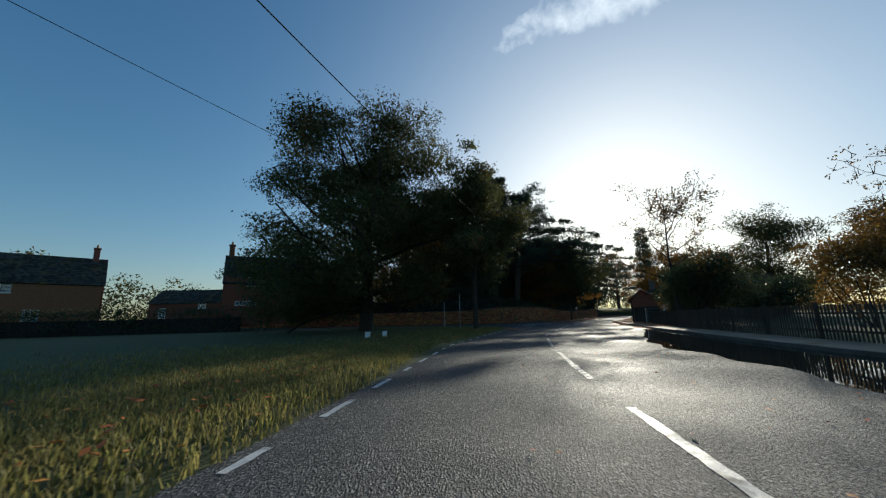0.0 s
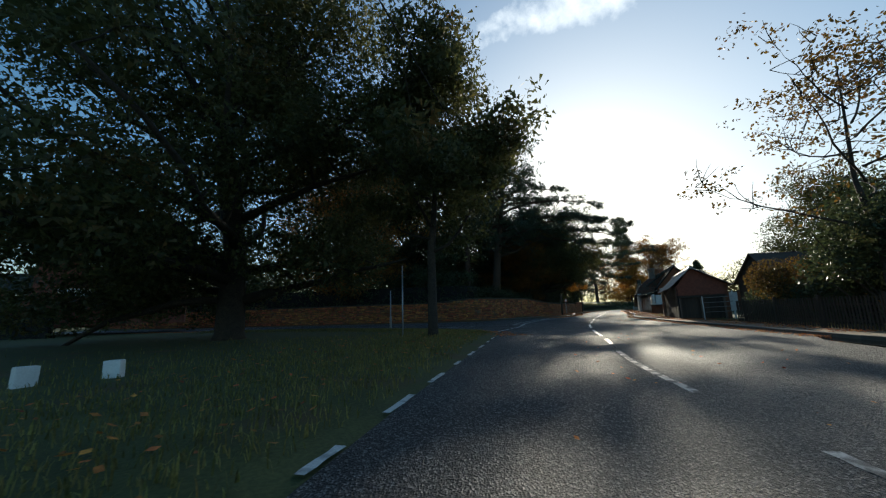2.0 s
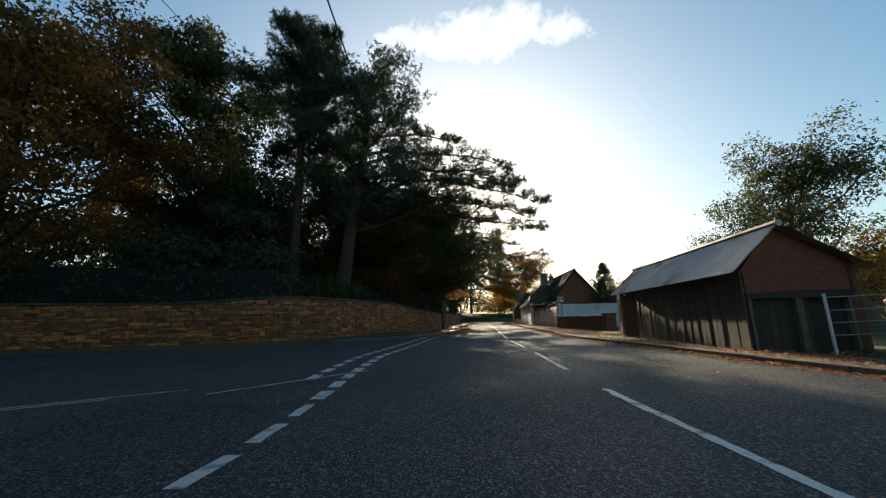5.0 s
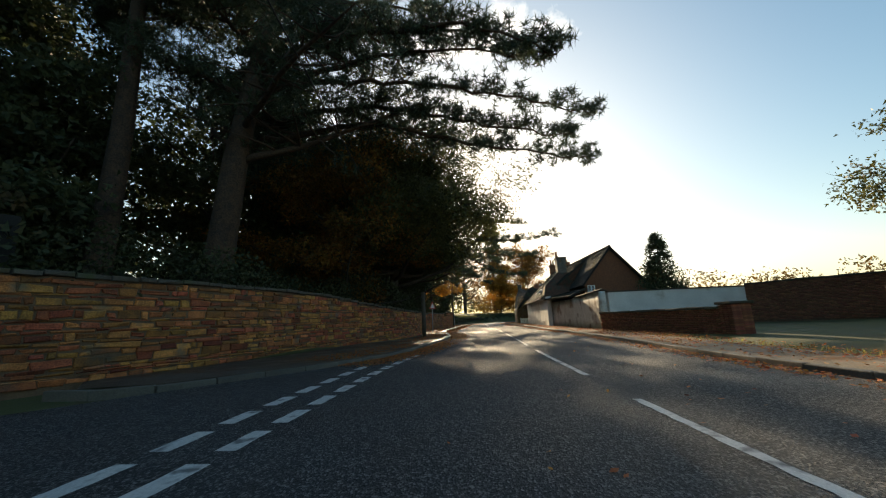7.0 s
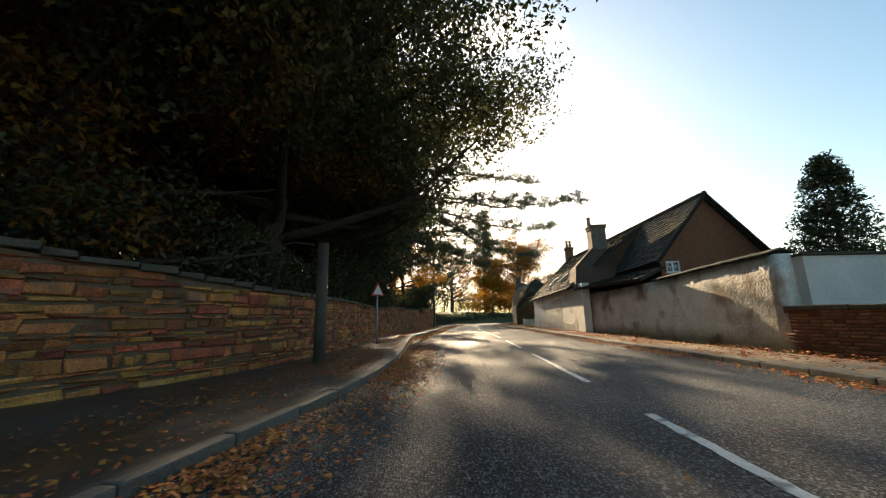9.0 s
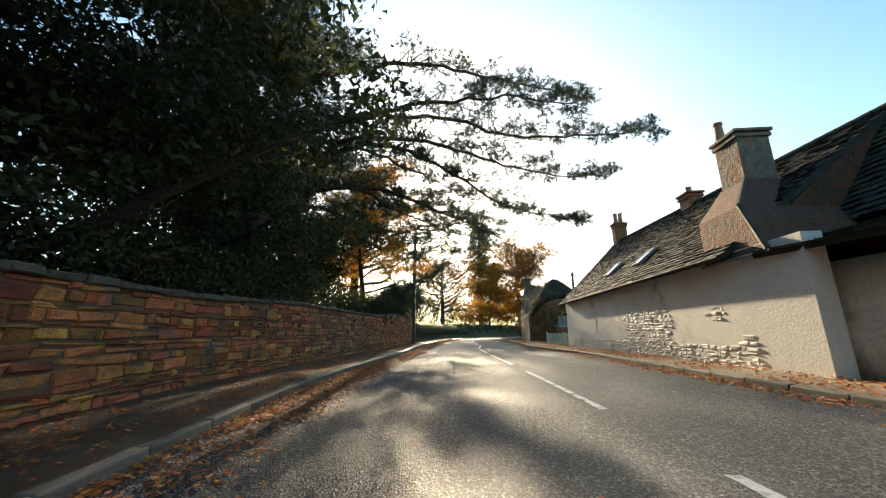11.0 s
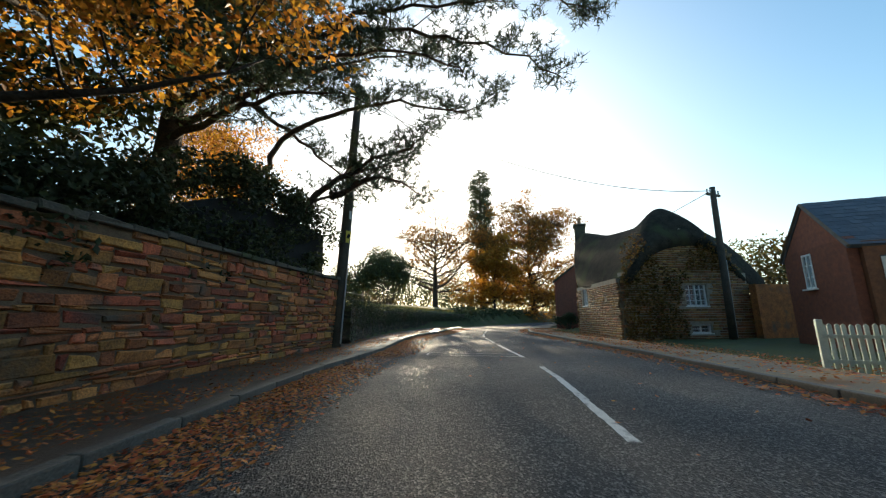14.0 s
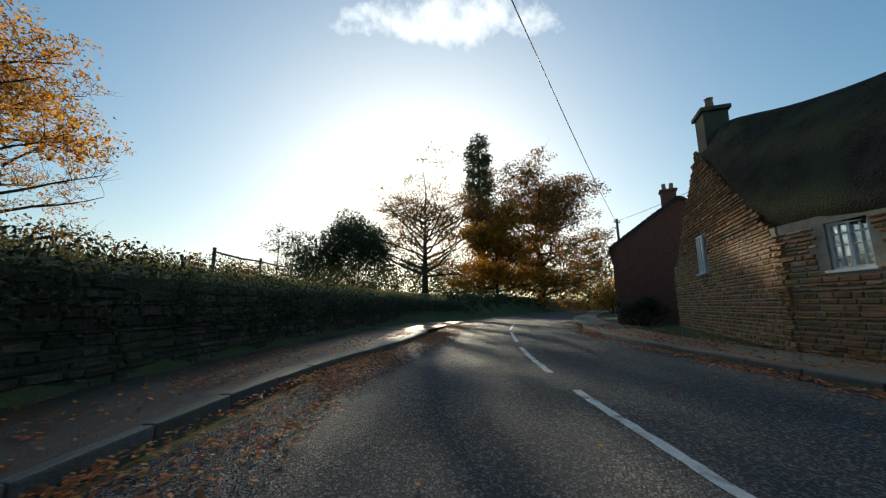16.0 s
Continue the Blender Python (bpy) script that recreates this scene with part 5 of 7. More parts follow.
M_COTSTONE = mat("banded_ironstone", (0.17, 0.075, 0.028), (0.40, 0.20, 0.08), 4, (0.75, 0.95), 0.6, 40, stain=(0.20, 0.17, 0.12), stain_scale=1.6, stain_at=0.56, vary=0.4, dist=0.025)
M_COTSTONE_I = mat("banded_ironstones", (0.17, 0.075, 0.028), (0.40, 0.20, 0.08), 4, (0.75, 0.95), 0.6, 40, stain=(0.20, 0.17, 0.12), stain_scale=1.6, stain_at=0.56, vary=0.4, dist=0.025, island=True)


def thatch_roof(parent):
    """Rows of points from the eaves up to the ridge, closed over by a thick rounded skin."""
    eave = [(38.2, 97.5, 2.4), (39.0, 99.2, 2.4), (39.9, 101.5, 2.65), (40.7, 103.0, 2.85), (41.7, 104.1, 4.2), (43.5, 105.9, 6.6), (45.7, 107.7, 5.0), (47.5, 109.7, 2.8), (50.2, 106.2, 2.5),
            (48.4, 101.0, 2.5), (47.4, 96.8, 2.7), (45.6, 96.0, 2.4), (43.9, 95.9, 2.3), (43.3, 96.1, 3.4), (42.5, 96.2, 4.35), (41.2, 96.6, 4.45), (39.6, 97.05, 4.1), (38.7, 97.2, 3.0)]
    ridge = [(41.2, 98.9, 5.5), (41.4, 99.8, 5.6), (41.9, 101.4, 5.7), (42.6, 103.3, 6.2), (42.95, 104.4, 6.65), (43.6, 105.0, 6.75), (44.6, 105.4, 6.2), (45.6, 105.6, 5.6), (46.2, 104.6, 5.0),
             (46.2, 101.5, 4.8), (46.2, 98.6, 4.6), (45.4, 97.3, 4.65), (44.4, 97.4, 5.0), (43.4, 97.6, 5.4), (42.5, 97.9, 6.05), (41.9, 98.1, 6.45), (41.4, 98.2, 6.15), (41.2, 98.5, 5.8)]
    rows = 8
    vs, n = [], len(eave)
    for r in range(rows):
        w = r / (rows - 1)
        bulge = 0.28 * math.sin(math.pi * w)
        for i, (e, g) in enumerate(zip(eave, ridge)):
            p = Vector(e).lerp(Vector(g), w)
            p.z += bulge
            vs.append(p)
    fs = [(r * n + i, r * n + (i + 1) % n, (r + 1) * n + (i + 1) % n, (r + 1) * n + i) for r in range(rows - 1) for i in range(n)]
    cap = len(vs)
    vs.append(Vector((43.9, 100.8, 5.35)))
    fs += [((rows - 1) * n + i, (rows - 1) * n + (i + 1) % n, cap) for i in range(n)]
    # underside
    lo = len(vs)
    for e, g in zip(eave, ridge):
        d = (Vector(g) - Vector(e))
        d.z = 0
        p = Vector(e) + d.normalized() * 0.25 - Vector((0, 0, 0.32))
        vs.append(p)
    fs += [(lo + i, lo + (i + 1) % n, (i + 1) % n, i) for i in range(n)]
    me = bpy.data.meshes.new("thatch")
    me.from_pydata([tuple(v) for v in vs], [], fs)
    ob = put("thatch", me, M_THATCH, parent, "thick rounded dark straw thatch", smooth=True)
    md = ob.modifiers.new("rounding", "SUBSURF")
    md.levels = md.render_levels = 2
    return ob


thatched_cottage()


# ---- barn ----
def barn():
    b = thing("barn", "dark-boarded barn with a brick end and a corrugated iron roof", "barn")
    a = Vector((13.65, 37.8, 0))
    e = Vector((17.0, 45.6, 0))
    L = (e - a).length
    u = (e - a) / L
    v = Vector((u.y, -u.x, 0))
    W, EZ, EB, RZ, RP = 2.6, 2.1, 2.25, 3.3, 0.93
    q = lambda x, y, z: a + u * x + v * y + Vector((0, 0, z))
    xy = lambda x, y: tuple(q(x, y, 0)[:2])
    rot = Matrix.Rotation(math.atan2(u.y, u.x), 4, "Z")
    # boards on the road side
    bm = bmesh.new()
    bm_box(bm, 0.195, 0.03, EZ, Matrix(), 0.004)
    me = bpy.data.meshes.new("board")
    bm.to_mesh(me)
    bm.free()
    me.materials.append(M_BOARD)
    rng = random.Random(3)
    for k in range(int(L / 0.2)):
        ob = new("board", me)
        ob.parent = b
        ob.matrix_basis = Matrix.Translation(q(0.1 + k * 0.2, rng.uniform(-0.012, 0.012), 0.1 + EZ / 2)) @ rot
    poly_wall("wall", (xy(0, 0.06), xy(L, 0.06)), 0, EZ, 0.06, M_DARK, b)
    poly_wall("wall", (xy(0, W), xy(L, W)), 0, EB, 0.2, M_BRICK, b)
    # near end: brick above, a boarded cart bay below
    vs = [q(o, y, z) for o in (0.0, 0.22) for y, z in ((0, 1.55), (W, 1.55), (W, EB), (RP + 0.05, RZ - 0.06), (RP - 0.05, RZ - 0.06), (0, EZ))]
    fs = [(0, 1, 2, 3, 4, 5), (11, 10, 9, 8, 7, 6)] + [(k, k + 6, (k + 1) % 6 + 6, (k + 1) % 6) for k in range(6)]
    quick("gable", vs, fs, M_BRICK, b, "weathered brick gable")
    for y in (0.1, W / 2, W - 0.1):
        box("post", 0.16, 0.16, 1.6, Matrix.Translation(q(0.1, y, 0.8)) @ rot, M_WOOD, b, "timber post")
    box("beam", 0.2, W, 0.2, Matrix.Translation(q(0.1, W / 2, 1.5)) @ rot, M_BOARD, b, "heavy timber beam")
    bay = bpy.data.meshes.new("bay_board")
    bm = bmesh.new()
    bm_box(bm, 0.03, 0.195, 1.42, Matrix(), 0.004)
    bm.to_mesh(bay)
    bm.free()
    bay.materials.append(M_BOARD)
    for k in range(int(W / 0.2)):
        ob = new("board", bay)
        ob.parent = b
        ob.matrix_basis = Matrix.Translation(q(0.2 + rng.uniform(-0.012, 0.012), 0.15 + k * 0.2, 0.71)) @ rot
    vs = [q(L - o, y, z) for o in (0.0, 0.22) for y, z in ((0, 0), (W, 0), (W, EB), (RP + 0.05, RZ - 0.06), (RP - 0.05, RZ - 0.06), (0, EZ))]
    quick("far_gable", vs, fs, M_BRICK, b, "brick quoined end wall")
    # corrugated roof, steeper towards the road
    def sheet(p0, p1, p2, p3, name):
        p0, p1, p2, p3 = map(Vector, (p0, p1, p2, p3))
        n = (p1 - p0).cross(p3 - p0).normalized()
        w = max(4, int((p1 - p0).length / 0.04))
        vs, fs = [], []
        for k in range(w + 1):
            f = k / w
            o = n * 0.012 * math.sin(k * math.pi / 2)
            vs += [p0.lerp(p1, f) + o, p3.lerp(p2, f) + o, p0.lerp(p1, f) + o - n * 0.02, p3.lerp(p2, f) + o - n * 0.02]
        for k in range(w):
            i, j = k * 4, k * 4 + 4
            fs += [(i, j, j + 1, i + 1), (i + 2, i + 3, j + 3, j + 2), (i, i + 2, j + 2, j)]
        return quick(name, vs, fs, M_IRON, b, "rusting corrugated iron sheet")
    n_sheets = 5
    for k in range(n_sheets):
        f0, f1 = k / n_sheets, (k + 1) / n_sheets
        e0, e1 = q(-0.3, -0.35, EZ - 0.05), q(L + 0.3, -0.35, EZ - 0.05)
        r0, r1 = q(-0.3, RP, RZ), q(L + 0.3, RP, RZ)
        sheet(e0.lerp(e1, f0), e0.lerp(e1, f1), r0.lerp(r1, f1), r0.lerp(r1, f0), "roof_sheet")
        e0, e1 = q(L + 0.3, W + 0.35, EB - 0.15), q(-0.3, W + 0.35, EB - 0.15)
        r0, r1 = q(L + 0.3, RP, RZ), q(-0.3, RP, RZ)
        sheet(e0.lerp(e1, f0), e0.lerp(e1, f1), r0.lerp(r1, f1), r0.lerp(r1, f0), "roof_sheet")
    t0, t1 = q(-0.32, RP, RZ + 0.02), q(L + 0.32, RP, RZ + 0.02)
    vv, ff = tube_data([t0, t1], [0.09, 0.09], 8)
    quick("ridge_cap", vv, ff, M_IRON, b)
    # brick quoins at the far corner
    bm = bmesh.new()
    for k in range(14):
        bm_box(bm, 0.34 if k % 2 else 0.4, 0.3, 0.142, Matrix.Translation(q(L - 0.1, 0.02, 0.1 + k * 0.15)) @ rot, 0.01)
    part("quoins", bm, M_PALEBRICK, b, "weathered brick quoins")["kind"] = "stuff"
    return b


def back_shed():
    """Long dark shed across the yard, its gable end towards the road."""
    b = thing("shed", "long dark-boarded shed behind the barn", "shed")
    X0, X1, Y0, Y1, EZ, RZ = 24.0, 31.0, 42.6, 46.4, 2.9, 5.0
    YM = (Y0 + Y1) / 2
    for y in (Y0, Y1):
        poly_wall("wall", ((X0, y), (X1, y)), 0, EZ, 0.12, M_BOARD, b)
    for x in (X0, X1):
        vs = [(x + o, y, z) for o in (-0.06, 0.06) for y, z in ((Y0 + 0.06, 0), (Y1 - 0.06, 0), (Y1 - 0.06, EZ), (YM, RZ - 0.06), (Y0 + 0.06, EZ))]
        quick("gable", vs, [(0, 1, 2, 3, 4), (9, 8, 7, 6, 5)] + [(k, k + 5, (k + 1) % 5 + 5, (k + 1) % 5) for k in range(5)], M_BOARD, b)
    for y, w in ((Y0 - 0.3, -1), (Y1 + 0.3, 1)):
        vs = [(x, yy, z) for x in (X0 - 0.3, X1 + 0.3) for yy, z in ((y, EZ - 0.3), (YM, RZ), (YM, RZ + 0.05), (y, EZ - 0.25))]
        quick("roof_slope", vs, [(0, 1, 2, 3), (7, 6, 5, 4), (0, 4, 5, 1), (1, 5, 6, 2), (2, 6, 7, 3), (3, 7, 4, 0)], M_BOARD, b, "dark boarded roof slope")


def yard_gate():
    """Low barred gate hung beside the barn on a pale post."""
    g = thing("yard_gate", "narrow grey bar gate on a pale post beside the barn", "gate")
    a, e = Vector((14.43, 36.6, 0)), Vector((15.8, 36.0, 0))
    u = (e - a).normalized()
    rot = Matrix.Rotation(math.atan2(u.y, u.x), 4, "Z")
    for p, h, w in ((a, 1.45, 0.05), (e, 1.75, 0.07)):
        box("post", w, w, h, Matrix.Translation(p + Vector((0, 0, h / 2))) @ rot, M_WHITEWOOD, g, "pale post")
    for z in (0.5, 0.78, 1.06, 1.36):
        vv, ff = tube_data([a + Vector((0, 0, z)), e + Vector((0, 0, z + 0.05))], [0.016, 0.016], 7)
        quick("bar", vv, ff, M_IRON, g, smooth=True)


barn()
back_shed()
yard_gate()

# ---- garden walls by the cottage ----
CW = resample([(24.08, 61.1), (25.25, 63.7), (26.42, 66.3), (27.35, 69.3), (28.25, 72.4)], 0.4)


def cob_wall():
    c = thing("garden_wall", "old limewashed cob wall with a tiled coping, stained and flaking", "wall")
    s = arc(CW)
    vs, fs = [], []
    n = int(s[-1] / 0.25)
    prof_n = 9
    for k in range(n + 1):
        d = s[-1] * k / n
        p, t = at_arc(CW, s, d)
        nr = Vector((-t.y, t.x, 0))
        h = 2.40 - 0.15 * smooth_step(0, s[-1], d)
        prof = [(0.26, -0.1), (0.24, h * 0.25), (0.22, h * 0.5), (0.2, h * 0.75), (0.19, h), (-0.19, h), (-0.2, h * 0.6), (-0.22, h * 0.3), (-0.24, -0.1)]
        for a, z in prof:
            o = 0.05 * noise.noise((d * 1.3, z * 1.6, a * 2)) + 0.02 * noise.noise((d * 4.1, z * 4.6, a)) if 0 < z < h else 0
            q = p + nr * (a + (o if a > 0 else -o))
            vs.append((q.x, q.y, z))
    for k in range(n):
        for i in range(prof_n):
            j = (i + 1) % prof_n
            fs.append((k * prof_n + i, (k + 1) * prof_n + i, (k + 1) * prof_n + j, k * prof_n + j))
    fs.append(tuple(range(prof_n)))
    fs.append(tuple(n * prof_n + k for k in range(prof_n))[::-1])
    quick("wall_body", vs, fs, M_COB, c, "limewashed cob with patches and runs", smooth=True)
    rng = random.Random(9)
    d = 0.0
    k = 0
    while d < 5.9:
        p, t = at_arc(CW, s, d)
        h = 2.43 - 0.15 * smooth_step(0, s[-1], d)
        m = Matrix.Translation((p.x, p.y, h + 0.02 + rng.uniform(0, 0.015))) @ Matrix.Rotation(math.atan2(t.y, t.x), 4, "Z")
        bm = bmesh.new()
        bm_box(bm, 0.23, 0.38, 0.035, m @ Matrix.Translation((0.12, 0.16, 0.03)) @ Matrix.Rotation(-0.32, 4, "X"))
        bm_box(bm, 0.23, 0.38, 0.035, m @ Matrix.Translation((0.12, -0.16, 0.03)) @ Matrix.Rotation(0.32, 4, "X"))
        part("coping_tile", bm, M_TILE, c)
        d += 0.24
        k += 1


cob_wall()


def white_wall():
    w = thing("white_wall", "smooth white-painted garden wall", "wall")
    a, b = (24.3, 60.95), (32.4, 58.3)
    poly_wall("wall_body", (a, b), -0.1, 2.3, 0.3, M_RENDER, w)
    a3, b3 = Vector((*a, 2.34)), Vector((*b, 2.34))
    d = (b3 - a3).normalized()
    m = Matrix.Translation(a3.lerp(b3, 0.5)) @ Matrix.Rotation(math.atan2(d.y, d.x), 4, "Z")
    box("coping", (b3 - a3).length + 0.1, 0.42, 0.07, m, M_COPE, w, "dark coping", 0.015)


white_wall()


def brick_wall(name, label, line, h, thick, near=None, seed=1, base=0.05):
    r = stone_wall(name, label, line, h, thick, (0.074, 0.0745), (0.218, 0.222), near, seed, M_BRICK, M_BRICK_I, "brick", base, True, M_MORTAR, 0.003)
    return r


LOW = resample([(22.0, 52.7), (22.6, 55.6), (23.2, 58.6), (23.8, 61.0)], 0.4)
brick_wall("low_brick_wall", "low red brick wall with dark coping", LOW, 0.95, 0.23, (2.0, 4.2), 31)
BACK = resample([(32.4, 58.2), (33.2, 55.5), (34.2, 52.0), (35.4, 48.5)], 0.4)
brick_wall("yard_wall", "tall red brick yard wall", BACK, 2.15, 0.23, None, 32, 0.25)


def pier(x, y, h, label):
    p = thing("brick_pier", label, "gate pier", "gate piers", at=(x, y, 0))
    rng = random.Random(int(x * 10))
    box("core", 0.62, 0.58, h, Matrix.Translation((0, 0, h / 2)), M_MORTAR, p, "mortar core", 0.01)
    v, f = block_data(rng, 0.215, 0.32, 0.064, 0.003)
    me = bpy.data.meshes.new("brick")
    me.from_pydata(v, [], f)
    me.materials.append(M_BRICK)
    z = 0.0
    while z < h:
        for sy in (-0.17, 0.17):
            for k in range(3):
                ob = new("brick", me)
                ob.parent = p
                ob.matrix_basis = Matrix.Translation((-0.23 + k * 0.228, sy, z + 0.04))
        z += 0.075
    box("cap", 0.84, 0.84, 0.1, Matrix.Translation((0, 0, h + 0.06)), M_COPE, p, "stone cap", 0.03)
    p.rotation_euler = (0, 0, 1.2)


pier(22.1, 52.3, 1.15, "square red brick gate pier beside the low wall")
pier(21.6, 47.6, 1.3, "red brick gate pier by the barn yard")


# ---- trees and hedges ----
def on(x, y, dz=0.0):
    return (x, y, ground_z(x, y) + dz)


broadleaf("oak_tree", "great old oak with dark dense foliage touched with gold", on(-10.9, 29.9), 17.6, 10.8, 0.6, M_OAKLEAF, 125000, 0.19, 101, 0.10, 0.24, 24, skirt=6)
broadleaf("lime_tree", "slender verge tree with a straight bare trunk and dark leaves", on(-1.4, 28.7), 14.0, 5.2, 0.2, M_OAKLEAF, 24000, 0.2, 102, 0.3, 0.3, 13)
broadleaf("beech_tree", "round beech in copper and gold leaf behind the wall", on(-13.6, 54.4), 18.5, 9.0, 0.36, M_COPPER, 50000, 0.29, 103, 0.10, 0.24, 22, True, 3)
pine("pine_tree", "tall Scots pine with a flat dark crown", on(0.4, 57.5), 24.5, 5.8, 0.42, 104, 15, 0.55, 5200, 18, 0.42)
broadleaf("yew_tree", "dark evergreen yew crowding the wall", on(-3.6, 58.5), 10.5, 4.8, 0.4, M_EVERGREEN, 24000, 0.24, 105, 0.06, 0.3, 14)
broadleaf("holm_oak", "tall dark evergreen oak beside the copper beech", on(-7.4, 61.0), 26.5, 6.6, 0.5, M_EVERGREEN, 46000, 0.28, 149, 0.06, 0.28, 18)
broadleaf("holm_oak", "huge dark evergreen oak behind the wall", on(2.2, 69.5), 18.0, 7.4, 0.5, M_EVERGREEN, 34000, 0.28, 106, 0.06, 0.27, 18)
pine("pine_tree", "old pine leaning out over the road, thick trunk", on(3.6, 57.9), 21.0, 7.5, 0.55, 107, 20, 0.35, 16000, 13, 0.3, (1.6, -0.5),
     [([(3.4, 59, 8.5), (9, 57.5, 9.6), (14.0, 56.6, 8.9), (18.9, 55.0, 7.9)], 0.3), ([(3.4, 59, 9.5), (9, 57.8, 10.8), (14.6, 57, 10.2), (18.4, 55.3, 9.2)], 0.3),
      ([(3.5, 59, 11.5), (10, 58, 12.4), (15.0, 56.2, 11.4), (19.0, 54.8, 10.2)], 0.3), ([(3.6, 58, 11.5), (8, 55, 11.6), (12, 52.6, 11.0), (15.2, 51.8, 9.9)], 0.3), ([(3.7, 58, 13.6), (7.5, 57.4, 14.3), (11.0, 56.8, 13.6)], 0.25),
      ([(3.9, 58, 16.2), (7, 57.6, 17.0), (9.6, 57, 16.4)], 0.25), ([(3.9, 58, 15.0), (8.5, 57.5, 16.0), (12.6, 56.2, 15.2)], 0.2), ([(3.8, 58, 12.8), (9, 56.8, 14.0), (13.0, 55.4, 13.6), (15.9, 54.6, 12.6)], 0.25), ([(3.6, 59, 10.5), (8, 55.6, 11.0), (12, 53.4, 10.8), (14.2, 52.6, 10.4)], 0.4)])
broadleaf("yew_tree", "dark yew between the pines behind the wall", on(15.4, 90.6), 12.5, 5.2, 0.35, M_EVERGREEN, 22000, 0.22, 129, 0.05, 0.28, 15)
broadleaf("hornbeam_tree", "hornbeam in dull brown and green leaf behind the wall", on(8.4, 63.6), 11.5, 5.2, 0.25, M_COPPER, 44000, 0.15, 108, 0.12, 0.27, 15, True, 1, over=True)
broadleaf("maple_tree", "spreading tree whose lit leaf sprays hang over the road", on(11.9, 66.6), 13.6, 8.7, 0.38, M_OAKLEAF, 150000, 0.14, 109, 0.3, 0.24, 28, False, 1, dense=True, over=True)
broadleaf("holm_oak", "dense evergreen oak leaning over the wall", on(11.9, 70.6), 14.0, 6.2, 0.35, M_EVERGREEN, 60000, 0.15, 146, 0.3, 0.26, 18, dense=True, over=True)
broadleaf("holm_oak", "dark evergreen oak deep in the wood", on(7.0, 73.0), 16.0, 6.5, 0.45, M_EVERGREEN, 26000, 0.3, 110, 0.04, 0.28, 15)
broadleaf("yew_tree", "dark yew hanging over the stone wall", on(13.0, 75.5), 14.0, 6.5, 0.4, M_EVERGREEN, 52000, 0.17, 111, 0.12, 0.28, 16, over=True)
pine("pine_tree", "wide pine with long boughs reaching across the road", on(16.0, 84.5), 17.0, 6.5, 0.48, 112, 13, 0.5, 17000, 13, 0.23, (1.2, -0.4),
     [([(16, 84.5, 8), (20.8, 83.4, 9.6), (24, 82.6, 8.4), (26.3, 82.1, 7), (28.3, 81.6, 6.4), (30.5, 81.1, 5.9)], 0.15), ([(16.3, 84.4, 9.2), (22.5, 83, 10.0), (25.9, 82.2, 9.1), (29.4, 81.4, 8.5), (32.2, 80.7, 8.6)], 0.35),
      ([(16.5, 84.3, 10.6), (24, 82.6, 11.2), (27.4, 81.8, 10.4), (31.6, 80.8, 10.8), (35.0, 80, 11.3)], 0.4), ([(16.2, 84.5, 7), (21, 83.3, 7.3), (24, 82.6, 6.2), (25.9, 82.2, 5.5)], 0.1),
      ([(16.5, 84.2, 12.5), (22, 82, 13.2), (27, 81, 12.8), (30.5, 80.5, 12.6)], 0.35), ([(16, 84.3, 9), (21, 80.5, 9.6), (25, 78.6, 9.8), (28, 77.8, 9.7)], 0.5),
      ([(16, 84.5, 8), (20, 87, 8.8), (23.5, 88.5, 8.2), (26.5, 88.6, 7.4)], 0.35), ([(16.3, 84.4, 10), (21, 86.8, 11), (25, 87.8, 10.4), (28, 88.4, 9.6)], 0.35),
      ([(16, 84.5, 7), (20, 88, 7.4), (23, 90, 6.8), (25, 90.5, 6.0)], 0.35)])
broadleaf("yew_tree", "dense dark yew behind the wall", on(14.4, 83.0), 15.0, 6.0, 0.35, M_EVERGREEN, 42000, 0.18, 113, 0.12, 0.28, 13, over=True)
broadleaf("beech_tree", "young beech glowing orange above the wall", on(21.8, 92.2), 14.4, 4.3, 0.2, M_AUTUMN, 23000, 0.13, 114, 0.3, 0.25, 14, True, 1, over=True)
broadleaf("beech_tree", "small beech in yellow leaf behind the wall's end", on(22.4, 103.5), 8.6, 3.4, 0.13, M_AUTUMN, 9000, 0.13, 148, 0.2, 0.26, 12, True, 1)
broadleaf("holm_oak", "dark evergreen behind the beech", on(16.2, 95.0), 15.0, 6.6, 0.35, M_EVERGREEN, 24000, 0.25, 115, 0.05, 0.28, 13)
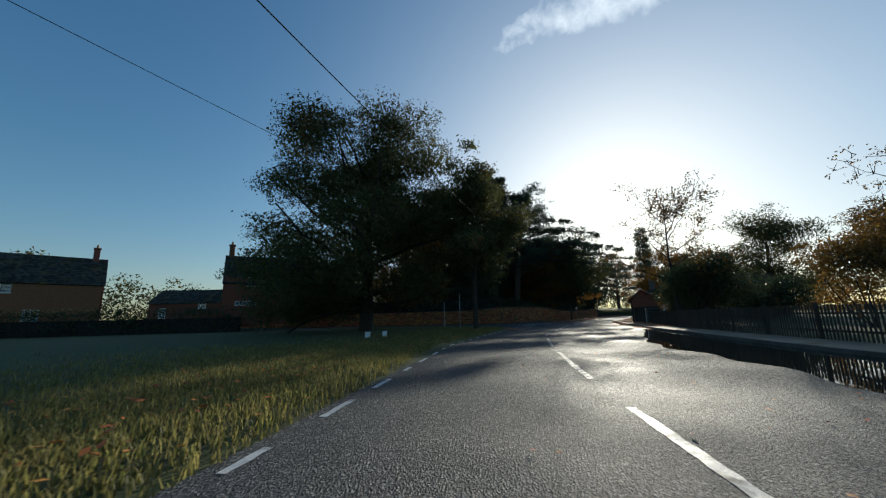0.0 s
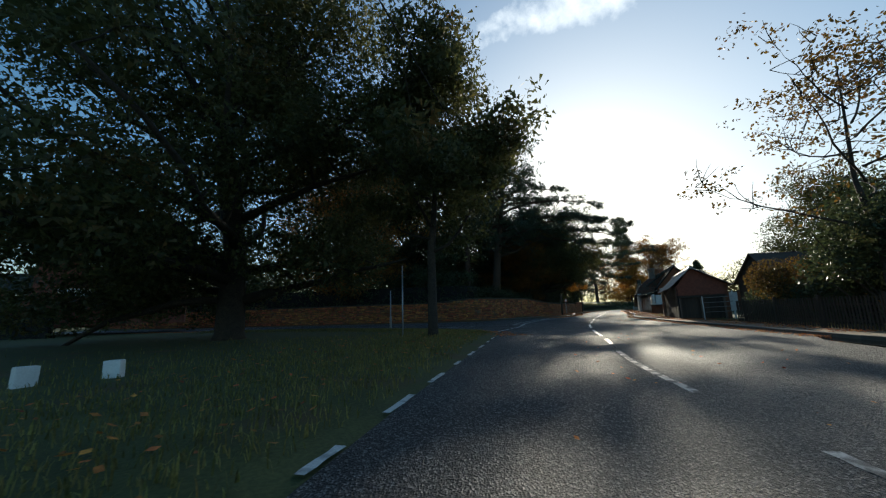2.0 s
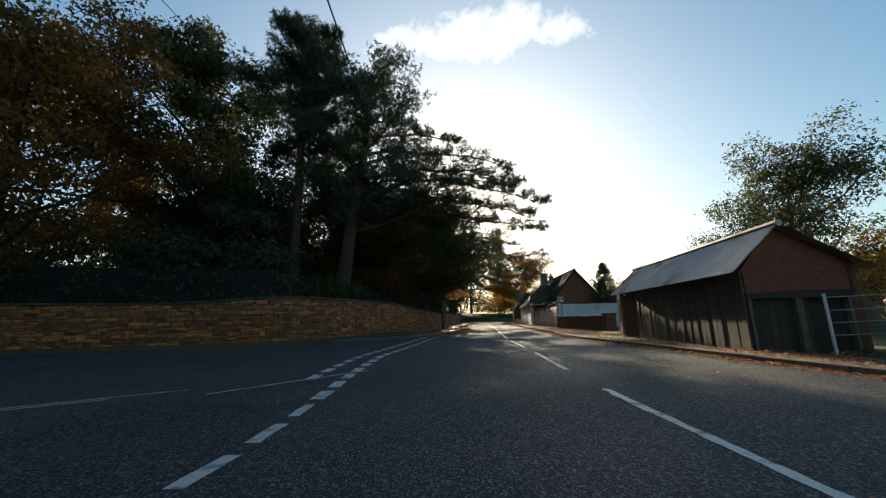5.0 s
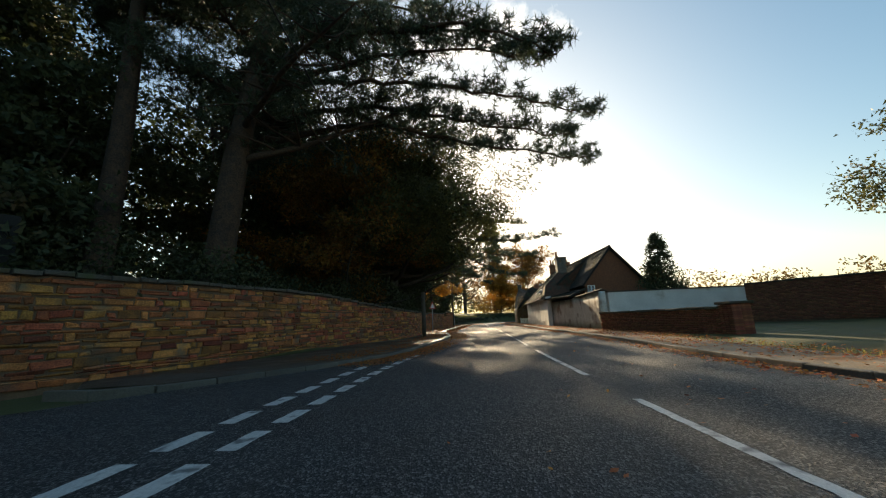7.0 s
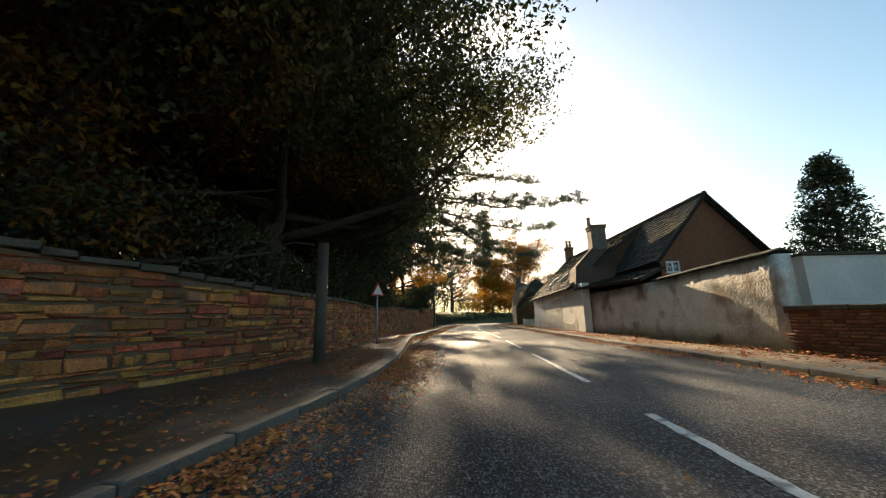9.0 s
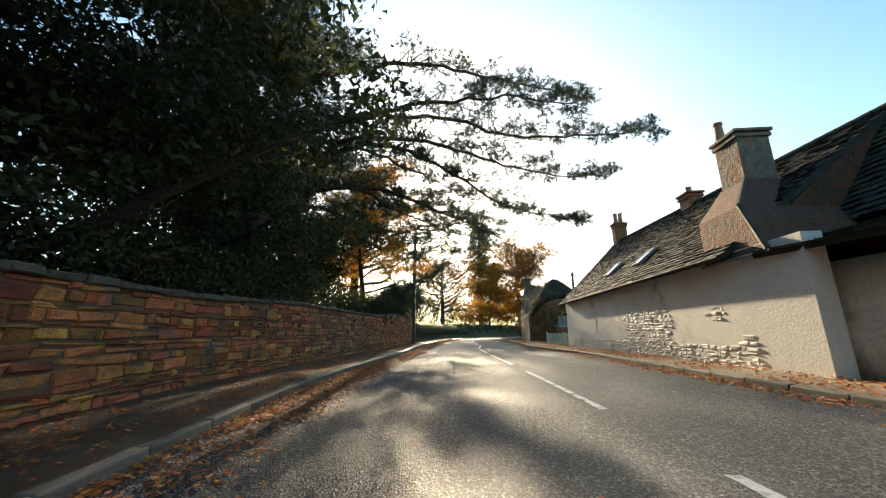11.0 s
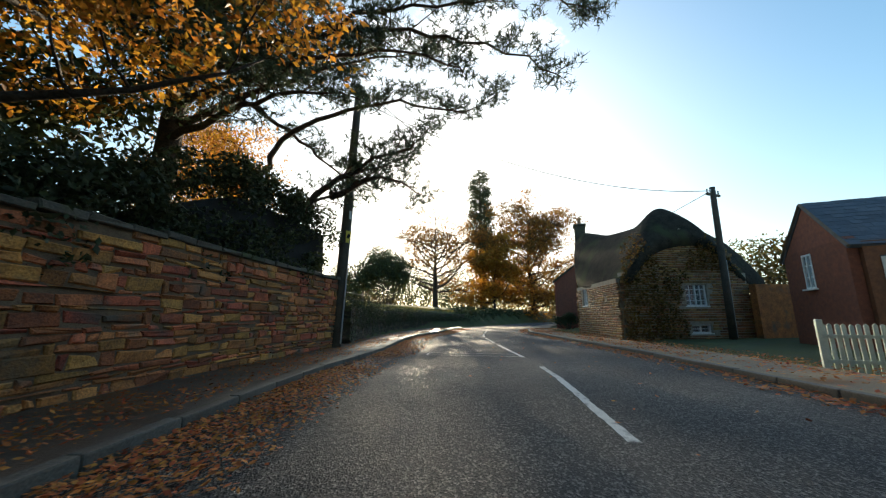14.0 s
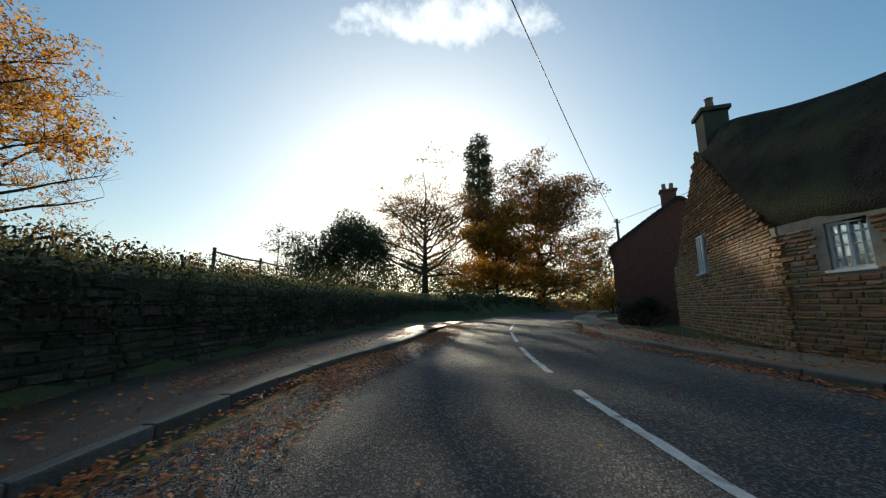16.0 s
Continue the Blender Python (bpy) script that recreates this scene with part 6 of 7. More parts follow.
pine("pine_tree", "crooked pine with twisted limbs above the wall's end", on(21.6, 98.8), 14.5, 7.0, 0.42, 116, 15, 0.5, 16000, 12, 0.22, (1.4, -0.6),
     [([(21.7, 98.7, 4.4), (22.9, 98.5, 5.0), (24.0, 98.2, 5.15), (24.8, 98, 5.5), (25.1, 97.9, 6.5), (26.1, 97.6, 7.2), (28.0, 97.0, 7.9), (30.6, 96.3, 7.8), (31.8, 96.0, 8.4)], 0.62),
      ([(21.8, 98.6, 2.6), (24.2, 98.2, 3.3), (25.4, 97.8, 4.0), (26.0, 97.6, 4.4), (27.0, 97.4, 4.9), (28.4, 97.0, 5.9)], 0.68), ([(25.6, 97.8, 4.1), (27.2, 96.9, 5.4), (29.2, 96.4, 6.5)], 0.4), ([(26.6, 97.5, 4.7), (28.0, 97.0, 5.3), (29.1, 96.7, 4.9)], 0.2),
      ([(22.0, 98.5, 7.2), (25.0, 96.5, 8.0), (28.0, 95.0, 8.2), (29.6, 94.4, 7.7)], 0.35), ([(22.3, 98.4, 11.0), (25.5, 96.0, 12.2), (29.5, 94.2, 12.6)], 0.3), ([(21.9, 98.6, 6.0), (24.5, 96.6, 6.9), (26.8, 95.4, 7.0)], 0.3),
      ([(22.0, 98.6, 8.0), (25.0, 96.8, 9.2), (28.0, 95.2, 9.8), (30.8, 94.0, 10.0)], 0.4), ([(22.2, 98.5, 9.5), (25.5, 96.2, 10.8), (28.9, 94.5, 11.6)], 0.35),
      ([(22.0, 98.5, 6.6), (24.0, 97.6, 7.6), (26.5, 96.6, 8.6), (28.6, 95.8, 8.9)], 0.4), ([(22.2, 98.5, 9.0), (26.0, 96.6, 9.6), (30.0, 95.0, 9.2), (32.6, 94.2, 8.3)], 0.4), ([(22.3, 98.4, 10.5), (27.0, 95.8, 11.2), (31.0, 94.0, 10.8), (33.4, 93.4, 10.0)], 0.4),
      ([(22.0, 98.8, 9.0), (25.4, 102.0, 8.6), (28.5, 104.1, 7.0)], 0.4)])
broadleaf("ash_tree", "slight young ash with thin yellowing leaves", on(11.5, 24.2), 9.8, 4.0, 0.12, M_MIXLEAF, 5200, 0.13, 117, 0.3, 0.26, 12, True, 2)
broadleaf("oak_tree", "broad oak in green and gold behind the yard", on(33.0, 46.5), 11.8, 5.6, 0.32, M_OAKLEAF, 30000, 0.2, 118, 0.2, 0.28, 16, True, 1)
broadleaf("oak_tree", "second oak beside it, catching light", on(41.0, 41.0), 11.5, 5.0, 0.32, M_MIXLEAF, 22000, 0.2, 119, 0.2, 0.28, 15, True, 1)
cypress("cypress_tree", "dark cone-shaped cypress behind the white wall", on(31.2, 62.8), 6.9, 2.3, M_EVERGREEN, 18000, 0.17, 120, 0.7, 0.04)
# far trees round the bend
broadleaf("lime_tree", "wide half-bare lime with the low light behind it", on(53.0, 160), 20.0, 15.0, 0.6, M_COPPER, 19000, 0.33, 121, 0.2, 0.2, 30, True, 5)
broadleaf("beech_tree", "broad beech in russet leaf by the bend", on(71.5, 150.0), 23.0, 12.5, 0.55, M_COPPER, 52000, 0.36, 122, 0.06, 0.22, 30, True, 3)
cypress("redwood_tree", "tall narrow dark conifer above the other trees", on(66.8, 164.0), 36.5, 4.8, M_EVERGREEN, 16000, 0.5, 123, 0.6, 0.35, 0.4)
broadleaf("field_maple", "low maple in bright yellow-orange leaf", on(61.0, 148.0), 11.5, 8.0, 0.25, M_AUTUMN, 14000, 0.36, 124, 0.1, 0.28, 11)
bush("yew_tree", "round dark yew on the grass bank", on(37.6, 140.0), (7.0, 7.0, 8.6), M_EVERGREEN, 16000, 0.26, 125, "tree", 22)
bush("yew_tree", "smaller dark yew on the grass bank", on(33.2, 141.0), (5.4, 5.4, 6.2), M_EVERGREEN, 9000, 0.24, 126, "tree", 16)
broadleaf("cherry_tree", "half-bare cherry with a few gold leaves on the bank", on(12.2, 131.5), 18.0, 6.0, 0.3, M_AUTUMN, 6500, 0.2, 127, 0.16, 0.24, 18, True, 6)
broadleaf("maple_tree", "field maple in bright orange leaf on the bank", on(18.6, 116.0), 13.5, 5.0, 0.24, M_AUTUMN, 20000, 0.17, 139, 0.2, 0.26, 15, True, 1)
broadleaf("hawthorn_tree", "thin sapling on the skyline of the bank", on(29.8, 129.0), 5.0, 1.4, 0.06, M_MIXLEAF, 500, 0.14, 128, 0.4, 0.3, 8, True, 1)
bush("holly_bush", "tall dark holly round the foot of the ash", on(12.5, 24.4), (3.0, 3.6, 5.0), M_EVERGREEN, 15000, 0.13, 147, clumps=20)
bush("laurel_bush", "dark laurel behind the picket fence", on(15.4, 27.6), (4.8, 5.6, 4.9), M_EVERGREEN, 14000, 0.16, 130)
bush("laurel_bush", "dark laurel mass near the barn", on(19.5, 31.5), (7.0, 6.0, 3.4), M_EVERGREEN, 11000, 0.16, 131)
bush("cotoneaster_bush", "yellow-leaved shrub leaning over the fence", on(15.4, 30.2), (3.4, 5.0, 2.7), M_MIXLEAF, 9000, 0.12, 132)
bush("hazel_bush", "tall yellow-leaved hazel behind the picket fence", on(15.8, 17.2), (4.0, 4.8, 4.6), M_MIXLEAF, 11000, 0.15, 137)
bush("sumac_bush", "bright orange shrub beside the barn", on(23.4, 38.0), (3.4, 3.0, 4.0), M_AUTUMN, 7000, 0.14, 133)
bush("cotoneaster_bush", "golden shrub by the gate", on(22.6, 33.6), (3.0, 3.0, 3.2), M_AUTUMN, 5500, 0.13, 134)
hedge("yard_hedge", "dark unclipped hedge between the picket fence and the barn", resample([(13.9, 27.0), (14.9, 31.5), (16.9, 35.4), (18.6, 36.2)], 0.8), 1.2, 0.05, lambda d: 1.75 + 0.2 * math.sin(d * 1.7), M_EVERGREEN, 15000, 0.12, 150)
hedge("garden_hedge", "dark garden hedge in front of the houses", resample([(-70, 20), (-52, 29.5), (-40, 34.5), (-28, 36.6)], 1.0), 1.4, 0.1, 2.7, M_EVERGREEN, 16000, 0.2, 135)
bush("rose_bush", "low dark bush against the red house", on(47.3, 111.6), (1.6, 1.6, 1.4), M_EVERGREEN, 3500, 0.1, 136)

W_BACK = offset(W_IN, 1.2)
HEDGE_A = [p for p in W_BACK if p.x < 1.5]
HEDGE_B = [p for p in W_BACK if p.x >= 1.5 and p.y < 90]
HEDGE_C = [p for p in offset(W_IN, 0.5) if p.y >= 89.5 and p.x > 15]
hedge("laurel_hedge", "clipped dark hedge behind the boundary wall", HEDGE_A, 1.8, 1.2, 5.0, M_EVERGREEN, 26000, 0.2, 140)
hedge("ivy_hedge", "thick ivy and laurel tumbling over the wall top", HEDGE_B, 1.9, 1.3, lambda d: 3.2 + 0.4 * math.sin(d * 0.6), M_IVY, 42000, 0.13, 141)
hedge("ivy_hedge", "ivy-smothered stub of wall beside the pole", HEDGE_C, 1.1, 1.8, lambda d: 2.9 + 1.7 * smooth_step(2, 7, d), M_IVY, 40000, 0.11, 142)


def far_wood(name, label, line, width, h, leaf_mat, leaves, leaf, seed):
    """Distant trees as one mass of leaf clumps with an uneven skyline."""
    rng = np.random.default_rng(seed)
    s = arc(line)
    blobs = []
    d = 0.0
    while d < s[-1]:
        p, t = at_arc(line, s, d)
        hh = h * (0.65 + 0.5 * noise.noise((p.x * 0.05, p.y * 0.05, seed)) + 0.25 * rng.random())
        g = ground_z(p.x, p.y)
        for k in range(5):
            q = p + Vector((rng.uniform(-1, 1) * width * 0.4, rng.uniform(-1, 1) * width * 0.4, 0))
            c = h * rng.uniform(0.16, 0.28)
            blobs.append((q.x, q.y, g + hh * (0.15 + 0.19 * k), c, c, c * 0.8))
        d += h * 0.22
    ob = leaf_mesh(name, blob_points(rng, blobs, leaves, 0.35), leaf, rng, leaf_mat, None)
    tagged(ob, label, "woodland", kind="stuff")
    return ob


V2 = lambda *p: [Vector((x, y, 0)) for x, y in p]
far_wood("far_trees", "distant autumn hedgerow trees beyond the yard", resample([(40, 20), (58, 40), (66, 58), (62, 76), (56, 92), (62, 108)], 2), 5, 6.5, M_MIXLEAF, 20000, 0.4, 201)
far_wood("far_trees", "dark mixed trees beyond the bend of the road", resample([(96, 118), (104, 140), (92, 172), (66, 184), (40, 186)], 2), 8, 15.0, M_OAKLEAF, 22000, 0.62, 202)
far_wood("far_trees", "far hedge of bare and gold trees above the field", resample([(44, 186), (20, 184), (0, 176), (-20, 165)], 2), 6, 8.0, M_MIXLEAF, 18000, 0.4, 203)
far_wood("far_trees", "dark trees behind the houses", resample([(-90, 20), (-82, 50), (-66, 76), (-40, 92), (-12, 88)], 2), 6, 12.5, M_OAKLEAF, 24000, 0.6, 204)
far_wood("far_trees", "dark evergreens closing the view along the side road", resample([(-46, 58), (-30, 60), (-16, 64)], 2), 4, 10.0, M_EVERGREEN, 14000, 0.5, 208)
far_wood("far_trees", "low dark wood closing the fields beyond the bend", resample([(36, 176), (58, 174), (80, 167), (100, 150)], 2), 5, 8.0, M_OAKLEAF, 14000, 0.55, 212)
far_wood("far_trees", "russet undergrowth beneath the far beeches", resample([(56, 151), (68, 147), (84, 139)], 2), 5, 7.0, M_AUTUMN, 9000, 0.34, 209)
hedge("field_hedge", "dark clipped hedge along the bend of the road", resample([(43, 126.5), (50, 133.5), (60, 142.5), (75, 153.0)], 1.0), 1.5, 0.0, 2.3, M_EVERGREEN, 15000, 0.22, 210)
bush("forsythia_bush", "bright yellow shrub beyond the red house", on(66.5, 130.5), (3.4, 3.4, 3.4), M_AUTUMN, 4500, 0.18, 211)
far_wood("far_trees", "dark depth of the wood behind the wall", resample([(-16, 66), (0, 74), (4, 84), (9, 96), (14, 104)], 2), 6, 14.0, M_EVERGREEN, 22000, 0.6, 205)
far_wood("far_trees", "trees and hedges behind the start of the road", resample([(45, 10), (30, -30), (0, -48), (-40, -40), (-80, 0)], 2), 6, 9.0, M_OAKLEAF, 7000, 0.8, 206)
far_wood("far_trees", "dark shrubbery where the road bends out of sight", resample([(9, 105), (26, 150), (46, 170)], 2), 5, 3.6, M_MIXLEAF, 12000, 0.3, 207)
broadleaf("birch_tree", "thin birch sapling with a few pale leaves", on(15.6, 15.2), 8.2, 2.0, 0.07, M_MIXLEAF, 1500, 0.11, 138, 0.3, 0.26, 11, True, 2)


# ---- poles, wires, fences, signs ----
def telegraph_pole(at, top, r, label, steps=True, plate=False, name="telegraph_pole"):
    p = thing(name, label, "pole", "telegraph poles", at=at)
    top = Vector(top) - Vector(at)
    v, f = tube_data([Vector((0, 0, -0.4)), top * 0.35, top * 0.75, top], [r, r * 0.92, r * 0.82, r * 0.75], 12)
    quick("pole", v, f, M_POLE, p, smooth=True)
    box("arm", 0.9, 0.08, 0.1, Matrix.Translation(top - Vector((0, 0, 0.35))), M_WOOD, p, "short crossarm")
    for x in (-0.38, -0.15, 0.15, 0.38):
        q = top + Vector((x, 0, -0.28))
        v, f = tube_data([q, q + Vector((0, 0, 0.06)), q + Vector((0, 0, 0.1)), q + Vector((0, 0, 0.16))], [0.018, 0.045, 0.03, 0.04], 8)
        quick("insulator", v, f, M_WHITEWOOD, p)
    if plate:
        side = Vector((0.5, -0.85, 0)).normalized()
        m = Matrix.Translation(top * 0.36 + side * r * 0.98) @ Matrix.Rotation(math.atan2(side.x, -side.y), 4, "Z")
        pl = box("plate", 0.2, 0.012, 0.42, m, M_YELLOW, p, "yellow warning plate", 0.004)
        box("plate_mark", 0.1, 0.006, 0.16, m @ Matrix.Translation((0, -0.009, 0.02)) @ Matrix.Rotation(0.5, 4, "Y"), M_DARK, pl, "black mark", 0)
        m2 = Matrix.Translation(top * 0.44 + side * r * 0.98) @ Matrix.Rotation(math.atan2(side.x, -side.y), 4, "Z")
        box("plate", 0.09, 0.012, 0.3, m2, M_WHITEWOOD, p, "small pale plate", 0.003)
    v, f = tube_data([Vector((r * 0.9, -r * 0.6, 0.1)), top * 0.5 + Vector((r * 0.85, -r * 0.5, 0))], [0.025, 0.02], 6)
    quick("cable_guard", v, f, M_METAL, p, "cable pipe")
    return p


telegraph_pole((27.05, 98.5, 0.1), (27.6, 99.7, 10.2), 0.185, "tall leaning telegraph pole with a yellow plate", True, True)
telegraph_pole((42.55, 96.1, 0.05), (42.7, 96.1, 6.65), 0.15, "short dark telegraph pole against the thatched cottage")
telegraph_pole(on(11.5, 67.0), (11.7, 67.3, 8.2), 0.15, "dark telegraph pole among the trees behind the wall")
telegraph_pole((61.5, 124.6, 0.0), (61.5, 124.8, 9.8), 0.15, "distant telegraph pole by the red house")


def wire(a, b, sag, r=0.014, label="sagging black overhead cable"):
    a, b = Vector(a), Vector(b)
    pts = [a.lerp(b, k / 40) - Vector((0, 0, sag * 4 * (k / 40) * (1 - k / 40))) for k in range(41)]
    v, f = tube_data(pts, [r] * 41, 6)
    ob = quick("overhead_cable", v, f, M_WIRE)
    tagged(ob, label, "cable", "overhead cables")


wire((27.5, 99.5, 9.5), (42.7, 96.1, 6.5), 1.15)
wire((28.0, 99.7, 9.95), (61.5, 124.8, 9.3), 0.6, 0.018)
wire((27.55, 99.6, 9.8), (11.7, 67.3, 8.05), 0.5)
wire((42.7, 96.2, 6.5), (61.3, 124.8, 9.5), 0.4)
wire((-8.4, -2.0, 10.4), (11.7, 67.3, 8.05), 1.6, 0.02)
wire((-16.0, 0.0, 10.5), (1.0, 56.5, 13.0), 0.4, 0.014)


def post(at, h, r, name, label, category, material=None):
    p = thing(name, label, category, at=at)
    v, f = tube_data([Vector((0, 0, -0.2)), Vector((0, 0, h * 0.3)), Vector((0, 0, h))], [r, r, r * 0.9], 10)
    quick("post", v, f, material or M_METAL, p, smooth=True)
    v, f = tube_data([Vector((0, 0, h)), Vector((0, 0, h + 0.03))], [r * 1.15, r * 0.7], 10)
    quick("cap", v, f, M_DARK, p)
    return p


post((-2.65, 28.7, 0.05), 2.9, 0.03, "sign_post", "bare grey steel post on the grass verge", "post")
s = post((-5.3, 38.9, 0.0), 2.6, 0.045, "lamp_column", "pale steel column with a wider base by the side road", "post")
v, f = tube_data([Vector((0, 0, 0)), Vector((0, 0, 0.8))], [0.08, 0.075], 10)
quick("base_door", v, f, M_METAL, s, "wider base section")


post((13.35, 64.35, 0.1), 2.7, 0.13, "timber_post", "thick dark timber post with a pale top by the wall", "post", M_POLE)


def road_sign():
    p = post((15.5, 70.0, 0.1), 2.2, 0.035, "road_sign", "triangular warning sign on a thin post beside the wall", "road sign")
    m = Matrix.Rotation(0.4, 4, "Z")
    for size, y, mt, lab in ((0.36, -0.045, mat("sign_red", (0.45, 0.03, 0.025), (0.55, 0.05, 0.04), 4, (0.4, 0.6), 0), "red triangle"), (0.25, -0.06, M_WHITEWOOD, "white inner triangle")):
        vs = []
        for dy in (0, 0.012):
            for k in range(3):
                w = math.pi / 2 + k * 2 * math.pi / 3
                vs.append(m @ Vector((math.cos(w) * size, y + dy, 2.05 + math.sin(w) * size)))
        quick("plate", vs, [(0, 1, 2), (5, 4, 3), (0, 3, 4, 1), (1, 4, 5, 2), (2, 5, 3, 0)], mt, p, lab)


road_sign()


def picket_fence(line, name, label, pitch, pw, ph, material, post_every, rails=(0.25, 0.75), pointed=True, z=0.1, limit=300):
    root = thing(name, label, "fence")
    s = arc(line)
    t = 0.022
    prof = [(-pw / 2, 0), (pw / 2, 0), (pw / 2, ph - (pw * 0.5 if pointed else 0.0)), (0, ph), (-pw / 2, ph - (pw * 0.5 if pointed else 0.0))]
    vs = [(x, y, zz) for y in (-t / 2, t / 2) for x, zz in prof]
    n = len(prof)
    fs = [tuple(range(n)), tuple(range(2 * n - 1, n - 1, -1))] + [(k, k + n, (k + 1) % n + n, (k + 1) % n) for k in range(n)]
    me = bpy.data.meshes.new("picket")
    me.from_pydata(vs, [], fs)
    me.materials.append(material)
    rng = random.Random(17)
    for k in range(min(limit, int(s[-1] / pitch))):
        p, d = at_arc(line, s, (k + 0.5) * pitch)
        ob = new("picket", me)
        ob.parent = root
        ob.matrix_basis = Matrix.Translation((p.x, p.y, z + rng.uniform(-0.01, 0.01))) @ Matrix.Rotation(math.atan2(d.y, d.x), 4, "Z") @ Matrix.Rotation(rng.uniform(-0.015, 0.015), 4, "Y")
    for h in rails:
        sweep("rail", offset(line, -0.035), [(-0.018, z + ph * h - 0.03), (0.018, z + ph * h - 0.03), (0.018, z + ph * h + 0.03), (-0.018, z + ph * h + 0.03)], material, root)
    k = 0.0
    while k < s[-1]:
        p, d = at_arc(line, s, k)
        box("post", 0.09, 0.09, ph + 0.3, Matrix.Translation((p.x, p.y, z + ph / 2 - 0.07)) @ Matrix.Rotation(math.atan2(d.y, d.x), 4, "Z"), material, root, "", 0.01)
        k += post_every


picket_fence(resample([(9.5, -2), (9.55, 6), (9.8, 13), (10.7, 20.5), (11.8, 26.5), (13.0, 32.0)], 0.5), "picket_fence", "weathered dark picket fence along the pavement", 0.125, 0.05, 1.0, M_BOARD, 2.4)
picket_fence(resample([(34.76, 90.19), (35.5, 89.32), (36.3, 88.4), (37.3, 87.3)], 0.3), "picket_fence", "pale green picket fence beside the white cottage", 0.092, 0.062, 0.86, M_FENCE, 1.2, z=0.0)


def field_fence():
    root = thing("field_fence", "old split-rail fence on top of the grass bank", "fence")
    pts = [(28.6, 113.2), (29.8, 116.2), (31.0, 119.0)]
    prev = None
    for x, y in pts:
        g = ground_z(x, y)
        box("post", 0.1, 0.1, 1.3, Matrix.Translation((x, y, g + 0.5)), M_WOOD, root, "", 0.012)
        here = Vector((x, y, g + 1.0))
        if prev:
            v, f = tube_data([prev, prev.lerp(here, 0.5) - Vector((0, 0, 0.05)), here], [0.035, 0.04, 0.035], 7)
            quick("rail", v, f, M_WOOD, root)
        prev = here


field_fence()
LOWBANK = resample([(27.5, 100.0), (28.7, 103.6), (31.0, 108.6), (34.8, 115.0), (38.5, 120.5), (45, 128)], 0.4)
stone_wall("bank_wall", "low dark retaining wall of mossy stone under the grass bank", LOWBANK, 1.35, 0.4, seed=15, material=M_BANKSTONE, joined=M_BANKSTONE, base=0.05, cope=False, mortar=M_COPE)
hedge("bramble_bank", "brambles and rough grass spilling over the retaining wall", offset(LOWBANK, -0.05), 0.9, 0.75, lambda d: 1.8 - 0.018 * d, M_IVY, 44000, 0.065, 143, "bramble")


# ---- puddle along the kerb ----
def puddle():
    line = offset(resample(RIGHT, 0.5), 0.0)
    s = arc(line)
    a, b = [], []
    for k in range(60):
        d = 15 + 24.0 * k / 59
        p, t = at_arc(line, s, d)
        n = Vector((-t.y, t.x, 0))
        w = (3.1 - 2.3 * smooth_step(26, 39, d)) * (0.9 + 0.22 * noise.noise((d * 0.5, 3, 0))) * min(1, (k + 0.2) / 5, (60 - k) / 4)
        a.append(p + n * 0.02)
        b.append(p + n * max(0.05, w))
    vs = [(p.x, p.y, 0.006) for p in a] + [(p.x, p.y, 0.006) for p in b]
    m = len(a)
    ob = quick("puddle", vs, [(i, m + i, m + i + 1, i + 1)[::-1] for i in range(m - 1)], M_WATER)
    tagged(ob, "long shallow puddle of rain along the kerb", "water", kind="structure")


puddle()

# ---- white marker stones on the verge ----
for x, y, s in ((-6.93, 19.25, 0.2), (-6.18, 19.95, 0.19)):
    bm = bmesh.new()
    bm_box(bm, s * 1.35, s * 0.9, s * 1.9, Matrix.Rotation(x * 3.0, 4, "Z") @ Matrix.Rotation(0.06 * math.sin(y * 9), 4, "Y"), 0.02)
    ob = part("marker_stone", bm, M_WHITEWOOD, None)
    ob.location = on(x, y, s * 0.6)
    tagged(ob, "square white-painted marker block set in the grass", "stone", "marker stones")


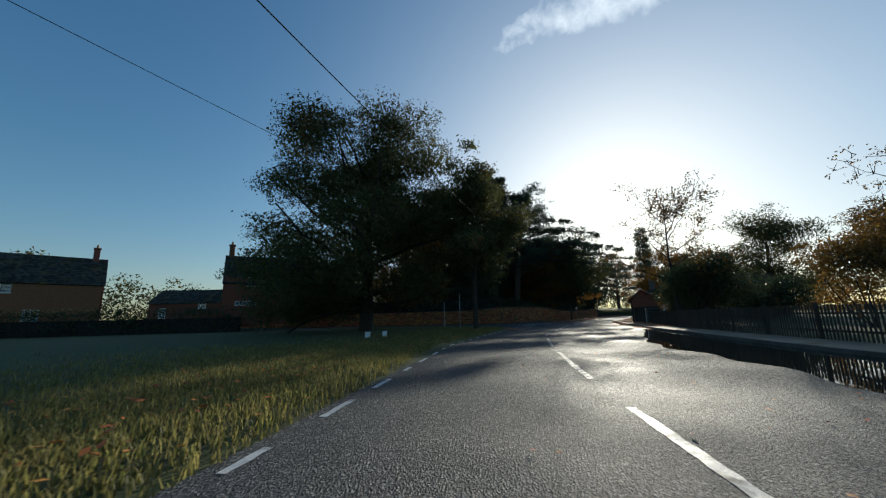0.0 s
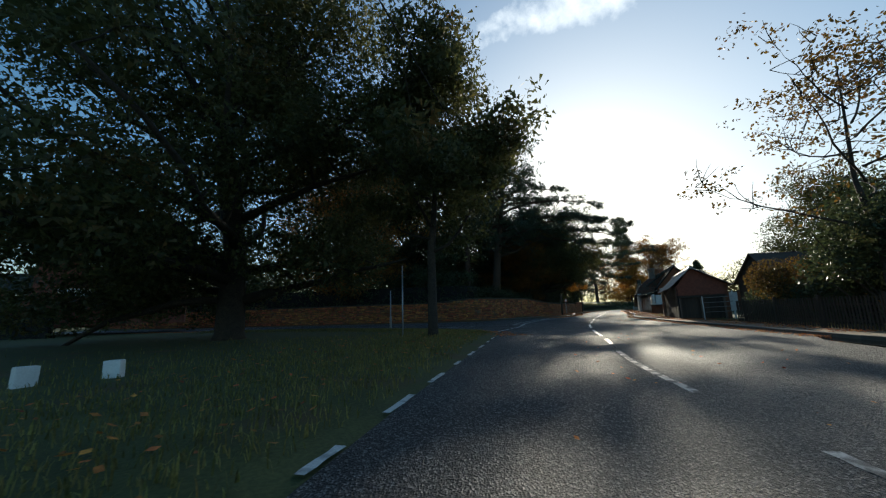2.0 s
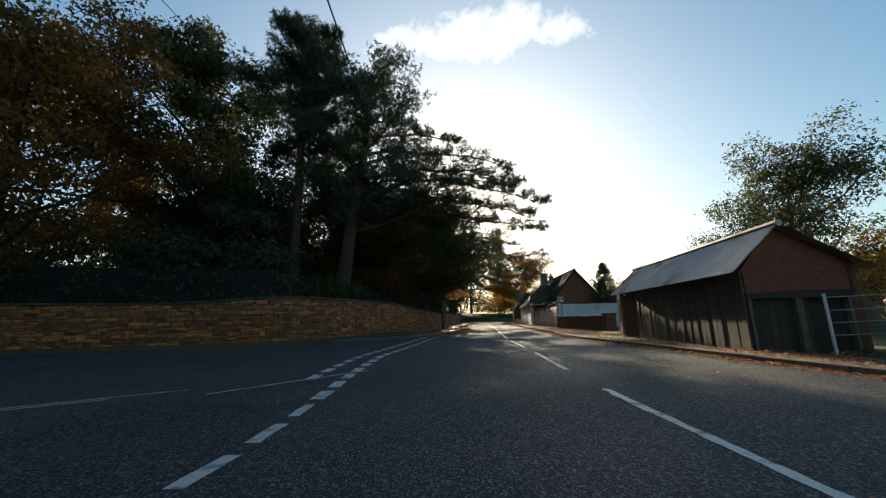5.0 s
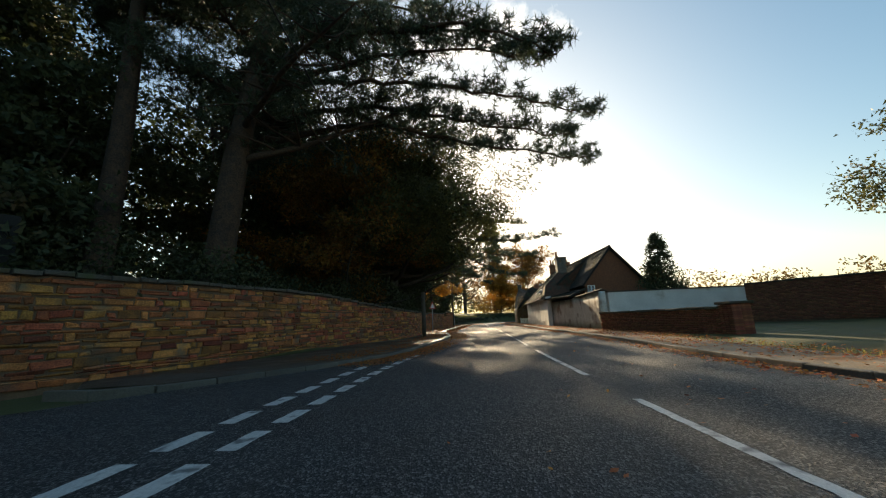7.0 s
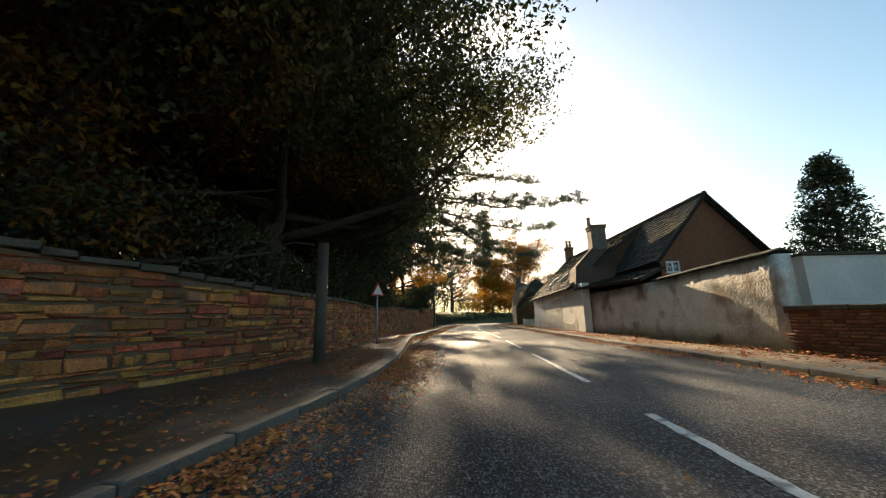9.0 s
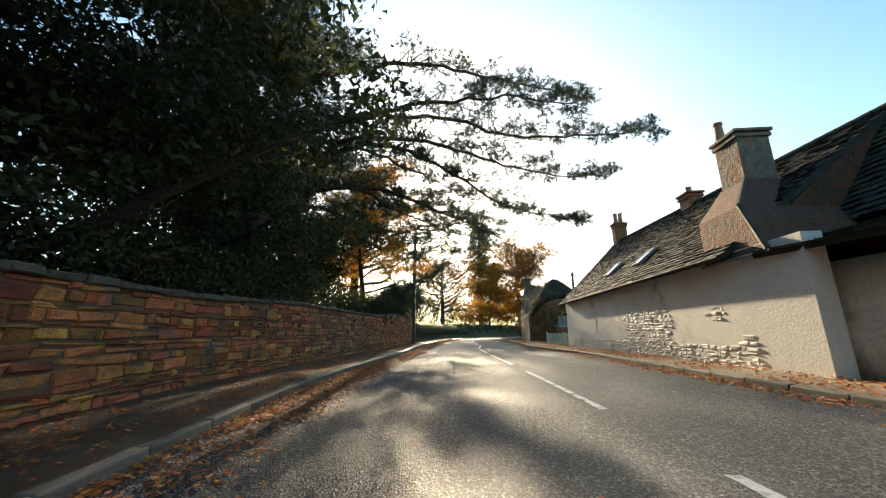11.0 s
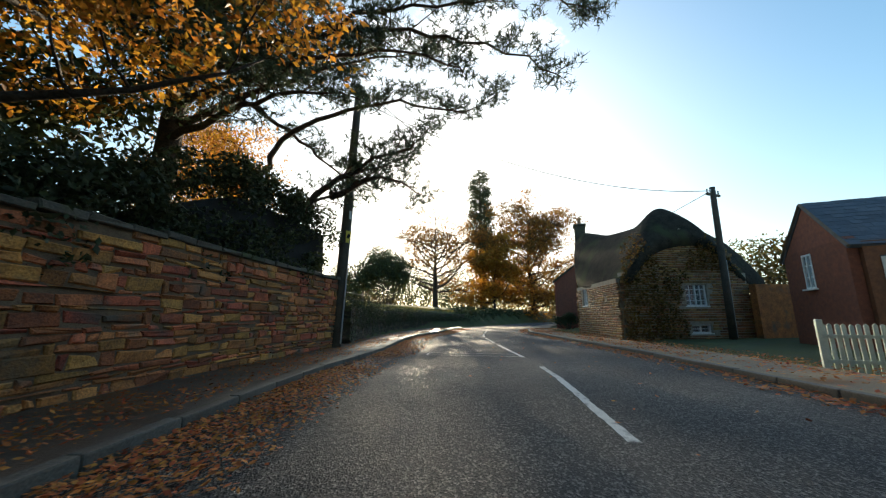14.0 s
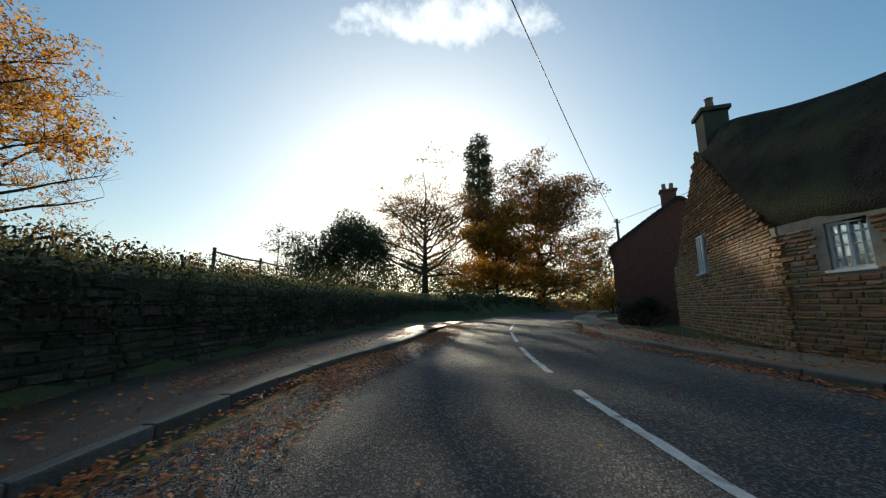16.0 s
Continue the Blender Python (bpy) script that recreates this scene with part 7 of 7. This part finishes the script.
# ---- houses further off ----
def brick_house(name, label, a, b, depth, ez, rz, z0, wins, chim, roof=None, wall=None):
    """House with its long front from a to b; the ridge runs parallel to it."""
    h = thing(name, label, "house")
    a3, b3 = Vector((*a, 0)), Vector((*b, 0))
    L = (b3 - a3).length
    t = (b3 - a3) / L
    n = Vector((-t.y, t.x, 0))
    wall = wall or M_BRICK
    q = lambda x, y, z: a3 + t * x + n * y + Vector((0, 0, z0 + z))
    xy = lambda x, y: tuple(q(x, y, 0)[:2])
    poly_wall("wall", (xy(0, 0), xy(L, 0)), z0, z0 + ez, 0.3, wall, h, "", [(w[0], z0 + w[1], w[2], w[3]) for w in wins])
    poly_wall("wall", (xy(0, depth), xy(L, depth)), z0, z0 + ez, 0.3, wall, h)
    for x in (0.0, L):
        vs = [q(x + o, y, z) for o in (-0.15, 0.15) for y, z in ((0, 0), (depth, 0), (depth, ez), (depth / 2, rz), (0, ez))]
        quick("gable", vs, [(0, 1, 2, 3, 4), (9, 8, 7, 6, 5)] + [(k, k + 5, (k + 1) % 5 + 5, (k + 1) % 5) for k in range(5)], wall, h)
    for s0, s1 in ((0, 1), (1, 0)):
        y0 = -0.3 if s0 == 0 else depth + 0.3
        roof_tiles("roof", q(-0.25, y0, ez - 0.1), q(L + 0.25, y0, ez - 0.1), q(L + 0.25, depth / 2, rz + 0.05), q(-0.25, depth / 2, rz + 0.05), 0.35, 0.3, roof or M_TILE, roof and M_SLATE or M_TILE_I, h, "tiled roof", 6)
    for w in wins:
        window(h, xy(0, 0), xy(L, 0), w[0], z0 + w[1], w[2], w[3], 0.08, (1, 3))
    for cx in chim:
        bm = bmesh.new()
        m = Matrix.Translation(q(cx, depth / 2, 0)) @ Matrix.Rotation(math.atan2(t.y, t.x), 4, "Z")
        bm_box(bm, 0.6, 0.8, 1.9, m @ Matrix.Translation((0, 0, rz + 0.5)), 0.02)
        bm_box(bm, 0.75, 0.95, 0.15, m @ Matrix.Translation((0, 0, rz + 1.35)), 0.02)
        c = part("chimney", bm, M_BRICK, h, "brick chimney stack")
        for k in (-0.2, 0.2):
            p = m @ Vector((0, k, rz + 1.44))
            v, f = tube_data([p, p + Vector((0, 0, 0.4))], [0.13, 0.11], 10)
            quick("chimney_pot", v, f, M_CLAYPOT, c)
    return h


brick_house("brick_house", "distant red brick house with white windows, in shade", (-56.0, 25.5), (-47.4, 37.2), 7.0, 5.4, 9.0, 0.6, ((5.8, 4.2, 1.6, 1.2), (8.5, 1.0, 1.2, 1.4)), (13.6,))
brick_house("brick_house", "brick house with white sash windows beyond the hedge", (-31.5, 38.0), (-24.5, 43.5), 7.0, 5.0, 8.8, 0.8, ((2.4, 4.6, 1.3, 1.1), (1.2, 2.3, 3.2, 0.5), (6.2, 4.6, 1.3, 1.1)), (0.4,))
brick_house("brick_outbuilding", "low brick outbuilding with a small white door", (-44.0, 40.5), (-33.0, 43.0), 5.0, 3.2, 5.0, 0.6, ((1.2, 0.6, 0.9, 1.9), (6.0, 2.4, 1.0, 0.8)), ())
brick_house("red_house", "red brick house beyond the thatched cottage", (54.7, 119.3), (47.9, 113.4), 6.5, 4.3, 6.7, 0.0, ((1.2, 0.9, 1.0, 1.1), (5.0, 0.9, 1.0, 1.1)), (5.6,))


def brick_annex():
    h = thing("brick_cottage", "orange brick cottage with a blue slate roof, gable to the road", "house")
    g0, g1 = Vector((42.05, 93.65, 0)), Vector((40.02, 91.35, 0))
    t = (g1 - g0).normalized()
    n = Vector((-t.y, t.x, 0))
    W, D, EZ, RZ = (g1 - g0).length, 7.5, 3.0, 4.6
    q = lambda x, y, z: g0 + t * x + n * y + Vector((0, 0, z))
    xy = lambda x, y: tuple(q(x, y, 0)[:2])
    hole = (1.0, 1.85, 0.5, 1.1)
    poly_wall("wall", (xy(0, 0), xy(W, 0)), 0, EZ + 0.1, 0.25, M_BRICK, h, "orange brick gable wall", (hole,))
    vs = [q(x, y, z) for y in (-0.125, 0.125) for x, z in ((0, EZ + 0.1), (W, EZ + 0.1), (W / 2, RZ - 0.05))]
    quick("gable", vs, [(0, 1, 2), (5, 4, 3), (0, 3, 4, 1), (1, 4, 5, 2), (2, 5, 3, 0)], M_BRICK, h)
    window(h, xy(0, 0), xy(W, 0), *hole, 0.1, (1, 3))
    poly_wall("wall", (xy(W, 0.14), xy(W, D)), 0, EZ, 0.25, M_BRICK, h, "dark brick side wall")
    poly_wall("wall", (xy(0, 0.14), xy(0, D)), 0, EZ, 0.25, M_BRICK, h)
    for x in (-0.18, W + 0.18):
        roof_tiles("roof", q(x, -0.15, EZ - 0.1), q(x, D, EZ - 0.1), q(W / 2, D, RZ), q(W / 2, -0.15, RZ), 0.25, 0.2, M_SLATE, M_SLATE, h, "blue-grey slate roof", 6, thick=0.012)
        v, f = tube_data([q(x, -0.17, EZ - 0.12), q(W / 2, -0.17, RZ - 0.04)], [0.05, 0.05], 4)
        quick("barge_board", v, f, M_WOOD, h, "plain barge board")
    return h


brick_annex()


def white_wing():
    w = thing("white_wing", "low white-rendered lean-to with a wide blue-grey window", "house")
    b, a = (42.0, 88.0), (40.36, 91.0)
    hole = (0.3, 0.7, 1.75, 0.7)
    poly_wall("wall", (a, b), 0.0, 2.55, 0.25, M_RENDER, w, "", (hole,))
    poly_wall("wall", ((40.5, 91.05), (43.2, 88.7)), 0.0, 2.5, 0.2, M_RENDER, w)
    vs = [(40.2, 91.1, 2.5), (41.9, 87.8, 2.6), (44.2, 87.2, 2.9), (43.2, 89.2, 2.9)]
    vs += [(x, y, z + 0.08) for x, y, z in vs]
    quick("roof", vs, [(3, 2, 1, 0), (4, 5, 6, 7), (0, 1, 5, 4), (1, 2, 6, 5), (2, 3, 7, 6), (3, 0, 4, 7)], M_SLATE, w, "shallow slate roof")
    window(w, a, b, *hole, 0.06, (2, 1), M_FENCE)


white_wing()
poly = thing("yard_wall", "dark stone yard wall joining the cottages", "wall")
poly_wall("wall_body", ((47.5, 95.0), (44.0, 95.9)), 0.0, 2.35, 0.3, M_STONE, poly)

# ---- leaves and grass on the ground ----
def litter(name, label, line, inner, outer, n, size, seed, z=0.012):
    rng = np.random.default_rng(seed)
    s = arc(line)
    pts = []
    for _ in range(n):
        d = rng.uniform(0, s[-1])
        p, t = at_arc(line, s, d)
        o = inner + (outer - inner) * rng.beta(1.3, 2.2)
        if noise.noise((d * 0.35, o * 0.8, seed)) < -0.15 and rng.random() < 0.7:
            continue
        q = p + Vector((-t.y, t.x, 0)) * o
        pts.append((q.x, q.y, z + rng.uniform(0, 0.03)))
    n = len(pts)
    c = np.array(pts)
    w = rng.uniform(0, 2 * np.pi, n)
    a = np.stack([np.cos(w), np.sin(w), rng.normal(size=n) * 0.25], 1)
    b = np.stack([-np.sin(w), np.cos(w), rng.normal(size=n) * 0.25], 1)
    sz = (size * rng.uniform(0.5, 1.3, n))[:, None]
    v = np.stack([c - a * sz * 0.5, c + b * sz * 0.3, c + a * sz * 0.5, c - b * sz * 0.3], 1).reshape(-1, 3)
    v[:, 2] = np.maximum(v[:, 2], z)
    f = [(4 * k, 4 * k + 1, 4 * k + 2, 4 * k + 3) for k in range(n)]
    ob = quick(name, v.tolist(), f, M_LITTER)
    tagged(ob, label, "leaves", kind="stuff")


LB = [p for p in LEFT_PTS if p.y < 116]
litter("fallen_leaves", "drift of damp orange leaves in the gutter", LB, 0.0, -1.25, 70000, 0.055, 301)
litter("fallen_leaves", "brown leaves scattered over the pavement", LB, 0.2, 2.2, 28000, 0.055, 302, 0.115)
RB = [p for p in R_LINE if 24 < p.y < 112]
litter("fallen_leaves", "orange leaves along the far gutter", RB, 0.0, 0.7, 14000, 0.08, 303)
litter("fallen_leaves", "leaves on the far pavement and verge", RB, -0.1, -2.8, 26000, 0.08, 304, 0.12)
litter("fallen_leaves", "single leaves blown over the road", CENTRE, -3.5, 3.5, 1500, 0.07, 305)
litter("fallen_leaves", "leaves and dead grass along the verge edge", SIDE_S[:45], -0.5, 1.3, 9000, 0.09, 307, 0.01)
litter("fallen_leaves", "leaves lying in the verge grass", resample(LEFT_A, 0.5), 0.2, 6.0, 1800, 0.09, 306, 0.13)


def grass(name, label, n, region, h, seed, dens=None):
    rng = np.random.default_rng(seed)
    pts = []
    while len(pts) < n:
        x, y = region(rng)
        if x is None:
            continue
        pts.append((x, y, ground_z(x, y) - 0.01))
    c = np.array(pts)
    w = rng.uniform(0, 2 * np.pi, n)
    d = np.stack([np.cos(w), np.sin(w), np.zeros(n)], 1)
    hh = (h * rng.uniform(0.4, 1.3, n))[:, None]
    lean = rng.uniform(0.1, 0.8, n)[:, None]
    side = np.stack([-np.sin(w), np.cos(w), np.zeros(n)], 1) * 0.008
    up = np.array([0, 0, 1.0])
    mid = c + up * hh * 0.6 + d * hh * lean * 0.35
    tip = c + up * hh * (1 - 0.3 * lean) + d * hh * lean
    v = np.stack([c - side, c + side, mid + side * 0.8, mid - side * 0.8, tip], 1).reshape(-1, 3)
    f = []
    for k in range(n):
        o = 5 * k
        f += [(o, o + 1, o + 2, o + 3), (o + 3, o + 2, o + 4)]
    ob = quick(name, v.tolist(), f, M_BLADE)
    tagged(ob, label, "grass", kind="stuff")


def verge_near(rng):
    y = rng.uniform(0.2, 14) if rng.random() < 0.75 else rng.uniform(14, 30)
    x0 = -2.0 if y < 14 else -1.7 + (y - 14) * 0.17
    return x0 - rng.gamma(1.6, 2.0), y


def bank_top(rng):
    p, t = at_arc(LOWBANK, BANK_S, rng.uniform(0, BANK_S[-1]))
    o = rng.uniform(0.2, 6)
    return p.x - t.y * o, p.y + t.x * o


def east_verge(rng):
    p, t = at_arc(RB, RB_S, rng.uniform(0, RB_S[-1]))
    o = rng.uniform(1.7, 3.2)
    x, y = p.x + t.y * o, p.y - t.x * o
    return (x, y)


def verge_edge(rng):
    p, t = at_arc(SIDE_S, SIDE_ARC, rng.uniform(2.5, 26))
    o = 0.25 + rng.gamma(1.5, 0.6)
    return p.x - t.y * o, p.y + t.x * o


SIDE_ARC = arc(SIDE_S)
BANK_S = arc(LOWBANK)
RB_S = arc(RB)
grass("verge_grass", "long rough grass on the verge", 56000, verge_near, 0.14, 401)
grass("verge_grass", "rough grass fringing the side road", 22000, verge_edge, 0.15, 404)
grass("bank_grass", "rough grass on top of the bank", 26000, bank_top, 0.28, 402)
grass("verge_grass", "tufted grass beside the far pavement", 9000, east_verge, 0.12, 403)
